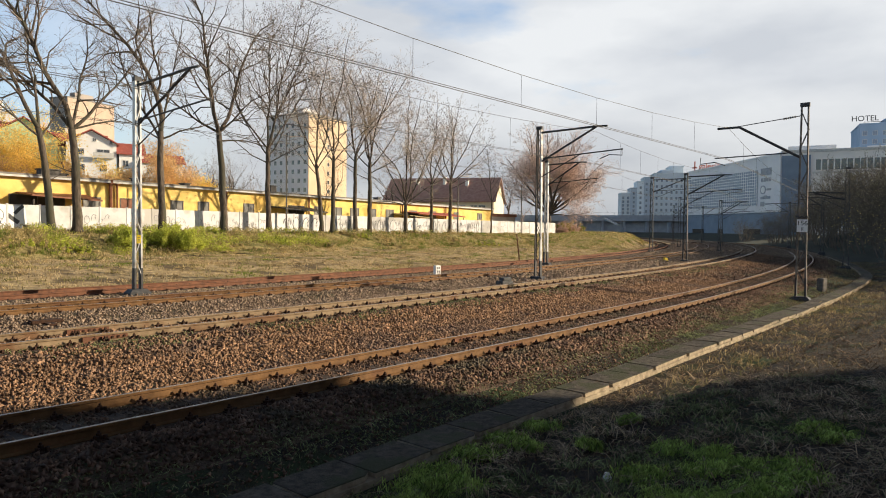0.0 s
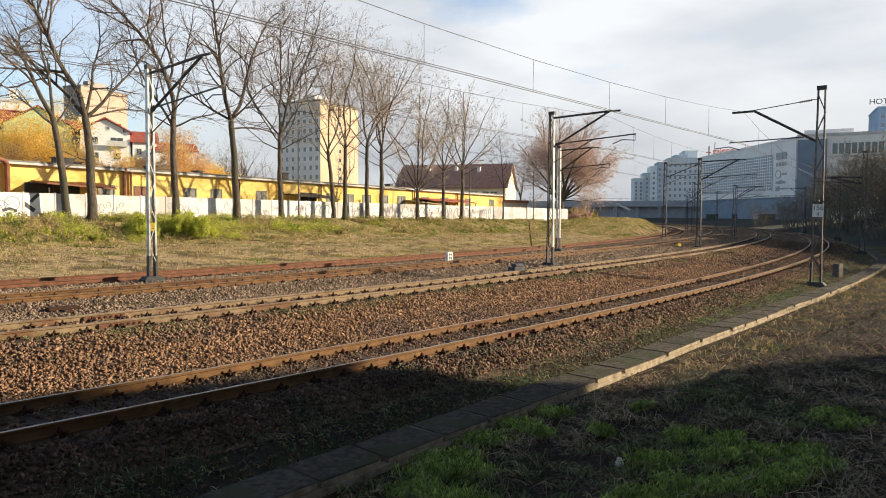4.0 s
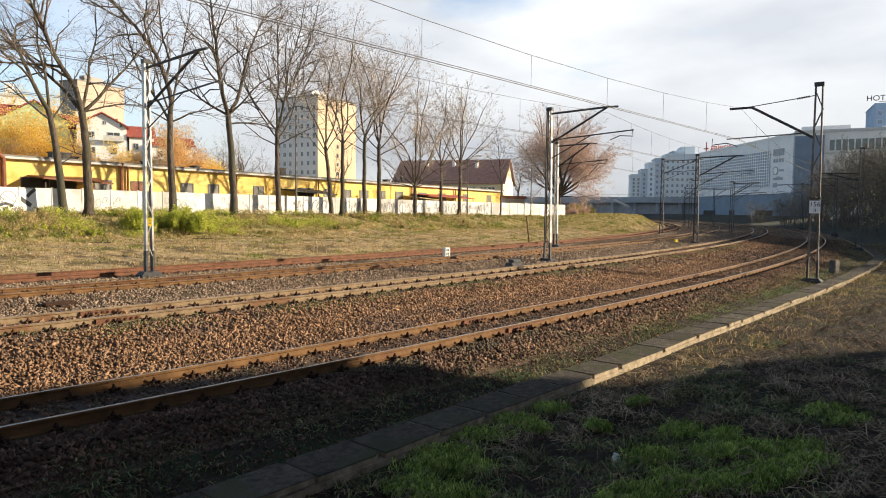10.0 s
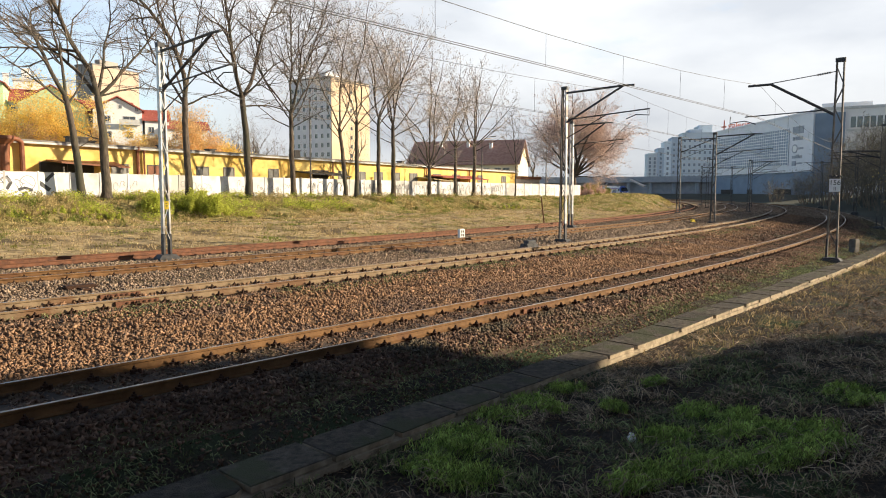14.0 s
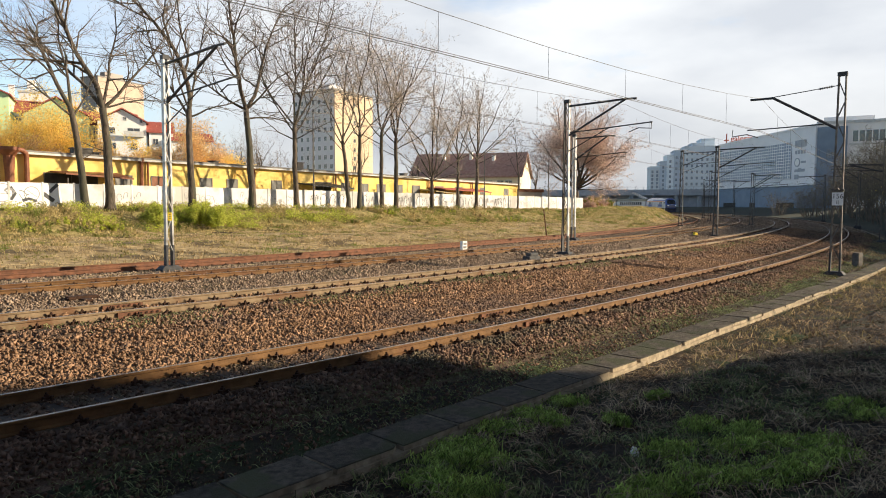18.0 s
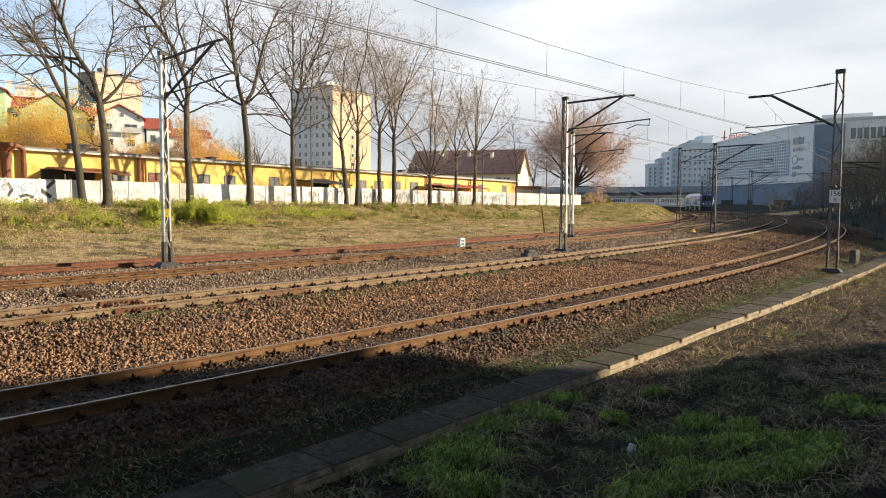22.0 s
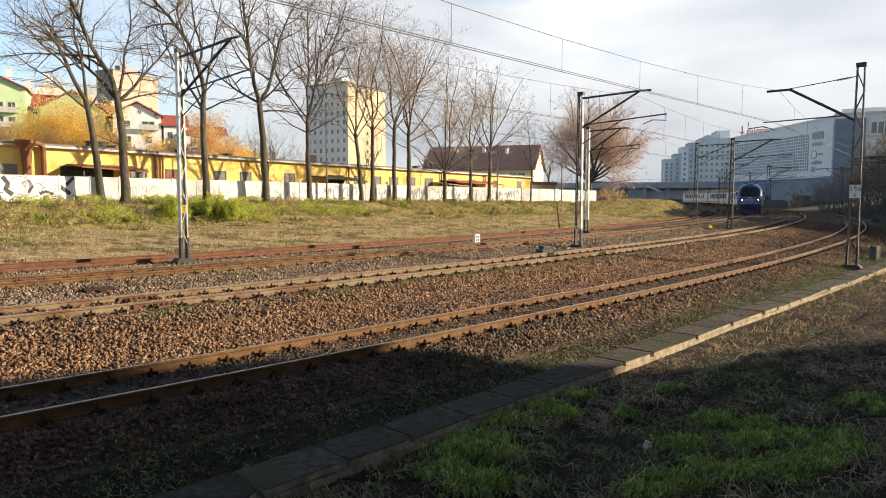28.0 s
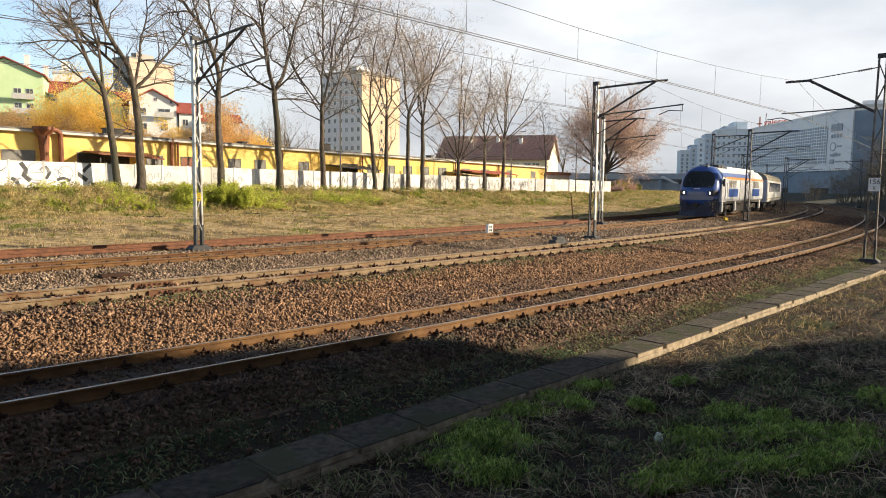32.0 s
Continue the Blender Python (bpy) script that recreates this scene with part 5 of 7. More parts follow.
def thicket(seed, q, d, width, height, count, material, label, name="tree", leaf=0.085, per=46):
    """A slender many-stemmed tree or bush with thin upright branches and scattered leaves."""
    rng = random.Random(seed)
    b = fence(q, d)
    b.z = ground_z(b.x, b.y) - 0.1
    t = thing(name, label, "bush" if name == "bush" else "tree", group="autumn trees behind the yellow building" if name == "tree" else "", m=Matrix.Translation(b))
    segs, tips = [], []
    for i in range(count):
        p = Vector((rng.uniform(-width, width), rng.uniform(-width, width) * 0.5, 0))
        h = height * rng.uniform(0.35, 1.0) * (1 - 0.35 * abs(p.x) / width)
        d_, cur, r = Vector((rng.gauss(0, 0.1), rng.gauss(0, 0.1), 1)).normalized(), p, 0.05 * height / 8
        for k in range(6):
            d_ = (d_ + Vector((rng.gauss(0, 0.12), rng.gauss(0, 0.12), 0.05))).normalized()
            nx = cur + d_ * h / 6
            segs.append((cur.copy(), nx.copy(), r * (1 - k / 7), r * (1 - (k + 1) / 7), 1))
            cur = nx
            if k >= 1:
                for _ in range(3):
                    s = (Vector((rng.gauss(0, 1), rng.gauss(0, 1), 0.6))).normalized()
                    e = cur + s * h * rng.uniform(0.08, 0.2)
                    segs.append((cur.copy(), e, r * 0.3, r * 0.12, 2))
                    tips += [cur.lerp(e, 0.5), e]
    vs, fs = tubes(segs)
    tagged(raw_part("stem_work", vs, fs, M["twig" if name == "bush" else "leaf_orange"], t), kind="stuff")
    vs, fs = leaf_cards(rng, tips, leaf, per, height * 0.045)
    tagged(raw_part("crown", vs, fs, M[material], t), kind="stuff")
    return t


L_Y = "slender birch-like tree with golden yellow autumn leaves"
L_O = "thin withered orange-brown autumn saplings"
GOLD = [(-1.5, 24, 1.6, 9.5, 12, "leaf_yellow"), (2.4, 24, 2.2, 12.0, 20, "leaf_yellow"), (5.2, 25, 2.0, 12.6, 20, "leaf_yellow"), (7.6, 25, 1.6, 10.8, 14, "leaf_yellow"), (0.0, 27, 2.4, 8.2, 14, "leaf_orange"),
        (10.5, 24, 2.4, 8.6, 14, "leaf_orange"), (13.6, 25, 2.2, 8.6, 14, "leaf_yellow"), (17.0, 25, 2.6, 8.0, 14, "leaf_orange"), (20.8, 24, 1.8, 11.6, 14, "leaf_orange"), (23.4, 25, 2.0, 9.6, 14, "leaf_yellow"),
        (25.6, 25, 1.8, 8.4, 12, "leaf_yellow"), (27.8, 26, 1.4, 7.2, 10, "leaf_yellow"), (-5.0, 24, 2.6, 9.0, 14, "leaf_orange"), (-9.5, 24, 2.6, 9.6, 14, "leaf_yellow"), (-13.0, 24, 2.6, 9.0, 14, "leaf_orange")]
GOLD += [(-14 + 2.3 * k, 17.0, 1.5, 6.4 + 0.9 * math.sin(k * 2.3), 9, "leaf_orange") for k in range(13)]  # a thin row close behind the roof
for i, (q, d, w, h, c, mt) in enumerate(GOLD):
    thicket(100 + i, q, d, w, h, c, mt, L_Y if mt == "leaf_yellow" else L_O)
# bare far trees on the skyline
for i, (q, d, h) in enumerate(((38, 40, 13), (44, 44, 14), (36, 50, 15), (62, 40, 15), (68, 30, 12), (78, 34, 13), (92, 20, 13), (30, 28, 10.5), (33.5, 30, 11.5), (27.5, 33, 11), (36.5, 26, 10))):
    bare_tree(200 + i, q, d, h, 0.25, h * 0.3, 0.5, leaders=4, twigs=3, depth=5, label="distant bare tree with fine grey twigs")
thicket(140, 2.3, -7.0, 2.2, 1.9, 60, "leaf_green", "bushy yellow-green shrub on the grass bank", "bush", 0.05, 16)
thicket(141, -0.6, -6.3, 1.4, 1.6, 26, "leaf_green", "bushy yellow-green shrub on the grass bank", "bush", 0.05, 14)
for i, (q, d, w, h) in enumerate(((-9.5, -6.0, 1.8, 0.55), (-4.5, -6.8, 1.5, 0.45), (7.4, -6.0, 1.6, 0.5), (12.5, -5.8, 1.5, 0.5), (16.5, -6.6, 1.6, 0.5))):
    thicket(150 + i, q, d, w, h, 26, "leaf_green" if i % 2 else "grass_mixed", "low tangled weeds and greenery on the bank", "bush", 0.05, 8)
for i, (q, d, w, h) in enumerate(((76.2, 0.4, 1.5, 1.5), (79.2, 1.0, 2.0, 1.7), (82.5, 2.5, 2.2, 2.0), (86.5, 3.0, 2.4, 2.2))):
    thicket(160 + i, q, d, w, h, 26, "grass_mixed" if i % 2 else "leaf_pink", "low withered brown shrub beyond the fence end", "bush", 0.07, 12)
bank_rng = random.Random(15)
for i in range(12):
    q = bank_rng.uniform(-15, 42)
    thicket(170 + i, q, bank_rng.uniform(-8.2, -3.2), bank_rng.uniform(0.6, 2.0), bank_rng.uniform(0.3, 0.75), 18, ("grass_mixed", "leaf_green", "grass_straw")[i % 3],
            ("low dry weeds on the grass bank", "low yellow-green weeds on the grass bank", "bleached dead weeds on the grass bank")[i % 3], "bush", 0.04, 9)
thicket(142, -6.5, -6.0, 3.0, 0.55, 24, "leaf_green", "low green shrub on the grass bank", "bush", 0.045, 9)


# ---- buildings: wall box with windows, in the building's own space (x along the front, y into depth) ----
def facade_frame(origin, along):
    a = math.atan2(along[1], along[0])
    return Matrix.Translation(origin) @ Matrix.Rotation(a, 4, "Z")


def window(parent, x, z, w, h, y=0.0, frame="trim_grey", pane="window", sill=True, name="window"):
    """Frame standing a little out of the wall with a recessed pane."""
    m = Matrix.Translation((x, y, z))
    g = Geo()
    t = 0.09
    for lo, hi in (((-w / 2, 0), (w / 2, t)), ((-w / 2, h - t), (w / 2, h)), ((-w / 2, t), (-w / 2 + t, h - t)), ((w / 2 - t, t), (w / 2, h - t)), ((-t / 3, t), (t / 3, h - t))):
        g.box((lo[0], -0.06, lo[1]), (hi[0], 0.02, hi[1]))
    f = part(name, g, M[frame], parent, m=m)
    part("pane", Geo().box((-w / 2 + 0.04, -0.02, 0.04), (w / 2 - 0.04, 0.03, h - 0.04)), M[pane], f)
    if sill:
        part("sill", Geo().box((-w / 2 - 0.06, -0.14, -0.06), (w / 2 + 0.06, 0.02, 0.0)), M[frame], f)
    return f


def build_yellow():
    q0, q1, d, dep = -16.0, 70.5, 10.0, 11.0
    L = q1 - q0
    base = 1.7
    b = thing("depot_building", "long low yellow rendered depot building with flat roof behind the fence", "building", m=facade_frame(fence(q0, d, base), FENCE_U))
    top = lambda x: 5.02 - 0.0112 * x  # the roof edge falls slightly
    g = Geo()
    g.sweep([[(0, y, 0), (L, y, 0), (L, y, top(L)), (0, y, top(0))] for y in (0, dep)])
    part("wall", g, M["yellow"], b)
    g = Geo().sweep([[(-0.3, y, top(0) + z), (L + 0.3, y, top(L) + z), (L + 0.3, y, top(L) + z + 0.16), (-0.3, y, top(0) + z + 0.16)] for y, z in ((-0.45, 0.0), (dep + 0.4, 0.25))])
    part("roof", g, M["roof_felt"], b, "flat grey felt roof")
    part("fascia", Geo().sweep([[(-0.3, y, top(0) - 0.16), (L + 0.3, y, top(L) - 0.16), (L + 0.3, y, top(L) + 0.0), (-0.3, y, top(0) + 0.0)] for y in (-0.47, -0.40)]), M["trim_grey"], b, "pale roof edge")
    qs = [(0.4, 4.4, 1.4, "dark"), (-6.2, 2.4, 1.3, "window"), (4.9, 1.6, 1.2, "window"), (8.2, 1.5, 1.1, "brown"), (13.2, 1.4, 1.0, "window"), (16.2, 1.3, 1.0, "window"), (21.8, 1.4, 1.0, "window"),
          (28.5, 2.4, 1.4, "dark"), (32.0, 1.4, 1.1, "window"), (35.0, 1.8, 1.1, "window"), (38.2, 1.6, 1.1, "window"), (41.5, 1.5, 1.1, "window"), (45.0, 1.6, 1.1, "window"),
          (50.0, 1.8, 1.3, "window"), (54.5, 1.8, 1.2, "window"), (60.5, 1.3, 1.0, "window"), (67.0, 1.3, 1.0, "window"), (-9.5, 2.0, 1.2, "window"), (-12, 2.0, 1.2, "window")]
    for q, w, h, k in qs:
        x = q - q0
        window(b, x, 3.3 - h, w, h, 0.0, frame="steel_brown" if k != "window" else "roof_felt", pane={"dark": "dark", "window": "dirty_pane", "brown": "brown"}[k])
    for q in (6.5, 7.1, 18.8, 30.3, 47.5, 57.6):
        x = q - q0
        r = 0.16 if q in (6.5, -2.9) else 0.1
        part("downpipe", Geo().tube((x, -0.2, 0), (x, -0.2, top(x) - 0.1), r, n=8).tube((x, -0.2, top(x) - 0.25), (x, -0.2, top(x) + 0.12), r * 1.9, n=8), M["brown"], b)
    x = -4.5 - q0  # rusty dust collector with its bent duct
    fun = part("dust_collector", Geo().tube((x, -0.6, 0), (x, -0.6, 3.4), 0.3, 0.34, n=12).tube((x, -0.6, 3.4), (x, -0.6, 4.5), 0.36, 0.42, n=12).tube((x, -0.6, 4.5), (x, -0.6, 4.95), 0.42, 0.8, n=12).tube((x, -0.6, 4.95), (x, -0.6, 5.2), 0.8, 0.8, n=12), M["brown"], b, "rusty funnel-shaped dust collector")
    part("duct", Geo().path([(x + 0.5, -0.6, 5.05), (x + 1.0, -0.5, 5.0), (x + 1.3, -0.4, 4.75), (x + 1.35, -0.35, 4.4), (x + 1.35, -0.35, 0.2)], 0.2, 10), M["brown"], fun)
    for q, w, h in ((1.9, 1.6, 0.7), (3.0, 0.5, 0.4), (9.8, 0.6, 0.5), (15.0, 0.6, 0.4), (26, 0.8, 0.9), (44, 0.5, 0.5)):
        x = q - q0
        part("roof_vent", Geo().box((x - w / 2, 1.0, top(x)), (x + w / 2, 1.9, top(x) + h)).box((x - w / 2 - 0.1, 0.9, top(x) + h), (x + w / 2 + 0.1, 2.0, top(x) + h + 0.1)), M["steel_brown"], b)
    for q, ln, zz, mt, lab in ((1.5, 5.6, 3.35, "brown", "sagging dark awning roof"), (27.5, 6.0, 3.0, "steel_dark", "dark lean-to roof"), (53.0, 11.0, 3.0, "red_roof", "reddish lean-to roof"), (48.0, 5.0, 2.7, "leaf_dark", "dull green container roof")):
        x = q - q0
        g = Geo().sweep([[(x - ln / 2, y, zz - dz * 0.5), (x + ln / 2, y, zz - dz), (x + ln / 2, y, zz - dz + 0.12), (x - ln / 2, y, zz - dz * 0.5 + 0.12)] for y, dz in ((-3.2, 0.55), (-0.05, 0.0))])
        a = part("awning", g, M[mt], b, lab)
        for px in (x - ln / 2 + 0.2, x + ln / 2 - 0.2):
            part("awning_post", Geo().tube((px, -3.0, 0), (px, -3.0, zz - 0.55), 0.06), M["steel_brown"], a)
    return b


build_yellow()


def gabled(name, label, origin, along, w, dep, wall_h, roof_h, wall, roof, wins=(), category="house", ridge_x=True, chimneys=(), loggias=()):
    """House with a pitched roof; the ridge runs along x, or into the depth."""
    b = thing(name, label, category, m=facade_frame(origin, along))
    g = Geo()
    if ridge_x:
        prof = [(0, 0), (dep, 0), (dep, wall_h), (dep / 2, wall_h + roof_h), (0, wall_h)]
        g.sweep([[(x, y, z) for y, z in prof] for x in (0, w)])
        sl = [[(-0.5, -0.25, wall_h - 0.15), (dep / 2, -0.25, wall_h + roof_h + 0.12), (dep / 2, -0.25, wall_h + roof_h + 0.37), (-0.5, -0.25, wall_h + 0.1)]]
        for flip in (0, 1):
            f = (lambda y: dep - y) if flip else (lambda y: y)
            rr = Geo().sweep([[(x, f(y), z) for y, _, z in sl[0]] for x in (-0.5, w + 0.5)])
            part("roof", rr, M[roof], b)
    else:
        prof = [(0, 0), (w, 0), (w, wall_h), (w / 2, wall_h + roof_h), (0, wall_h)]
        g.sweep([[(x, y, z) for x, z in prof] for y in (0, dep)])
        for flip in (0, 1):
            f = (lambda x: w - x) if flip else (lambda x: x)
            rr = Geo().sweep([[(f(x), y, z) for x, z in ((-0.5, wall_h - 0.15), (w / 2, wall_h + roof_h + 0.12), (w / 2, wall_h + roof_h + 0.37), (-0.5, wall_h + 0.1))] for y in (-0.6, dep + 0.4)])
            part("roof", rr, M[roof], b)
    part("wall", g, M[wall], b)
    for x, z, ww, hh in wins:
        window(b, x, z, ww, hh)
    for x, z in loggias:
        lg = part("balcony", Geo().box((x - 1.9, -1.1, z - 0.15), (x + 1.9, 0.05, z)), M["trim_grey"], b)
        part("balcony_rail", Geo().box((x - 1.9, -1.1, z), (x + 1.9, -1.04, z + 0.95)), M["trim_grey"], lg)
    for x, y, z, s in chimneys:
        part("chimney", Geo().box((x - s / 2, y - s / 2, z - 2.5), (x + s / 2, y + s / 2, z)).box((x - s / 2 - 0.1, y - s / 2 - 0.1, z), (x + s / 2 + 0.1, y + s / 2 + 0.1, z + 0.15)), M["white_wall"], b)
    return b


def flats(name, label, origin, along, w, dep, h, wall, side, cols, rows, w_w=1.2, w_h=1.3, z0=1.5, side_cols=0, category="apartment block", cap="roof_felt", pane="window", stair=True):
    b = thing(name, label, category, m=facade_frame(origin, along))
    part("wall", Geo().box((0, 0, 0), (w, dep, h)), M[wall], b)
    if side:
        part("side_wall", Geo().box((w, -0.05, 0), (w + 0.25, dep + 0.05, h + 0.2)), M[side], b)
    part("roof", Geo().box((-0.2, -0.2, h), (w + 0.3, dep + 0.2, h + 0.5)), M[cap], b)
    if stair:
        part("stair_head", Geo().box((w * 0.3, dep * 0.3, h + 0.5), (w * 0.6, dep * 0.7, h + 3.0)), M[wall], b)
    for i in range(cols):
        for j in range(rows):
            x = w * (i + 0.5) / cols
            z = z0 + (h - z0 - 1.0) * j / rows
            window(b, x, z, w_w, w_h, sill=False, pane=pane)
    if side_cols:
        for i in range(side_cols):
            for j in range(rows):
                y = dep * (i + 0.5) / side_cols
                z = z0 + (h - z0 - 1.0) * j / rows
                f = part("window", Geo().box((w + 0.2, y - 0.5, z), (w + 0.3, y + 0.5, z + 1.2)), M["trim_grey"], b)
                part("pane", Geo().box((w + 0.28, y - 0.42, z + 0.08), (w + 0.32, y + 0.42, z + 1.12)), M["window"], f)
    return b


# the terrace on the rise behind the depot
TER = (0.884, 0.468)
GRID = lambda xs, zs, w, h: [(x, z, w, h) for x in xs for z in zs]
gabled("terraced_house", "tall pale green house with red tiled roof and loggias", (-98.8, 123.9, 1.9), TER, 12.8, 14, 21.3, 2.8, "green_wall", "red_roof",
       GRID((8.4, 10.4), (8.6, 11.4, 14.2, 17.0), 1.3, 1.6) + GRID((3.0,), (8.6, 11.4, 14.2, 17.0), 1.6, 1.5), ridge_x=False, chimneys=((9.6, 5, 25.6, 0.9),), loggias=((9.4, 8.2), (9.4, 11.0), (9.4, 13.8), (9.4, 16.6)))
gabled("terraced_house", "white house with red tiled roof among yellow trees", (-97.0, 133.0, 1.9), TER, 13, 9, 18.9, 2.6, "white_wall", "red_roof",
       GRID((7.6, 9.6, 11.4), (8.0, 11.0, 14.0, 16.6), 1.2, 1.5), chimneys=((6.0, 7.5, 25.2, 1.0),))
flats("stair_tower", "flat-topped white stair tower above the red roofs", (-98.2, 149.2, 1.9), TER, 5.2, 5, 25.0, "white_wall", "", 2, 6, 0.8, 1.2, 4.0, category="house", cap="trim_grey")
gabled("terraced_house", "green gabled house with red tiled roof and white chimneys", (-85.5, 131.0, 1.9), TER, 11.4, 12, 17.8, 3.5, "green_wall", "red_roof",
       GRID((2.4, 5.0, 8.6), (8.0, 11.0, 14.4), 1.3, 1.5), ridge_x=False, chimneys=((9.0, 8, 21.6, 0.9), (3.5, 10, 22.4, 0.9)))
gabled("terraced_house", "cream house with red tiled roof among yellow trees", (-77.5, 138.8, 1.9), TER, 9.5, 8, 16.6, 2.8, "cream_wall", "red_roof", GRID((2.0, 4.6, 7.2), (9.0, 12.0, 14.6), 1.2, 1.4), chimneys=((2.4, 4.4, 20.6, 0.8),))
gabled("terraced_house", "white gabled house with red tiled roof and balcony window", (-73.1, 135.2, 1.9), TER, 9.0, 10, 17.0, 2.5, "white_wall", "red_roof",
       [(6.6, 14.6, 2.4, 1.3), (5.0, 17.4, 0.7, 0.7), (2.6, 14.6, 1.2, 1.3), (8.0, 17.0, 0.6, 0.9)] + GRID((2.6, 6.6), (8.4, 11.4), 1.4, 1.4), ridge_x=False, loggias=((6.6, 14.2),))
gabled("terraced_house", "low white house wing with red tiled roof", (-64.6, 139.4, 1.9), TER, 4.6, 8, 15.2, 2.2, "white_wall", "red_roof", GRID((1.2, 3.2), (9.5, 12.6), 1.1, 1.3))
gabled("terraced_house", "low white house end with red tiled roof", (-60.4, 140.4, 1.9), TER, 8.0, 8, 13.6, 1.7, "white_wall", "red_roof", GRID((1.5, 3.6, 5.8), (8.4, 11.2), 1.1, 1.3))
# beige block: the front's shade is put into a browner wall colour
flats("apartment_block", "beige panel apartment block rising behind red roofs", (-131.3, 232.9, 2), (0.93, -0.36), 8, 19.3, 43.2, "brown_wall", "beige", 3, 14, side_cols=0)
flats("apartment_block", "tall grey panel tower block with sunlit peach end wall", (-48.9, 197.5, 2), (0.87, -0.49), 15.3, 17.4, 32.0, "tower_shade", "tower_sun", 7, 11, 1.0, 1.3, 2.5, side_cols=1)
gabled("brick_house", "long house with steep brown tiled roof and pale gable", (-10.6, 143.2, 1.9), (0.96, -0.28), 23.4, 11, 6.1, 4.9, "cream_wall", "brown_roof",
       [(2.5 + 2.4 * i, 3.9, 1.5, 1.5) for i in range(8)] + [(21.0, 3.9, 1.5, 1.5)], chimneys=((6, 4, 11.0, 0.6), (12, 4, 11.3, 0.6), (17, 3.6, 10.5, 0.6)))
flats("shed", "low brown-roofed shed beside the yellow building", fence(70.9, 11, 1.7), (0.6118, 0.791), 9, 6, 2.9, "brown_wall", "", 3, 1, 1.6, 1.2, 1.0, category="shed", cap="brown", stair=False)


# ---- shopping centre, bridge and towers behind the curve ----
def build_mall():
    a, c = Vector((96.6, 258, 0)), Vector((103.0, 201, 0))   # far end and near corner of the long front
    d = (c - a)
    L = d.length
    b = thing("shopping_centre", "large pale grey shopping centre with blue glazed grid and slate base", "shopping centre", m=facade_frame(a, d))
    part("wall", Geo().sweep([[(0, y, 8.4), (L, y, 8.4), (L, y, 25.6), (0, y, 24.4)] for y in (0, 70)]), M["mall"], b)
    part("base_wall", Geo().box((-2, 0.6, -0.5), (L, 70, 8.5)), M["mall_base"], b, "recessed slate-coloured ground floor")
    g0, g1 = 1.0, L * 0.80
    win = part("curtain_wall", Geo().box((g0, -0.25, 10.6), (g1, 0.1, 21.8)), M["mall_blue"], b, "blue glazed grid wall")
    for i in range(37):
        x = g0 + (g1 - g0) * i / 36
        part("mullion", Geo().box((x - 0.09, -0.34, 10.6), (x + 0.09, -0.2, 21.8)), M["mall"], win)
    for j in range(13):
        z = 10.6 + 11.2 * j / 12
        part("transom", Geo().box((g0, -0.36, z - 0.1), (g1, -0.22, z + 0.1)), M["mall"], win)
    part("parapet", Geo().sweep([[(-0.3, y, 24.3), (L + 0.3, y, 25.5), (L + 0.3, y, 26.1), (-0.3, y, 24.9)] for y in (-0.3, 0.3)]), M["mall"], b)
    # shop signs drawn as plain shapes
    sx = L * 0.835
    part("shop_sign", Geo().box((sx, -0.3, 19.9), (sx + 5.2, -0.02, 22.0)), M["sign_slate"], b, "dark lettered shop sign")
    part("shop_sign", Geo().box((sx, -0.2, 17.9), (sx + 0.9, -0.02, 19.0)).box((sx + 1.4, -0.2, 17.9), (sx + 2.3, -0.02, 19.0)).box((sx + 2.8, -0.2, 17.9), (sx + 3.7, -0.02, 19.0)).box((sx + 4.2, -0.2, 17.9), (sx + 5.0, -0.02, 19.0)), M["sign_slate"], b)
    sg_ = part("shop_sign", Geo().tube((sx + 1.1, -0.2, 15.4), (sx + 1.1, -0.02, 15.4), 1.35, n=20), M["sign_slate"], b, "round shop sign with white face")
    part("sign_face", Geo().tube((sx + 1.25, -0.25, 15.4), (sx + 1.25, -0.19, 15.4), 1.0, n=20), M["sheet_white"], sg_)
    part("shop_sign", Geo().box((sx + 3.0, -0.2, 15.1), (sx + 5.2, -0.02, 15.7)), M["sign_slate"], b)
    part("shop_sign", Geo().box((sx, -0.2, 12.5), (sx + 1.6, -0.02, 13.3)).box((sx + 1.9, -0.2, 12.5), (sx + 3.2, -0.02, 13.6)).box((sx + 3.5, -0.2, 12.5), (sx + 4.8, -0.02, 13.3)), M["sign_slate"], b)
    part("shop_sign", Geo().box((sx, -0.2, 10.3), (sx + 1.9, -0.02, 11.7)).box((sx + 2.4, -0.2, 10.7), (sx + 5.0, -0.02, 11.2)), M["sign_slate"], b)
    for x, w in ((4, 8), (22, 3), (38, 9)):
        part("entrance", Geo().box((x, 0.3, 0.0), (x + w, 0.65, 3.2)), M["dark"], b)
    # stepped rooftop plant rooms and the second block towards the town
    for x, w, h in ((2, 12, 2.5), (30, 10, 1.8), (46, 8, 2.4)):
        part("plant_room", Geo().box((x, 14, 24.5), (x + w, 30, 25.6 + h)), M["mall"], b)
    # raised roof sign
    sg = thing("roof_sign", "rust-red roof sign reading galeria on a frame", "sign", m=Matrix.Translation(a + Vector((0, 0, 25.2))) @ Matrix.Rotation(math.atan2(-0.8, 1.0), 4, "Z"))
    me = text_mesh("galeria", 3.0, 0.3, "letters")
    me.materials.clear()
    me.materials.append(M["sign_red"])
    part("letters", me, None, sg, m=Matrix.Translation((8.0, 0, 1.6)) @ Matrix.Rotation(radians(90), 4, "X"))
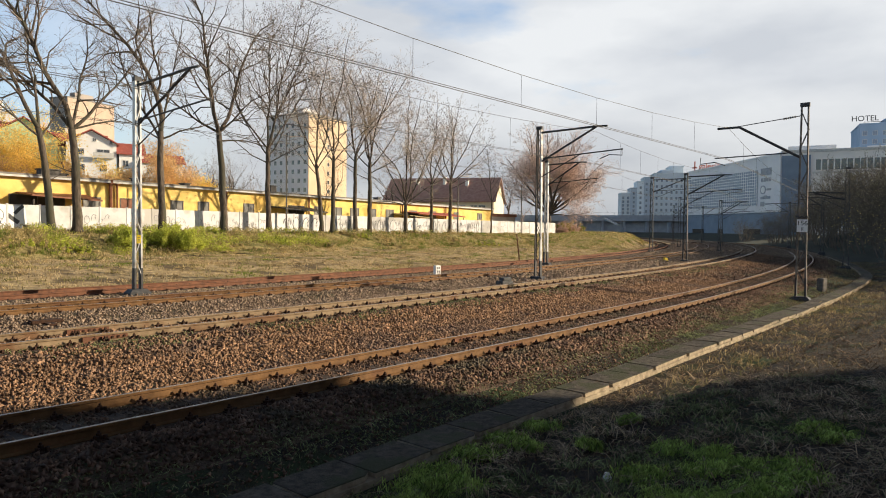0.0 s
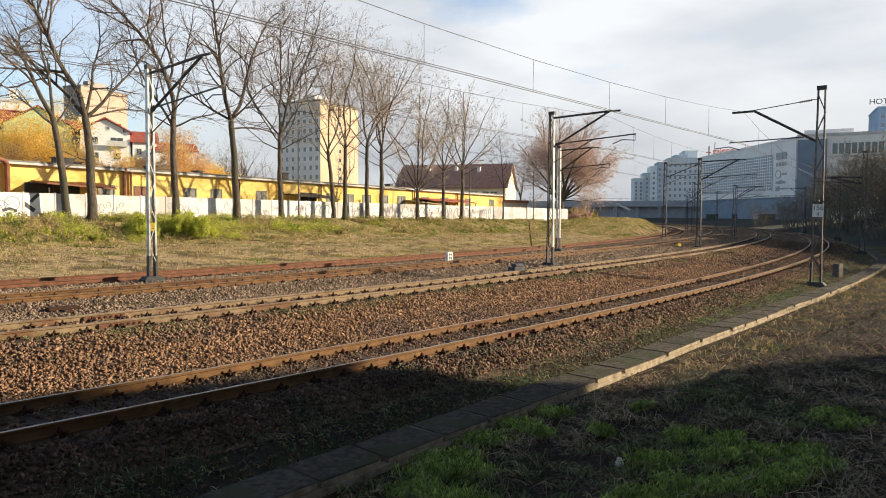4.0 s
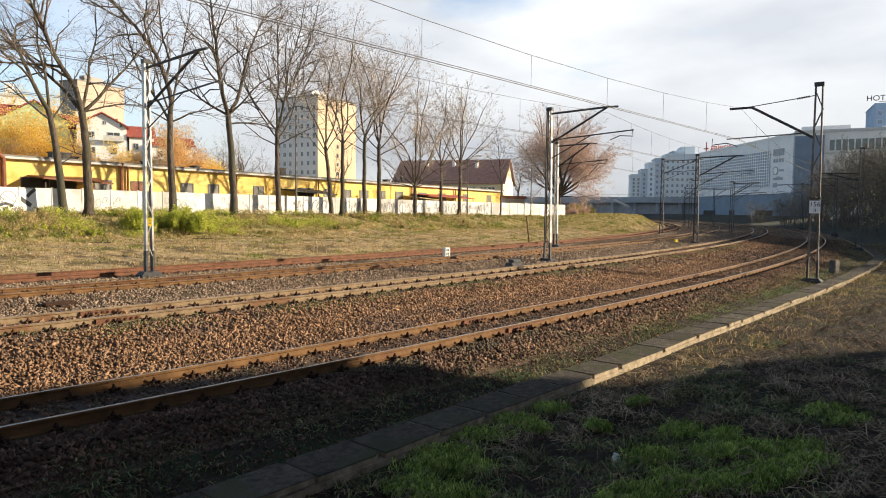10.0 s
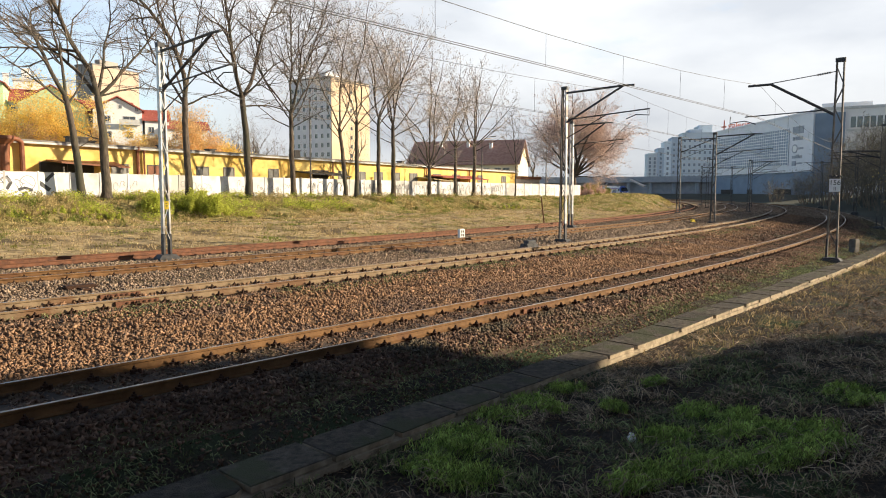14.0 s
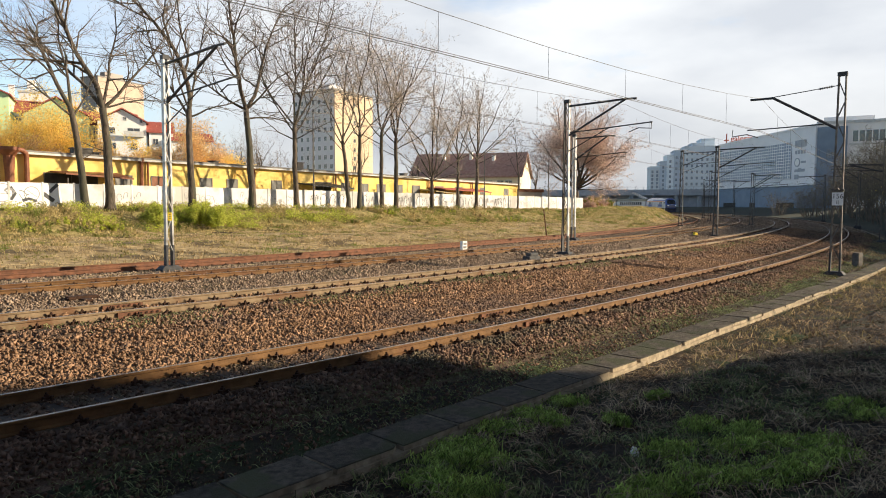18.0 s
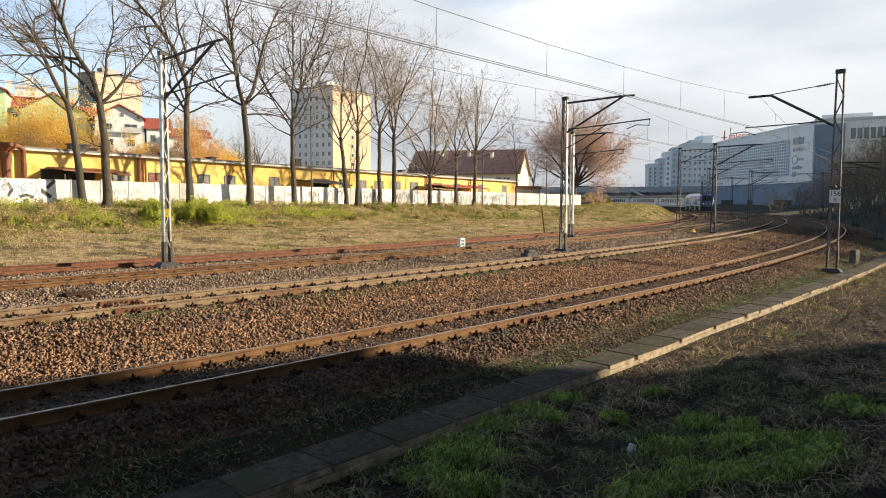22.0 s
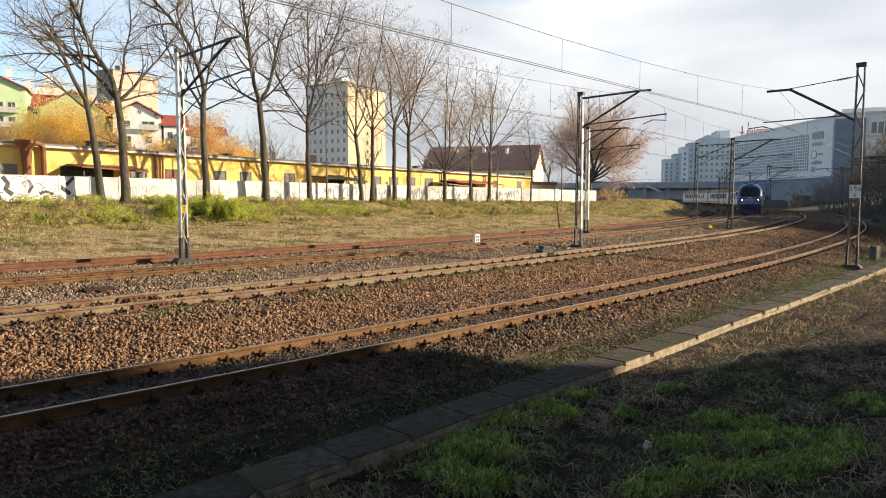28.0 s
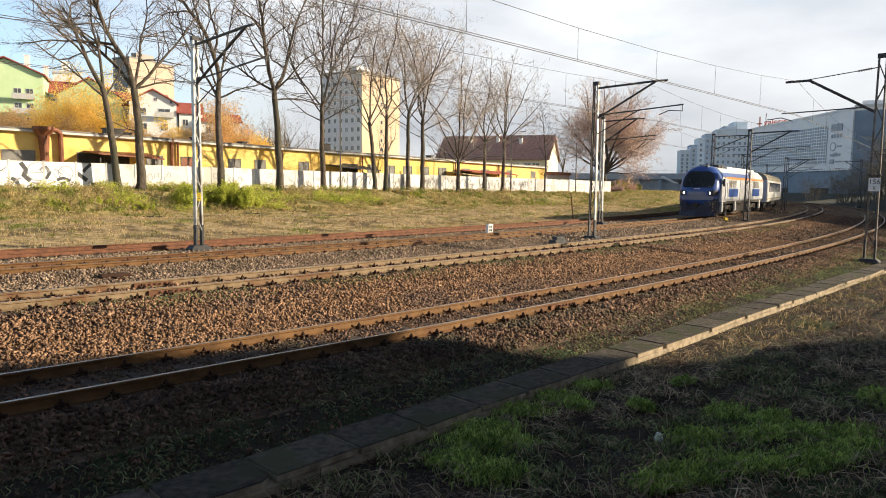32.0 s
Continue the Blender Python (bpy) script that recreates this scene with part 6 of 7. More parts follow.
    for i in range(7):
        part("letter_bar", Geo().box((4.2 + i * 1.2, -0.15, -0.5), (5.0 + i * 1.2, 0.15, 0.45)), M["sign_red"], sg)
    part("mark", Geo().tube((2.6, 0, -0.3), (2.6, 0, 3.6), 0.25).tube((1.7, 0, 1.2), (3.4, 0, 1.2), 0.25), M["sign_red"], sg)
    part("frame", Geo().beam((1, 0.4, -0.8), (13, 0.4, -0.8), 0.2, 0.2).beam((1, 0.4, -0.8), (1, 0.4, -3), 0.2, 0.2).beam((13, 0.4, -0.8), (13, 0.4, -3), 0.2, 0.2), M["steel_dark"], sg)
    return b


build_mall()
b = thing("shopping_centre_wing", "grey wing of the shopping centre with upper window band", "shopping centre", m=facade_frame((103.2, 200.5, 0), (0.86, -0.50)))
part("wall", Geo().sweep([[(0, y, -0.5), (90, y, -0.5), (90, y, 25.8), (0, y, 25.8)] for y in (0.5, 60)]), M["wing_wall"], b)
# the corner face's shade is put in as a darker strip
part("shaded_wall", Geo().box((0, 0.0, -0.5), (7.5, 0.6, 25.0)), M["mall_base"], b, "dark corner strip for the facade that lies in shade")
part("parapet", Geo().box((-0.3, 0.2, 25.8), (90, 0.9, 26.6)), M["trim_grey"], b)
band = part("window_band", Geo().box((8.5, 0.3, 20.6), (88, 0.7, 23.6)), M["window"], b)
for i in range(50):
    part("mullion", Geo().box((8.5 + i * 1.6, 0.1, 20.5), (8.85 + i * 1.6, 0.4, 23.7)), M["wing_wall"], band)
part("string_course", Geo().box((8.0, 0.25, 19.6), (90, 0.6, 20.1)), M["trim_grey"], b)
part("plant_room", Geo().box((1, 12, 26.0), (14, 26, 29.0)), M["mall"], b)
part("plant_room", Geo().box((22, 12, 26.0), (60, 30, 28.2)), M["mall"], b)

h = flats("hotel", "blue-grey hotel tower with lettered roof sign", (164.0, 260.4, 0), (0.9, -0.42), 30, 25, 44, "hotel_blue", "", 9, 12, 1.6, 1.8, 4, category="hotel", cap="hotel_blue", pane="mall_blue")
me = text_mesh("HOTEL", 2.9, 0.15, "letters")
me.materials.clear()
me.materials.append(M["paint_black"])
part("letters", me, None, h, m=Matrix.Translation((1.5, -0.2, 46.3)) @ Matrix.Rotation(radians(90), 4, "X"))
for i in range(7):
    part("letter_bar", Geo().box((8.6 + i * 1.75, -0.3, 45.3), (9.8 + i * 1.75, 0.0, 47.4)), M["paint_black"], h)
part("sign_rail", Geo().beam((1, 0, 45.0), (29, 0, 45.0), 0.15, 0.15), M["steel_dark"], h)
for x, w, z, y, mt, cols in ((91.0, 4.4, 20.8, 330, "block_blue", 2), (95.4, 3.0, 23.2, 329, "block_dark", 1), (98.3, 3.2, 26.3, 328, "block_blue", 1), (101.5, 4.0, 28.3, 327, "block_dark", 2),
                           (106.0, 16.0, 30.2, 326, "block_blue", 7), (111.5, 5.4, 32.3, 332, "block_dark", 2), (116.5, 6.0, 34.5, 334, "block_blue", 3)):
    flats("apartment_block", "stepped panel apartment block in the distance, tinted blue-grey for haze", (x, y, 0), (0.985, -0.17), w, 14, z - 0.5, mt, "", cols, 9, 1.0, 1.4, 3, pane="mall_base", cap=mt, stair=False)

br = thing("road_bridge", "dark concrete road bridge and retaining wall behind the railway", "bridge")
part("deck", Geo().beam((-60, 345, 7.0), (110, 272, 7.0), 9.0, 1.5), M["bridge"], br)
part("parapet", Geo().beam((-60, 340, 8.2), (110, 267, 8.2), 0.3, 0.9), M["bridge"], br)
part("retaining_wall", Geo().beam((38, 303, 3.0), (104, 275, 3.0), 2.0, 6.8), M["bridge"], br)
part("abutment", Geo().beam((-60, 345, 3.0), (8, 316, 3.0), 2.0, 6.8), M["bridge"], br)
for i in range(9):
    p = Vector((38, 299.5, 3.0)).lerp(Vector((104, 271.5, 3.0)), i / 8)
    part("buttress", Geo().box((p.x - 0.5, p.y - 0.8, -0.4), (p.x + 0.5, p.y + 0.9, 6.2)), M["bridge"], br)
for i in range(44):
    p = Vector((-20, 323, 8.6)).lerp(Vector((108, 268, 8.6)), i / 43)
    part("railing_post", Geo().box((p.x - 0.06, p.y - 0.06, p.z), (p.x + 0.06, p.y + 0.06, p.z + 1.1)), M["steel"], br)
part("handrail", Geo().beam((-20, 323, 9.7), (108, 268, 9.7), 0.08, 0.08), M["steel"], br)
part("stair_flight", Geo().beam((66.0, 262, 7.0), (70.5, 258.6, 4.4), 2.4, 0.5), M["trim_grey"], br, "pale concrete stair flight")
wrng = random.Random(91)
wpts = []
for i in range(1500):
    a = wrng.uniform(-0.75, 0.5)
    y = wrng.uniform(430, 520)
    wpts.append((y * a, y, abs(wrng.gauss(0, 1)) * 4.5 + 1))
vs, fs = leaf_cards(wrng, wpts, 0.8, 12, 1.8)
wood = bpy.data.meshes.new("distant_wood")
wood.from_pydata(vs, [], fs)
wood.materials.append(M["haze_wood"])
tagged(new("distant_wood", wood), "distant grey-brown belt of bare trees", "woods", kind="stuff")
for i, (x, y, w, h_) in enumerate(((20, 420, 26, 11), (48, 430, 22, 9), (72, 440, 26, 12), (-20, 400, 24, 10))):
    gabled("townhouse", "distant townhouse with low roof, tinted pale blue-grey for haze", (x, y, 0), (1, 0), w, 14, h_ - 2.5, 2.5, "block_blue", "block_dark", [(2 + 3 * k, 5, 1.2, 1.6) for k in range(int(w / 3.2))])

# unseen block added at the camera's right, shaped to cast the verge's shade
b = flats("office_block", "plain unseen grey block added to shade the railway verge", (46, 14.7, 1.5), (-0.02, -1.0), 70, 18, 14.4, "tower_grey", "", 10, 6, 1.6, 1.6, 2, category="office")
part("hip_roof", Geo().sweep([[(-0.4, y, 14.6), (-0.4, y, 14.95), (8.4, y, 22.7), (61, y, 22.7), (70.2, y, 14.92)] for y in (-0.2, 18.2)]), M["roof_felt"], b)

# added annex, out of view: its outline draws the shade's edge
annex = thing("office_annex", "unseen lower annex added to shape the edge of the verge's shade", "office", m=Matrix.Translation((46.06, 13.7, 0)))
part("wall", Geo().sweep([[(x, 0, 1.2), (x, 2.9, 1.2), (x, 2.9, 11.9), (x, 2.3, 12.7), (x, 1.25, 14.0), (x, 0.9, 14.7), (x, 0, 14.9)] for x in (0, 12)]), M["tower_grey"], annex)
# unseen wall added behind the camera to dim sky light on the verge
depot = thing("wall_south", "plain unseen dark wall added to dim the verge", "wall", kind="structure", m=Matrix.Translation((0, -9, -0.6)))
part("wall", Geo().box((-45, -0.6, 0), (45, 0, 10.5)), M["brown_roof"], depot)

for y, w, h in ((150, 32, 27.0), (118, 30, 30.5), (88, 44, 35.2)):  # unseen blocks added to shade the curve, stepped down towards it
    flats("office_block", "tall plain unseen block added to shade the railway curve", (130, y, 0), (0.0, -1.0), w, 16, h, "tower_grey", "", 5, 8, 1.6, 1.6, 2, category="office")


# ---- train ----
M["loco_white"] = mat("white_loco_paint", (0.53, 0.56, 0.61), (0.62, 0.65, 0.70), 1.5, 0.35, 0, 0.03, local=True, c3=(0.48, 0.49, 0.50), scale3=0.8)
M["loco_blue"] = mat("blue_loco_paint", (0.04, 0.09, 0.31), (0.055, 0.115, 0.37), 1.5, 0.3, 0, 0.02, local=True)
M["loco_navy"] = mat("dark_blue_skirt", (0.012, 0.016, 0.04), (0.02, 0.026, 0.06), 2.0, 0.5, 0, 0.05, local=True)
M["lilac"] = mat("lilac_grey_front_paint", (0.17, 0.18, 0.26), (0.23, 0.24, 0.32), 2.0, 0.4, 0, 0.0, local=True)
M["orange"] = mat("orange_stripe", (0.75, 0.25, 0.06), (0.82, 0.31, 0.08), 2.0, 0.4, 0, 0.0, local=True)
M["under"] = mat("dirty_underframe", (0.03, 0.027, 0.024), (0.075, 0.065, 0.055), 3.0, 0.85, 0.1, 0.2, local=True)
M["coach_white"] = mat("dirty_white_coach_paint", (0.56, 0.57, 0.57), (0.68, 0.68, 0.67), 1.0, 0.45, 0, 0.03, local=True)
M["coach_roof"] = mat("sooty_coach_roof", (0.22, 0.20, 0.15), (0.35, 0.32, 0.25), 1.2, 0.8, 0, 0.1, local=True, stretch=(3, 1, 1))
M["coach_glass"] = mat("coach_window_glass", (0.02, 0.022, 0.026), (0.035, 0.038, 0.045), 0.7, 0.08, 0, 0.0, local=True, spec=0.8)
M["lamp"] = glow("headlight_glow", (1.0, 0.98, 0.92), 2.5)


def half(prof):
    """A symmetric cross-section from its right half (y, z), bottom to top."""
    return prof + [(-y, z) for y, z in reversed(prof)]


def bogie(parent, x, wheel_r, base):
    g = Geo()
    for s in (-1, 1):
        g.box((x - base * 0.85, s * 1.02 - 0.07, wheel_r - 0.05), (x + base * 0.85, s * 1.02 + 0.07, wheel_r + 0.28))
        g.box((x - 0.25, s * 1.02 - 0.12, wheel_r - 0.28), (x + 0.25, s * 1.02 + 0.12, wheel_r + 0.2))
        for k in (-1, 1):
            g.box((x + k * base / 2 - 0.16, s * 1.02 - 0.14, wheel_r - 0.16), (x + k * base / 2 + 0.16, s * 1.02 + 0.14, wheel_r + 0.16))
            g.tube((x + k * base * 0.78, s * 1.0, wheel_r + 0.2), (x + k * base * 0.78, s * 1.0, 0.25), 0.06)
    g.box((x - base * 0.5, -1.0, wheel_r), (x + base * 0.5, 1.0, wheel_r + 0.2))
    b = part("bogie", g, M["under"], parent)
    for k in (-1, 1):
        w = Geo()
        for s in (-1, 1):
            w.tube((x + k * base / 2, s * 0.70, wheel_r), (x + k * base / 2, s * 0.83, wheel_r), wheel_r, n=20)
        w.tube((x + k * base / 2, -0.8, wheel_r), (x + k * base / 2, 0.8, wheel_r), 0.09, n=8)
        part("wheelset", w, M["steel_dark"], b)


def locomotive():
    """Electric locomotive, 19.9 m long; x forward, the front at +9.95, z from the rail head."""
    t = thing("locomotive", "white electric locomotive with blue front and orange stripe", "locomotive")
    sec = [(1.38, 1.24), (1.46, 1.38), (1.49, 2.4), (1.45, 3.05), (1.30, 3.45), (0.95, 3.80), (0.45, 3.93)]

    def ringx(x, sy, dz, z_lo=None):
        out = []
        for y, z in half(sec):
            zz = z if z < 2.0 else 2.0 + (z - 2.0) * dz
            out.append((x, y * sy, zz))
        return out

    xs = [(-9.2, 0.98, 0.97), (-8.6, 1, 1.0), (8.0, 1, 1.0)]
    part("body", Geo().sweep([ringx(*a) for a in xs]), M["loco_white"], t, bevel=0.03)
    levels = [(1.05, 9.80, 1.36), (1.9, 9.88, 1.43), (2.3, 9.76, 1.45), (2.9, 9.45, 1.42), (3.3, 9.18, 1.31), (3.6, 8.92, 1.12), (3.82, 8.66, 0.86), (3.95, 8.4, 0.5), (4.0, 8.2, 0.25)]

    def front(z, f, out=0.0):
        """A point on the rounded nose at height z, f from -1 to 1 across it."""
        k = max(i for i in range(len(levels) - 1) if levels[i][0] <= z + 1e-6)
        (z0, x0, w0), (z1, x1, w1) = levels[k], levels[k + 1]
        t = (z - z0) / (z1 - z0)
        x, w = x0 + (x1 - x0) * t, w0 + (w1 - w0) * t
        return (x - 0.95 * abs(f) ** 2.8 + out, w * math.sin(f * PI / 2) ** 1 if abs(f) < 1 else w * f, z + out * 0.5)

    rings_n = []
    for z, x, w in levels:
        zz = min(z, 3.999)
        rings_n.append([(7.98, w, z)] + [front(zz, f) for f in (1, 0.9, 0.75, 0.55, 0.3, 0, -0.3, -0.55, -0.75, -0.9, -1)] + [(7.98, -w, z)])
    part("cab", Geo().sweep(rings_n), M["loco_blue"], t, "blue rounded cab front", smooth=True)
    tail = [(-9.2, 0.99, 0.97), (-9.5, 0.95, 0.9), (-9.75, 0.88, 0.75)]
    part("rear_cab", Geo().sweep([ringx(*a) for a in tail]), M["loco_blue"], t)
    def shell(name, zs, fs, material, label):
        """A thin panel that follows the nose between heights zs, fs across it at each height."""
        rows = []
        for z, f1 in zip(zs, fs):
            lo, hi = f1 if isinstance(f1, tuple) else (-f1, f1)
            fr = [lo + (hi - lo) * k / 6 for k in range(7)]
            rows.append([front(z, f, 0.03) for f in fr] + [front(z, f, -0.05) for f in reversed(fr)])
        part(name, Geo().sweep(rows), M[material], t, label)

    shell("windscreen", (2.30, 2.38, 2.6, 2.9, 3.2, 3.42, 3.52), (0.44, 0.54, 0.60, 0.60, 0.58, 0.50, 0.40), "coach_glass", "dark raked windscreen")
    shell("front_panel", (1.36, 1.5, 1.62, 1.7, 1.98), (0.80, 0.82, 0.80, 0.36, 0.24), "lilac", "lilac-grey panel between the headlights")
    for s in (-1, 1):
        shell("lamp_surround", (1.70, 1.76, 1.98, 2.06), [(min(s * a, s * c), max(s * a, s * c)) for a, c in ((0.44, 0.74), (0.38, 0.82), (0.36, 0.84), (0.5, 0.84))], "steel_dark", "dark surround of the headlight")
    part("emblem", Geo().box((9.78, -0.2, 2.17), (9.86, 0.2, 2.23)), M["sheet_white"], t, "small pale emblem bar")
    for z in (0.75, 1.0, 1.25):
        part("apron_rib", Geo().box((9.2, -1.36, z - 0.02), (9.72, 1.36, z + 0.02)), M["under"], t)
    part("coupler", Geo().box((9.6, -0.16, 0.85), (10.1, 0.16, 1.15)), M["under"], t, bevel=0.03)
    part("wiper", Geo().tube((9.74, 0.4, 2.45), (9.50, 0.1, 2.95), 0.015).tube((9.74, -0.4, 2.45), (9.50, -0.7, 2.95), 0.015), M["steel_dark"], t)
    part("front_apron", Geo().sweep([[(x, y * k, z) for y, z in half([(1.35, 0.95), (1.42, 1.2), (1.40, 1.62), (1.2, 1.86)])] for x, k in ((8.9, 0.98), (9.3, 0.97), (9.6, 0.80))]), M["loco_navy"], t, bevel=0.03)
    part("skirt", Geo().sweep([[(x, y * k, z) for y, z in half([(1.2, 0.22), (1.38, 0.5), (1.40, 1.3)])] for x, k in ((8.5, 1.0), (9.3, 0.98), (9.75, 0.80))]), M["loco_navy"], t, "dark blue lower skirt", bevel=0.03)
    part("snow_plough", Geo().sweep([[(9.6, y, 0.16), (10.0 - abs(y) * 0.25, y, 0.16), (9.9 - abs(y) * 0.25, y, 0.55), (9.6, y, 0.55)] for y in (-1.3, -0.65, 0.0, 0.65, 1.3)]), M["loco_navy"], t)
    for s in (-1, 1):
        hl = part("headlight", Geo().box((9.3, s * 0.95 - 0.20, 1.76), (9.72, s * 0.95 + 0.16, 2.0)), M["steel_dark"], t, bevel=0.05)
        part("lens", Geo().tube((9.66, s * 0.93, 1.88), (9.80, s * 0.93, 1.88), 0.085, n=14), M["lamp"], hl, "lit white headlight")
        part("buffer", Geo().tube((9.7, s * 0.87, 1.05), (10.15, s * 0.87, 1.05), 0.12, n=12).tube((10.15, s * 0.87, 1.05), (10.25, s * 0.87, 1.05), 0.24, n=14), M["loco_navy"], t)
        g = Geo().tube((7.35, s * 1.53, 1.3), (7.35, s * 1.53, 2.7), 0.025).tube((6.75, s * 1.53, 1.3), (6.75, s * 1.53, 2.7), 0.025)
        part("handrail", g, M["steel"], t)
        part("cab_door", Geo().box((6.8, s * 1.485 - 0.012, 1.25), (7.3, s * 1.485 + 0.012, 3.1)), M["loco_white"], t, bevel=0.008)
        part("cab_side_panel", Geo().sweep([[(x, s * (1.47 + k), z) for x, z in ((6.9, 1.22), (8.85, 1.22), (8.9, 1.9), (8.75, 2.3), (8.45, 2.6), (8.4, 3.0), (7.98, 3.05), (6.9, 3.05))] for k in (-0.06, 0.034)]), M["loco_white"], t, "white cab side")
        part("cantrail_band", Geo().sweep([[(x, s * 1.455, 3.16), (x, s * 1.315, 3.46), (x, s * 1.29, 3.45), (x, s * 1.43, 3.15)] for x in (-3.0, 8.0)]), M["loco_blue"], t, "blue band above the orange stripe")
        part("side_window", Geo().sweep([[(x, s * (1.475 + k), z) for x, z in ((7.55, 2.4), (8.25, 2.4), (8.15, 2.98), (7.55, 2.98))] for k in (-0.02, 0.045)]), M["coach_glass"], t)
        part("blue_panel", Geo().box((2.6, s * 1.49 - 0.012, 1.6), (6.0, s * 1.49 + 0.014, 2.25)), M["loco_blue"], t, "blue side panel")
        part("blue_panel", Geo().box((-7.0, s * 1.49 - 0.012, 1.6), (-3.6, s * 1.49 + 0.014, 2.25)), M["loco_blue"], t)
        part("orange_stripe", Geo().box((-8.6, s * 1.457 - 0.03, 2.98), (7.4, s * 1.457 + 0.03, 3.14)), M["orange"], t, "orange cantrail stripe")
        for x in (5.4, 4.0, -4.6, -6.0):
            gr = part("grille", Geo().box((x - 0.6, s * 1.488 - 0.01, 2.32), (x + 0.6, s * 1.488 + 0.012, 2.92)), M["steel"], t)
            for i in range(6):
                part("slat", Geo().box((x - 0.56, s * 1.5 - 0.012, 2.36 + i * 0.09), (x + 0.56, s * 1.5 + 0.016, 2.40 + i * 0.09)), M["under"], gr)
        for x in (1.8, -1.2, -2.8):
            part("panel_line", Geo().box((x - 0.015, s * 1.493 - 0.01, 1.3), (x + 0.015, s * 1.493 + 0.01, 2.95)), M["under"], t)
        part("side_sill", Geo().box((-8.8, s * 1.30 - 0.06, 1.06), (7.9, s * 1.30 + 0.06, 1.28)), M["under"], t)
        for x in (-7.9, -2.9, 2.9, 7.6):
            part("step_box", Geo().box((x - 0.25, s * 1.33 - 0.07, 0.45), (x + 0.25, s * 1.33 + 0.07, 1.24)), M["coach_white"], t, "dirty white step box", bevel=0.02)
        part("mirror", Geo().box((8.4, s * 1.52, 2.55), (8.52, s * 1.68, 2.85)), M["steel_dark"], t)
    part("top_lamp", Geo().tube((8.48, 0.28, 3.93), (8.60, 0.28, 3.90), 0.06, n=12), M["coach_glass"], t, "small unlit top lamp")
    part("top_lamp_housing", Geo().box((8.15, 0.12, 3.78), (8.5, 0.46, 4.0)), M["loco_white"], t, bevel=0.03)
    part("roof_walk", Geo().sweep([[(x, y, z) for y, z in half([(0.9, 3.72), (0.8, 4.0), (0.35, 4.08)])] for x in (-7.4, 4.0)]), M["sheet_white"], t, bevel=0.03)
    for x, w in ((4.9, 0.9), (6.0, 0.7), (-8.0, 0.8)):
        part("roof_box", Geo().box((x - w / 2, -0.7, 3.8), (x + w / 2, 0.7, 4.12)), M["steel_dark"], t, bevel=0.03)
    part("pantograph", Geo().path([(-5.2, 0, 4.1), (-7.2, 0, 4.75), (-5.6, 0, 5.45)], 0.03).tube((-5.6, -0.8, 5.45), (-5.6, 0.8, 5.45), 0.03), M["steel_dark"], t)
    bogie(t, 5.2, 0.62, 2.9)
    bogie(t, -5.2, 0.62, 2.9)
    part("tank", Geo().box((-2.6, -1.15, 0.3), (2.6, 1.15, 1.05)), M["under"], t, bevel=0.06)
    return t


def coach(name="passenger_coach"):
    t = thing(name, "long dirty white passenger coach with dark windows and sooty roof", "railway coach", group="coaches of the train")
    L = 12.6
    sec = [(1.36, 0.95), (1.42, 1.1), (1.43, 2.2), (1.40, 3.15)]
    roof = [(1.41, 3.13), (1.30, 3.45), (1.0, 3.78), (0.5, 3.98)]
    part("body", Geo().sweep([[(x, y, z) for y, z in half(sec)] for x in (-L, L)]), M["coach_white"], t)
    part("roof", Geo().sweep([[(x, y, z) for y, z in half(roof)] for x in (-L - 0.05, L + 0.05)]), M["coach_roof"], t, smooth=False)
    for s in (-1, 1):
        for i in range(11):
            x = -9.0 + 1.8 * i
            w = part("window", Geo().box((x - 0.62, s * 1.42 - 0.02, 1.95), (x + 0.62, s * 1.42 + 0.02, 2.95)), M["coach_glass"], t)
        for x in (-11.4, 11.4):
            part("door", Geo().box((x - 0.42, s * 1.40 - 0.04, 0.95), (x + 0.42, s * 1.40 + 0.045, 3.0)), M["coach_white"], t, bevel=0.02)
        part("waist_stripe", Geo().box((-L, s * 1.435 - 0.01, 1.2), (L, s * 1.435 + 0.012, 1.32)), M["leaf_dark"], t, "thin dull green stripe")
    for x in (-L - 0.25, L):
        part("gangway", Geo().box((x, -0.7, 1.0), (x + 0.25, 0.7, 3.2)), M["under"], t, bevel=0.05)
    for i in range(24):
        x = -12 + i
        part("roof_rib", Geo().sweep([[(x + k, y * 1.008, z * 1.003) for y, z in half(roof)] for k in (-0.03, 0.03)]), M["coach_roof"], t)
    bogie(t, 9.4, 0.46, 2.5)
    bogie(t, -9.4, 0.46, 2.5)
    part("underframe", Geo().box((-6.5, -1.1, 0.45), (6.0, 1.1, 0.95)), M["under"], t, bevel=0.05)
    return t


loco = locomotive()
first = coach()
TRAIN = [(loco, 10.0)]
pos = 20.6
TRAIN.append((first, pos + 13.2))
for i in range(2):
    TRAIN.append((copy_thing(first, Matrix.Identity(4)), pos + 13.2 + 26.6 * (i + 1)))


def motions():
    """The train runs round the curve on the third track at a steady pace."""
    r, z = TRACKS["c"][0], TRACKS["c"][1]
    for ob, back in TRAIN:
        rows = []
        for t in range(0, 33, 2):
            ph = 0.68 - 2.25 * (t - 17) + math.degrees(back / r)
            p = ring(r, ph, z + 0.01)
            rows.append((t, Matrix.Translation(p) @ Matrix.Rotation(radians(ph - 90), 4, "Z")))
        walk(ob, rows)


# ---- trackside bits ----
mg = thing("track_magnet", "flat dark steel track magnet on the sleepers", "track magnet", m=Matrix.Translation(ring(259.2, -42.72, 0.06)) @ Matrix.Rotation(radians(-42.7), 4, "Z"))
part("housing", Geo().box((-0.16, -0.38, 0.0), (0.16, 0.38, 0.1)), M["clip"], mg, bevel=0.03)
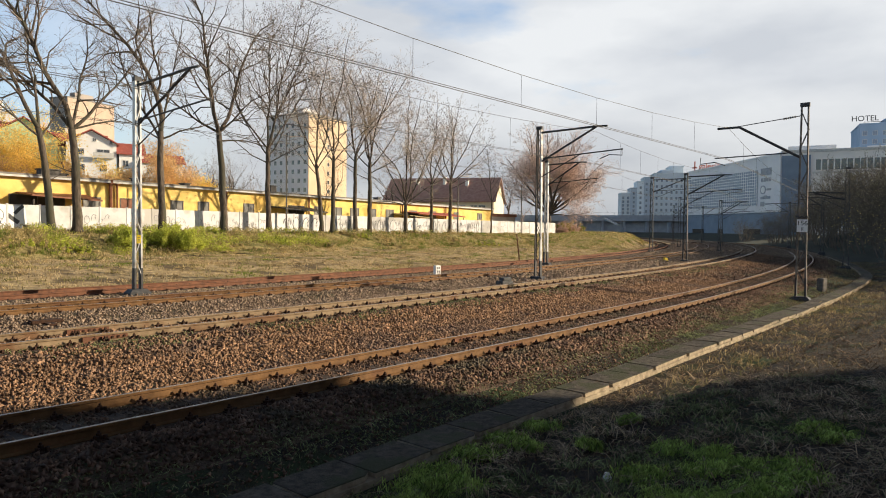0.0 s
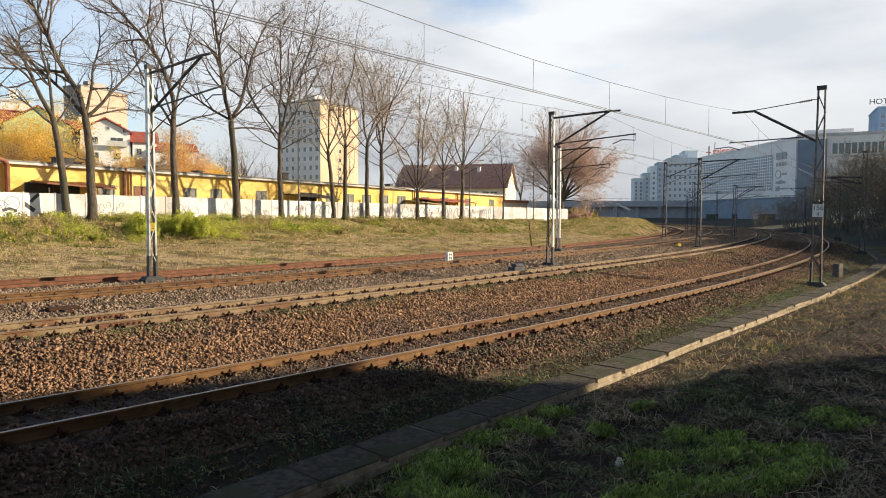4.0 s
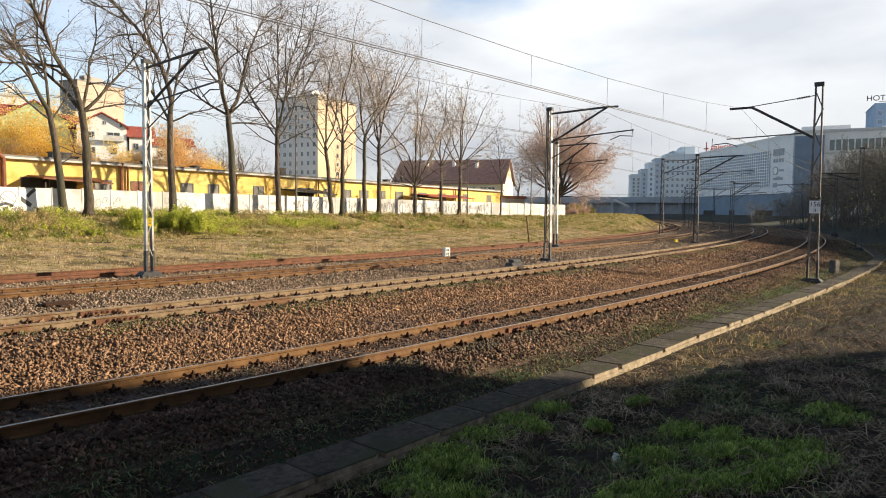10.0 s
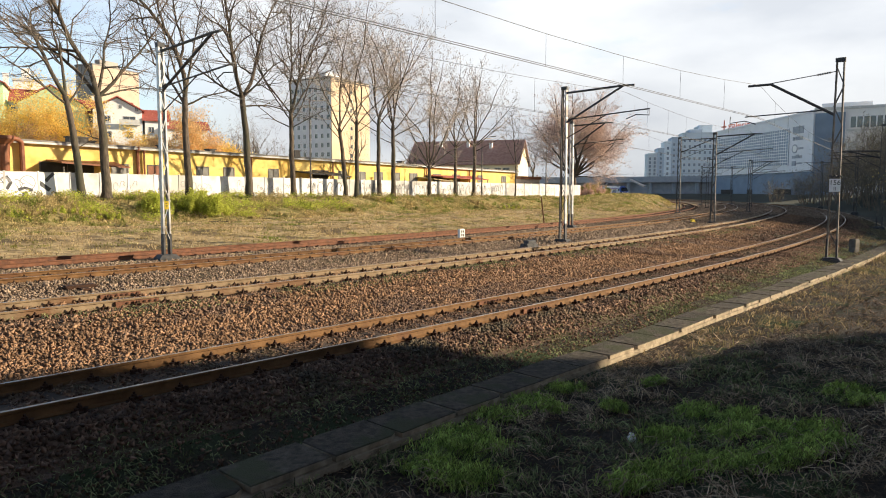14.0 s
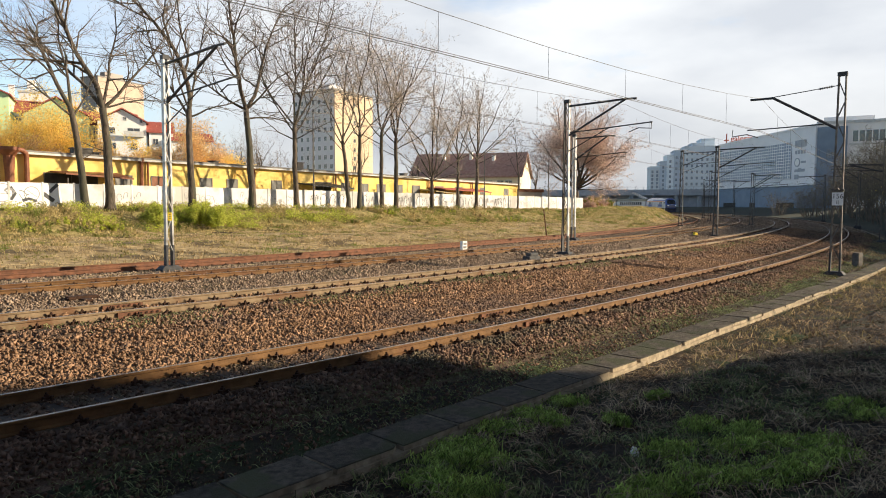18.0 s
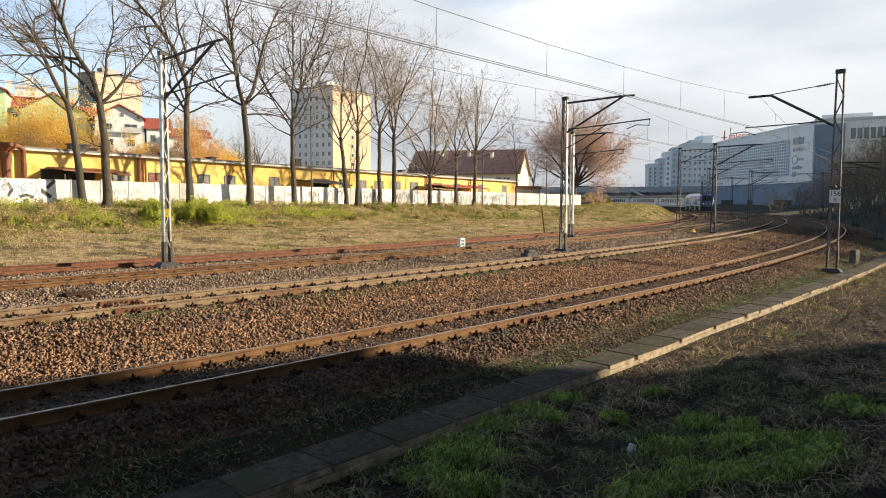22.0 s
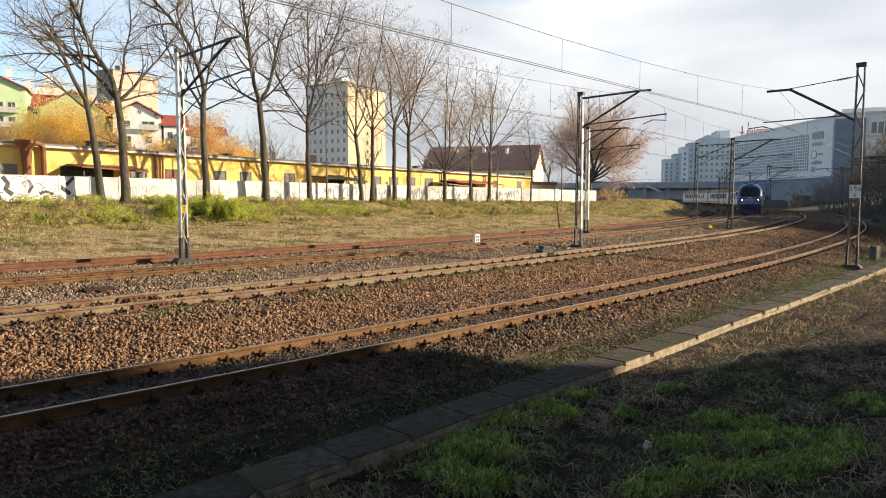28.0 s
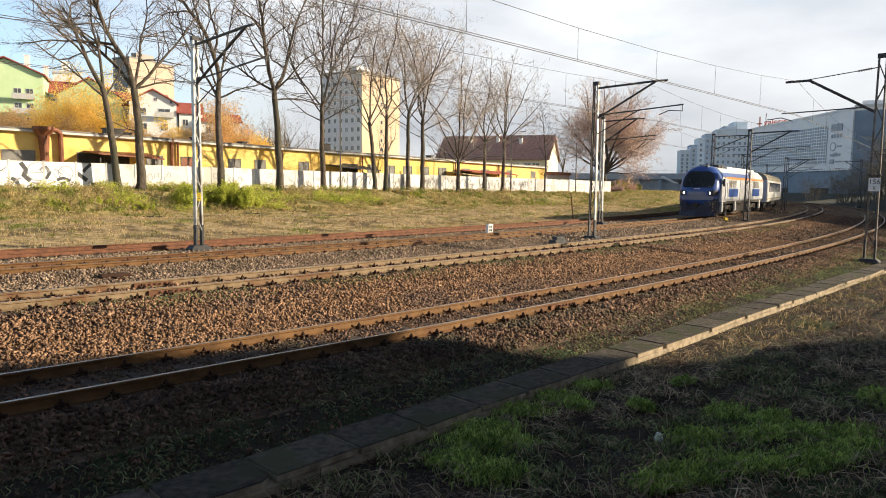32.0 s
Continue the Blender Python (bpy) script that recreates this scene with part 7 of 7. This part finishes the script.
part("bracket", Geo().box((-0.5, -0.1, -0.02), (0.5, 0.1, 0.05)), M["clip"], mg)
def small(name, label, category, p, geo, material, rz=0, bevel=0.0, parts=()):
    p = Vector(p)
    t = thing(name, label, category, m=Matrix.Translation(p) @ Matrix.Rotation(rz, 4, "Z"))
    part("body", geo, M[material], t, bevel=bevel)
    for n, g2, m2 in parts:
        part(n, g2, M[m2], t)
    return t


km = ring(253.9, -37.98, 0.0)
st = thing("distance_stone", "small white and blue distance stone with dark figures beside the track", "distance stone", m=Matrix.Translation(km) @ Matrix.Rotation(radians(44), 4, "Z"))
part("stone", Geo().sweep([[(x, y, z) for x, y in ((-0.17 * k, -0.1), (0.17 * k, -0.1), (0.17 * k, 0.1), (-0.17 * k, 0.1))] for k, z in ((1, -0.1), (1, 0.42), (0.92, 0.5))]), M["sheet_white"], st)
for i, z in enumerate((0.36, 0.18)):
    part("figure_bar", Geo().box((-0.11, -0.106, z - 0.06), (-0.02, -0.1, z + 0.06)).box((0.02, -0.106, z - 0.06), (0.11, -0.1, z + 0.06)), M["paint_black"], st)
small("relay_box", "low black track box beside the rails", "track box", ring(260.3, -38.72, 0.02), Geo().box((-0.35, -0.22, 0), (0.35, 0.22, 0.2)).box((-0.22, -0.16, 0.2), (0.3, 0.16, 0.34)), "paint_black", 0.7, 0.03)
small("marker", "bright yellow marker board lying by the track", "marker", ring(258.95, -32.55, 0.05), Geo().sweep([[(x, y, z) for x, z in ((-0.24, 0), (0.24, 0), (0.13, 0.26), (-0.1, 0.32))] for y in (-0.09, 0.09)]), "sheet_yellow", 0.5)
small("marker_post", "short dark concrete post beside the cable trough", "post", ring(271.1, -36.2, -0.4), Geo().box((-0.18, -0.16, 0), (0.18, 0.16, 0.66)), "steel_brown", 0.5, 0.03)
p = ring(250.0, -34.3)
small("leaning_pole", "thin leaning rusty pole on the bank", "pole", (p.x, p.y, 0.0), Geo().tube((0, 0, -0.1), (-0.25, 0.1, 2.1), 0.05, 0.04, n=7), "brown")
for q, d, h in ((18.0, -0.8, 9.6), (46.0, -0.8, 7.3), (62.0, -0.8, 7.3)):
    b = fence(q, d)
    z = ground_z(b.x, b.y)
    sl = thing("street_lamp", "slim grey street lamp beside the concrete fence", "street lamp", group="street lamps", m=Matrix.Translation((b.x, b.y, z)))
    part("pole", Geo().tube((0, 0, 0), (0, 0, h), 0.09, 0.05, n=8), M["steel_brown"], sl)
    part("arm", Geo().path([(0, 0, h - 0.1), (0.6, 0.3, h + 0.35), (1.3, 0.7, h + 0.45)], 0.035), M["steel_brown"], sl)
    part("lamp_head", Geo().box((1.1, 0.55, h + 0.40), (1.8, 0.85, h + 0.54)), M["steel"], sl, bevel=0.03)
wall_base = [(2.02, 7.71, 0.06, 0.07), (2.35, 7.5, 0.03, 0.045), (3.35, 12.6, 0.06, 0.1), (-0.2, 7.0, 0.05, 0.05), (6.6, 11.2, 0.05, 0.2)]
for i, (x, y, h, w) in enumerate(wall_base):
    rg = random.Random(i)
    z = ground_z(x, y)
    g = Geo().sweep([[(math.cos(a) * w * k * rg.uniform(0.7, 1.2), math.sin(a) * w * 0.7 * k * rg.uniform(0.7, 1.2), zz) for a in [j * PI / 3 for j in range(6)]] for k, zz in ((0.9, -0.02), (1, h * 0.5), (0.5, h * 1.4))])
    small("pale_stone", "pale stone lying in the grass", "stone", (x, y, z), g, "sheet_white" if i in (0, 3) else "concrete", rg.uniform(0, 3))


for i, (q, d) in enumerate(((0.4, -11.5), (-6.0, -11.0), (5.0, -10.5))):
    b = fence(q, d)
    rg = random.Random(60 + i)
    br_ = thing("fallen_branch", "dead grey fallen branch lying at the foot of the bank", "branch", m=Matrix.Translation((b.x, b.y, ground_z(b.x, b.y))))
    pts = [Vector((k * 0.22, rg.uniform(-0.1, 0.1), 0.04 + rg.uniform(0, 0.08))) for k in range(7)]
    part("stick", Geo().path(pts, 0.025, 5), M["bark"], br_)
    for k in (2, 3, 5):
        part("twig", Geo().path([pts[k], pts[k] + Vector((rg.uniform(-0.2, 0.3), rg.uniform(-0.3, 0.3), 0.15)), pts[k] + Vector((rg.uniform(-0.3, 0.5), rg.uniform(-0.5, 0.5), 0.2))], 0.012, 4), M["bark"], br_)


# ---- ballast stones: loose rubble, uncountable ----
def scatter_stones(name, label, material, bands, seed):
    rng = np.random.default_rng(seed)
    base = np.array([(1, 0.1, -0.25), (-0.5, 0.85, -0.3), (-0.45, -0.9, -0.25), (0.05, 0.05, 0.9)], float) * 1.6
    tris = np.array([(0, 1, 3), (1, 2, 3), (2, 0, 3), (2, 1, 0)])
    allv = []
    prof_r = np.array([p[0] for p in PROFILE])
    prof_z = np.array([p[1] for p in PROFILE])
    for r0, r1, p0, p1, count, size in bands:
        r = rng.uniform(r0, r1, count)
        ph = np.radians(rng.uniform(p0, p1, count))
        c = np.stack([CX + r * np.cos(ph), CY + r * np.sin(ph), np.interp(r, prof_r, prof_z)], 1)
        s = size * rng.uniform(0.55, 1.35, (count, 1)) * rng.uniform(0.55, 1.1, (count, 3)) * np.array([1.05, 1.0, 0.62])
        v = base[None] * (1 + rng.uniform(-0.3, 0.25, (count, 4, 3))) + rng.uniform(-0.25, 0.25, (count, 4, 3))
        v = v * s[:, None, :]
        q = rng.normal(size=(count, 4))
        q /= np.linalg.norm(q, axis=1)[:, None]
        w, x, y, z = q.T
        R = np.stack([1 - 2 * (y * y + z * z), 2 * (x * y - z * w), 2 * (x * z + y * w), 2 * (x * y + z * w), 1 - 2 * (x * x + z * z), 2 * (y * z - x * w),
                      2 * (x * z - y * w), 2 * (y * z + x * w), 1 - 2 * (x * x + y * y)], 1).reshape(-1, 3, 3)
        v = np.einsum("nij,nkj->nki", R, v)
        c[:, 2] += rng.uniform(-0.3, 0.75, count) * size
        allv.append((v + c[:, None, :]).reshape(-1, 3))
    v = np.concatenate(allv)
    n = len(v) // 4
    f = (tris[None] + 4 * np.arange(n)[:, None, None]).reshape(-1, 3)
    me = bpy.data.meshes.new(name)
    me.vertices.add(len(v))
    me.vertices.foreach_set("co", v.ravel())
    me.loops.add(f.size)
    me.loops.foreach_set("vertex_index", f.ravel())
    me.polygons.add(len(f))
    me.polygons.foreach_set("loop_start", np.arange(0, f.size, 3))
    me.materials.append(M[material])
    me.update(calc_edges=True)
    me.validate()
    return tagged(new(name, me), label, "ballast", kind="stuff")


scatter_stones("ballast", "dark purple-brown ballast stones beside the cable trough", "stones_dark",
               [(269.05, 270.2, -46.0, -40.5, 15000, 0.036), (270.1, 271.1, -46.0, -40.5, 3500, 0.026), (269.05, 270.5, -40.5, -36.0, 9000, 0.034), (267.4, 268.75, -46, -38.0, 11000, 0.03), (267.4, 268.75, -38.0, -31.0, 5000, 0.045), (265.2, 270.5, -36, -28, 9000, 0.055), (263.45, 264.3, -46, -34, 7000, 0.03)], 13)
scatter_stones("ballast", "loose brown crushed ballast stones round the near tracks", "stones",
               [
                (265.2, 267.25, -46, -40.5, 24000, 0.033), (265.2, 267.25, -40.5, -36, 12000, 0.034), 
                (264.0, 265.6, -46.0, -38.0, 19000, 0.038), (263.5, 265.6, -38, -28, 7000, 0.05), (262.0, 263.5, -46, -34, 7000, 0.038)], 11)
scatter_stones("ballast", "loose pale grey-brown ballast stones between the far tracks", "stones_grey",
               [(257.9, 261.9, -45, -38.5, 26000, 0.036), (257.9, 261.9, -38.5, -28, 12000, 0.055), (252.6, 262.4, -28, -16, 14000, 0.08), (262.4, 270.4, -28, -14, 14000, 0.08), (252.4, 257.9, -36, -28, 8000, 0.055), (252.4, 257.9, -44, -36, 12000, 0.04)], 12)


# ---- grass ----
def scatter_grass(name, label, material, spots, seed, curl=0.6, wide=0.004):
    rng = np.random.default_rng(seed)
    vs, fs = [], []
    k = 0
    for x, y, h, lean_k in spots:
        z = ground_z(x, y) - 0.01
        a = rng.uniform(0, 2 * np.pi)
        dx, dy = math.cos(a), math.sin(a)
        w = wide + 0.012 * h
        l = h * rng.uniform(0.6, 1.3)
        ln = l * rng.uniform(0.1, curl) * lean_k
        vs += [(x - dy * w, y + dx * w, z), (x + dy * w, y - dx * w, z), (x + dx * ln * 0.4 + dy * w * 0.7, y + dy * ln * 0.4 - dx * w * 0.7, z + l * 0.6),
               (x + dx * ln * 0.4 - dy * w * 0.7, y + dy * ln * 0.4 + dx * w * 0.7, z + l * 0.6), (x + dx * ln, y + dy * ln, z + l * (1 - 0.3 * min(1, lean_k)))]
        fs += [(k, k + 1, k + 2, k + 3), (k + 3, k + 2, k + 4)]
        k += 5
    me = bpy.data.meshes.new(name)
    me.from_pydata(vs, [], fs)
    me.materials.append(M[material])
    return tagged(new(name, me), label, "grass", kind="stuff")


grs = np.random.default_rng(5)


def clumps(n, centres, sd, h, lean=1.0):
    out = []
    for i in range(n):
        cx_, cy_, s = centres[grs.integers(len(centres))]
        out.append((cx_ + grs.normal(0, s), cy_ + grs.normal(0, s * 0.7), h * grs.uniform(0.5, 1.2), lean))
    return out


green_at = [(2.42, 7.71, 0.14), (3.09, 8.63, 0.12), (3.17, 7.67, 0.17), (3.74, 7.79, 0.17), (4.05, 7.63, 0.15), (2.55, 6.83, 0.2), (2.99, 6.78, 0.2), (3.49, 6.88, 0.18), (2.08, 6.59, 0.16), (3.97, 7.13, 0.12), (1.69, 6.37, 0.12), (0.07, 7.95, 0.16), (0.51, 8.63, 0.17), (1.01, 9.23, 0.15), (1.57, 9.83, 0.12), (0.26, 7.5, 0.15), (-0.06, 7.48, 0.18), (0.06, 6.69, 0.2), (-0.29, 6.97, 0.14), (5.2, 9.0, 0.12), (5.25, 8.59, 0.1), (3.5, 8.31, 0.09), (2.1, 8.9, 0.07), (1.24, 8.92, 0.1), (2.89, 9.84, 0.06)]


def stalks(name, label, category, material, spots, seed, length, width, rise):
    """Curled, matted stalks: ribbons of two lengths that arch over and lie down."""
    rng = np.random.default_rng(seed)
    n = len(spots)
    a = rng.uniform(0, 2 * np.pi, n)
    turn = rng.normal(0, 0.7, n)
    ln = rng.uniform(*length, n)
    w = rng.uniform(*width, n)
    up = rng.uniform(*rise, n)
    x, y = np.array([p[0] for p in spots]), np.array([p[1] for p in spots])
    z0 = np.array([ground_z(p[0], p[1]) for p in spots]) - 0.005 + rng.uniform(0, 0.02, n)
    v = np.zeros((n, 6, 3))
    for j, (lift, wide) in enumerate(((0.0, 1.0), (1.0, 1.0), (0.6, 0.4))):
        aa = a + turn * j
        v[:, 2 * j, 0], v[:, 2 * j, 1], v[:, 2 * j, 2] = x - np.sin(aa) * w * wide, y + np.cos(aa) * w * wide, z0 + ln * up * lift
        v[:, 2 * j + 1, 0], v[:, 2 * j + 1, 1], v[:, 2 * j + 1, 2] = x + np.sin(aa) * w * wide, y - np.cos(aa) * w * wide, z0 + ln * up * lift + w * 0.6
        x, y = x + np.cos(aa) * ln / 2, y + np.sin(aa) * ln / 2
    k = 6 * np.arange(n)[:, None, None]
    f = (np.array([(0, 1, 3, 2), (2, 3, 5, 4)])[None] + k).reshape(-1, 4)
    me = bpy.data.meshes.new(name)
    me.from_pydata(v.reshape(-1, 3).tolist(), [], f.tolist())
    me.materials.append(M[material])
    return tagged(new(name, me), label, category, kind="stuff")


def verge_spots(n, r0, r1, p0, p1, keep, low=4.4):
    out = []
    while len(out) < n:
        p = ring(grs.uniform(r0, r1), grs.uniform(p0, p1))
        if p.y > low and keep(p) > grs.uniform(0, 1):
            out.append((p.x, p.y))
    return out


patch = lambda p, s, k: smooth(-0.25, 0.25, noise.noise((p.x * s, p.y * s, k)))
tuft = lambda p: smooth(0.0, 0.45, noise.noise((p.x * 2.6, p.y * 2.6, 17.0)) + 0.25)
stalks("grass", "matted grey-green grass covering the shaded verge", "grass", "grass_grey", verge_spots(11000, 271.95, 277.5, -45.5, -41, lambda p: tuft(p) * (0.1 + 0.9 * patch(p, 0.6, 9.0)) * (1 - smooth(10.2, 11.5, p.y - 0.12 * p.x))), 1, (0.06, 0.16), (0.0028, 0.0055), (0.25, 0.8))
stalks("straw", "tangled dry grey-brown stalks lying on the verge", "straw", "straw", verge_spots(11000, 271.95, 277.5, -45.5, -41, lambda p: tuft(p) * (0.25 + 0.75 * (1 - patch(p, 0.6, 9.0)))), 2, (0.10, 0.34), (0.0028, 0.0060), (0.05, 0.5))
stalks("straw", "fine dark dead stems matted on the verge soil", "straw", "straw_dark", verge_spots(10000, 271.95, 277.5, -45.5, -41, lambda p: 0.4 + 0.6 * (1 - patch(p, 0.6, 9.0))), 12, (0.06, 0.22), (0.0022, 0.0045), (0.02, 0.3))
stalks("straw", "sunlit bleached straw clumps along the cable trough", "straw", "grass_straw", verge_spots(1700, 271.85, 273.6, -42.2, -36, lambda p: tuft(p) * (1 - smooth(272.6, 275, math.hypot(p.x - CX, p.y - CY)))), 14, (0.07, 0.22), (0.004, 0.008), (0.2, 0.8))
stalks("grass", "matted olive grass further along the verge", "grass", "grass_dry", verge_spots(3000, 271.95, 280, -41, -35, lambda p: tuft(p) * (0.1 + 0.9 * patch(p, 0.4, 9.0))), 6, (0.1, 0.25), (0.005, 0.010), (0.2, 0.8))
stalks("straw", "tangled dry brown stalks further along the verge", "straw", "straw_dark", verge_spots(8000, 271.95, 280, -41, -33, lambda p: tuft(p) * (0.25 + 0.75 * (1 - patch(p, 0.4, 9.0)))), 7, (0.1, 0.35), (0.004, 0.009), (0.05, 0.5))
stalks("grass", "matted grey-green grass on the knoll and behind it", "grass", "grass_grey", verge_spots(6000, 271.95, 283, -49.5, -43, lambda p: (p.y < 4.6) * (0.2 + 0.8 * patch(p, 0.6, 9.0)), -9), 9, (0.08, 0.18), (0.004, 0.008), (0.2, 0.7))
stalks("straw", "tangled dry stalks on the knoll and behind it", "straw", "straw", verge_spots(6000, 271.95, 283, -49.5, -43, lambda p: (p.y < 4.6) * (1.0 - 0.7 * patch(p, 0.6, 9.0)), -9), 10, (0.08, 0.25), (0.003, 0.006), (0.05, 0.5))
stalks("grass", "short vivid green grass patches on the verge", "grass", "grass_green", [(c[0], c[1]) for c in clumps(21000, green_at, 0.5, 0.05)], 3, (0.06, 0.135), (0.0032, 0.0062), (0.5, 1.1))
stalks("grass", "grey-green grass on the gravel beside the cable trough", "grass", "grass_grey", verge_spots(15000, 269.5, 271.2, -45, -36, lambda p: (0.25 + 0.75 * patch(p, 0.7, 2.0)) * smooth(269.5, 270.5, math.hypot(p.x - CX, p.y - CY))), 4, (0.05, 0.12), (0.0028, 0.005), (0.15, 0.6))
stalks("grass", "sparse grey-green grass between the tracks", "grass", "grass_grey", verge_spots(9000, 263.3, 264.6, -45, -33, lambda p: patch(p, 0.5, 12.0)), 8, (0.05, 0.14), (0.004, 0.007), (0.15, 0.6))
stalks("dry_grass", "olive dry grass beside the far cable trough and slope", "grass", "grass_dry", verge_spots(12000, 270.0, 279, -38, -28, lambda p: patch(p, 0.4, 5.0)), 5, (0.08, 0.25), (0.005, 0.01), (0.2, 0.8))
bank, flat = [], []


def tussock(p, n, spread, h, out, lean):
    for _ in range(n):
        out.append((p.x + grs.normal(0, spread), p.y + grs.normal(0, spread), h * grs.uniform(0.4, 1.2), lean))


for i in range(2600):
    q, w = grs.uniform(-16, 60) if i % 4 else grs.uniform(55, 100), grs.uniform(0.1, 9.5)
    p = fence(q, -w)
    if math.hypot(p.x - CX, p.y - CY) > 249 or len(bank) > 75000:
        continue
    tall = noise.noise((p.x * 0.35, p.y * 0.35, 4.0))
    tussock(p, int(grs.integers(12, 60)), grs.uniform(0.1, 0.34), 0.28 + 0.30 * max(0.0, tall), bank, 1.3)
for i in range(900):
    p = ring(grs.uniform(236, 248.6), grs.uniform(-28, -9))
    tussock(p, int(grs.integers(10, 30)), grs.uniform(0.15, 0.4), 0.36, bank, 1.2)
scatter_grass("grass", "rough olive and straw-coloured grass covering the bank", "grass_mixed", bank, 4, 0.9, 0.016)
flat_green = []
while len(flat) < 60000:
    p = ring(grs.uniform(232, 249.8), grs.uniform(-46, -22))
    w = (Vector((p.x, p.y)) - FENCE_P).dot(FENCE_N)
    if w > 7.0:
        green = noise.noise((p.x * 0.22, p.y * 0.22, 21.0)) > 0.08
        tussock(p, int(grs.integers(4, 40)), grs.uniform(0.1, 0.5), 0.15, flat_green if green else flat, 1.5)
weed_rng = random.Random(44)
for label, material, key, thresh in (("leafy yellow-green weeds spread over the bank", "leaf_green", 3.0, 0.12), ("dry brown weeds spread over the bank", "grass_mixed", 13.0, 0.05)):
    wp = []
    while len(wp) < (1700 if key == 3.0 else 2800):
        p = fence(weed_rng.uniform(-15, 18 if key == 3.0 else 45), -weed_rng.uniform(0.3, 8.6))
        if noise.noise((p.x * 0.33, p.y * 0.33, key)) + 0.25 * noise.noise((p.x * 1.3, p.y * 1.3, key)) > thresh and math.hypot(p.x - CX, p.y - CY) < 248.5:
            wp.append((p.x, p.y, ground_z(p.x, p.y) + weed_rng.uniform(0.05, 0.4)))
    vs, fs = leaf_cards(weed_rng, wp, 0.05, 12, 0.13)
    me = bpy.data.meshes.new("weeds")
    me.from_pydata(vs, [], fs)
    me.materials.append(M[material])
    tagged(new("weeds", me), label, "weeds", kind="stuff")
scatter_grass("grass", "short olive grass at the foot of the bank", "grass_mixed", flat_green, 17, 0.9, 0.014)
scatter_grass("dry_grass", "matted straw-coloured grass at the foot of the bank", "grass_straw", flat, 7, 0.9, 0.014)


# ---- straw and leaf litter on the verge ----
lit_rng = random.Random(77)
lit_pts = []
for i in range(20000):
    p = ring(lit_rng.uniform(270.2, 279), lit_rng.uniform(-45, -36))
    if p.y > 4.4:
        lit_pts.append((p.x, p.y, ground_z(p.x, p.y) + 0.015))
vs, fs = leaf_cards(lit_rng, lit_pts, 0.022, 1, 0.008)
me = bpy.data.meshes.new("leaf_litter")
me.from_pydata(vs, [], fs)
me.materials.append(M["litter"])
tagged(new("leaf_litter", me), "small brown fallen leaves scattered on the verge", "leaf litter", kind="stuff")


# ---- shrubs on the slope beside the far curve ----
def slope_shrub(seed, r, ph, h, material, label):
    rng = random.Random(seed)
    b = ring(r, ph)
    b.z = ground_z(b.x, b.y) - 0.1
    t = thing("shrub", label, "shrub", group="shrubs on the slope", m=Matrix.Translation(b))
    segs = []
    for i in range(13):
        a, k = rng.uniform(0, 2 * PI), rng.uniform(0.3, 1.6)
        dr = Vector((math.cos(a) * 0.3, math.sin(a) * 0.3, 1.0))
        bough(rng, segs, (math.cos(a) * k, math.sin(a) * k, 0), dr, h * rng.uniform(0.6, 1.0), 0.05 + 0.004 * h, 1, 3, 0, 0.03)
    vs, fs = tubes(segs, 0.03, 0.05)
    tagged(raw_part("stem_work", vs, fs, M["twig_grey"], t), kind="stuff")
    tips = [s[1] for s in segs if s[4] >= 3]
    vs, fs = leaf_cards(rng, tips[::3], 0.08, 1, 0.25)
    tagged(raw_part("leaves", vs, fs, M[material], t), kind="stuff")


SHRUBS = [(275.5, -24.5, 5.5), (277.5, -23.0, 8.5), (275.5, -21.5, 7.0), (279.5, -20.8, 10.5), (276.0, -19.5, 9.0), (281.0, -18.5, 12.0), (276.5, -17.0, 8.5), (279.5, -15.6, 11.0),
          (276.0, -14.0, 8.0), (280.0, -12.6, 10.0), (276.5, -11.0, 7.0), (281.0, -23.8, 11.5), (284.0, -21.0, 13.0), (283.5, -15.5, 12.5), (278.0, -26.0, 7.0), (282.0, -27.0, 10.0),
          # the last few here stand out of view, added to dapple the tracks
          (279.0, -9.0, 7.0), (284.0, -18.0, 12.0), (278.0, -5.5, 6.0), (275.5, -27.6, 3.5), (276.5, -30.5, 3.0), (283, -33.5, 3.0), (287, -31.0, 8.0), (285, -28.2, 9.0), (288, -35.5, 3.4), (291, -32.2, 8.2), (283, -30.2, 6.4)]
# taller row behind, added to throw more shade on the far tracks
SHRUBS += [(287 + 3 * (k % 3), -27.7 + 2.1 * k, 12 + 1.5 * (k % 2)) for k in range(10)]
for i, (r, ph, h) in enumerate(SHRUBS):
    mt = "leaf_yellow" if i == 0 else "leaf_dark"
    slope_shrub(300 + i, r, ph, h, mt, "straggly shrub with a few yellow leaves on the slope" if i == 0 else "straggly bare brownish shrub on the slope")

motions()
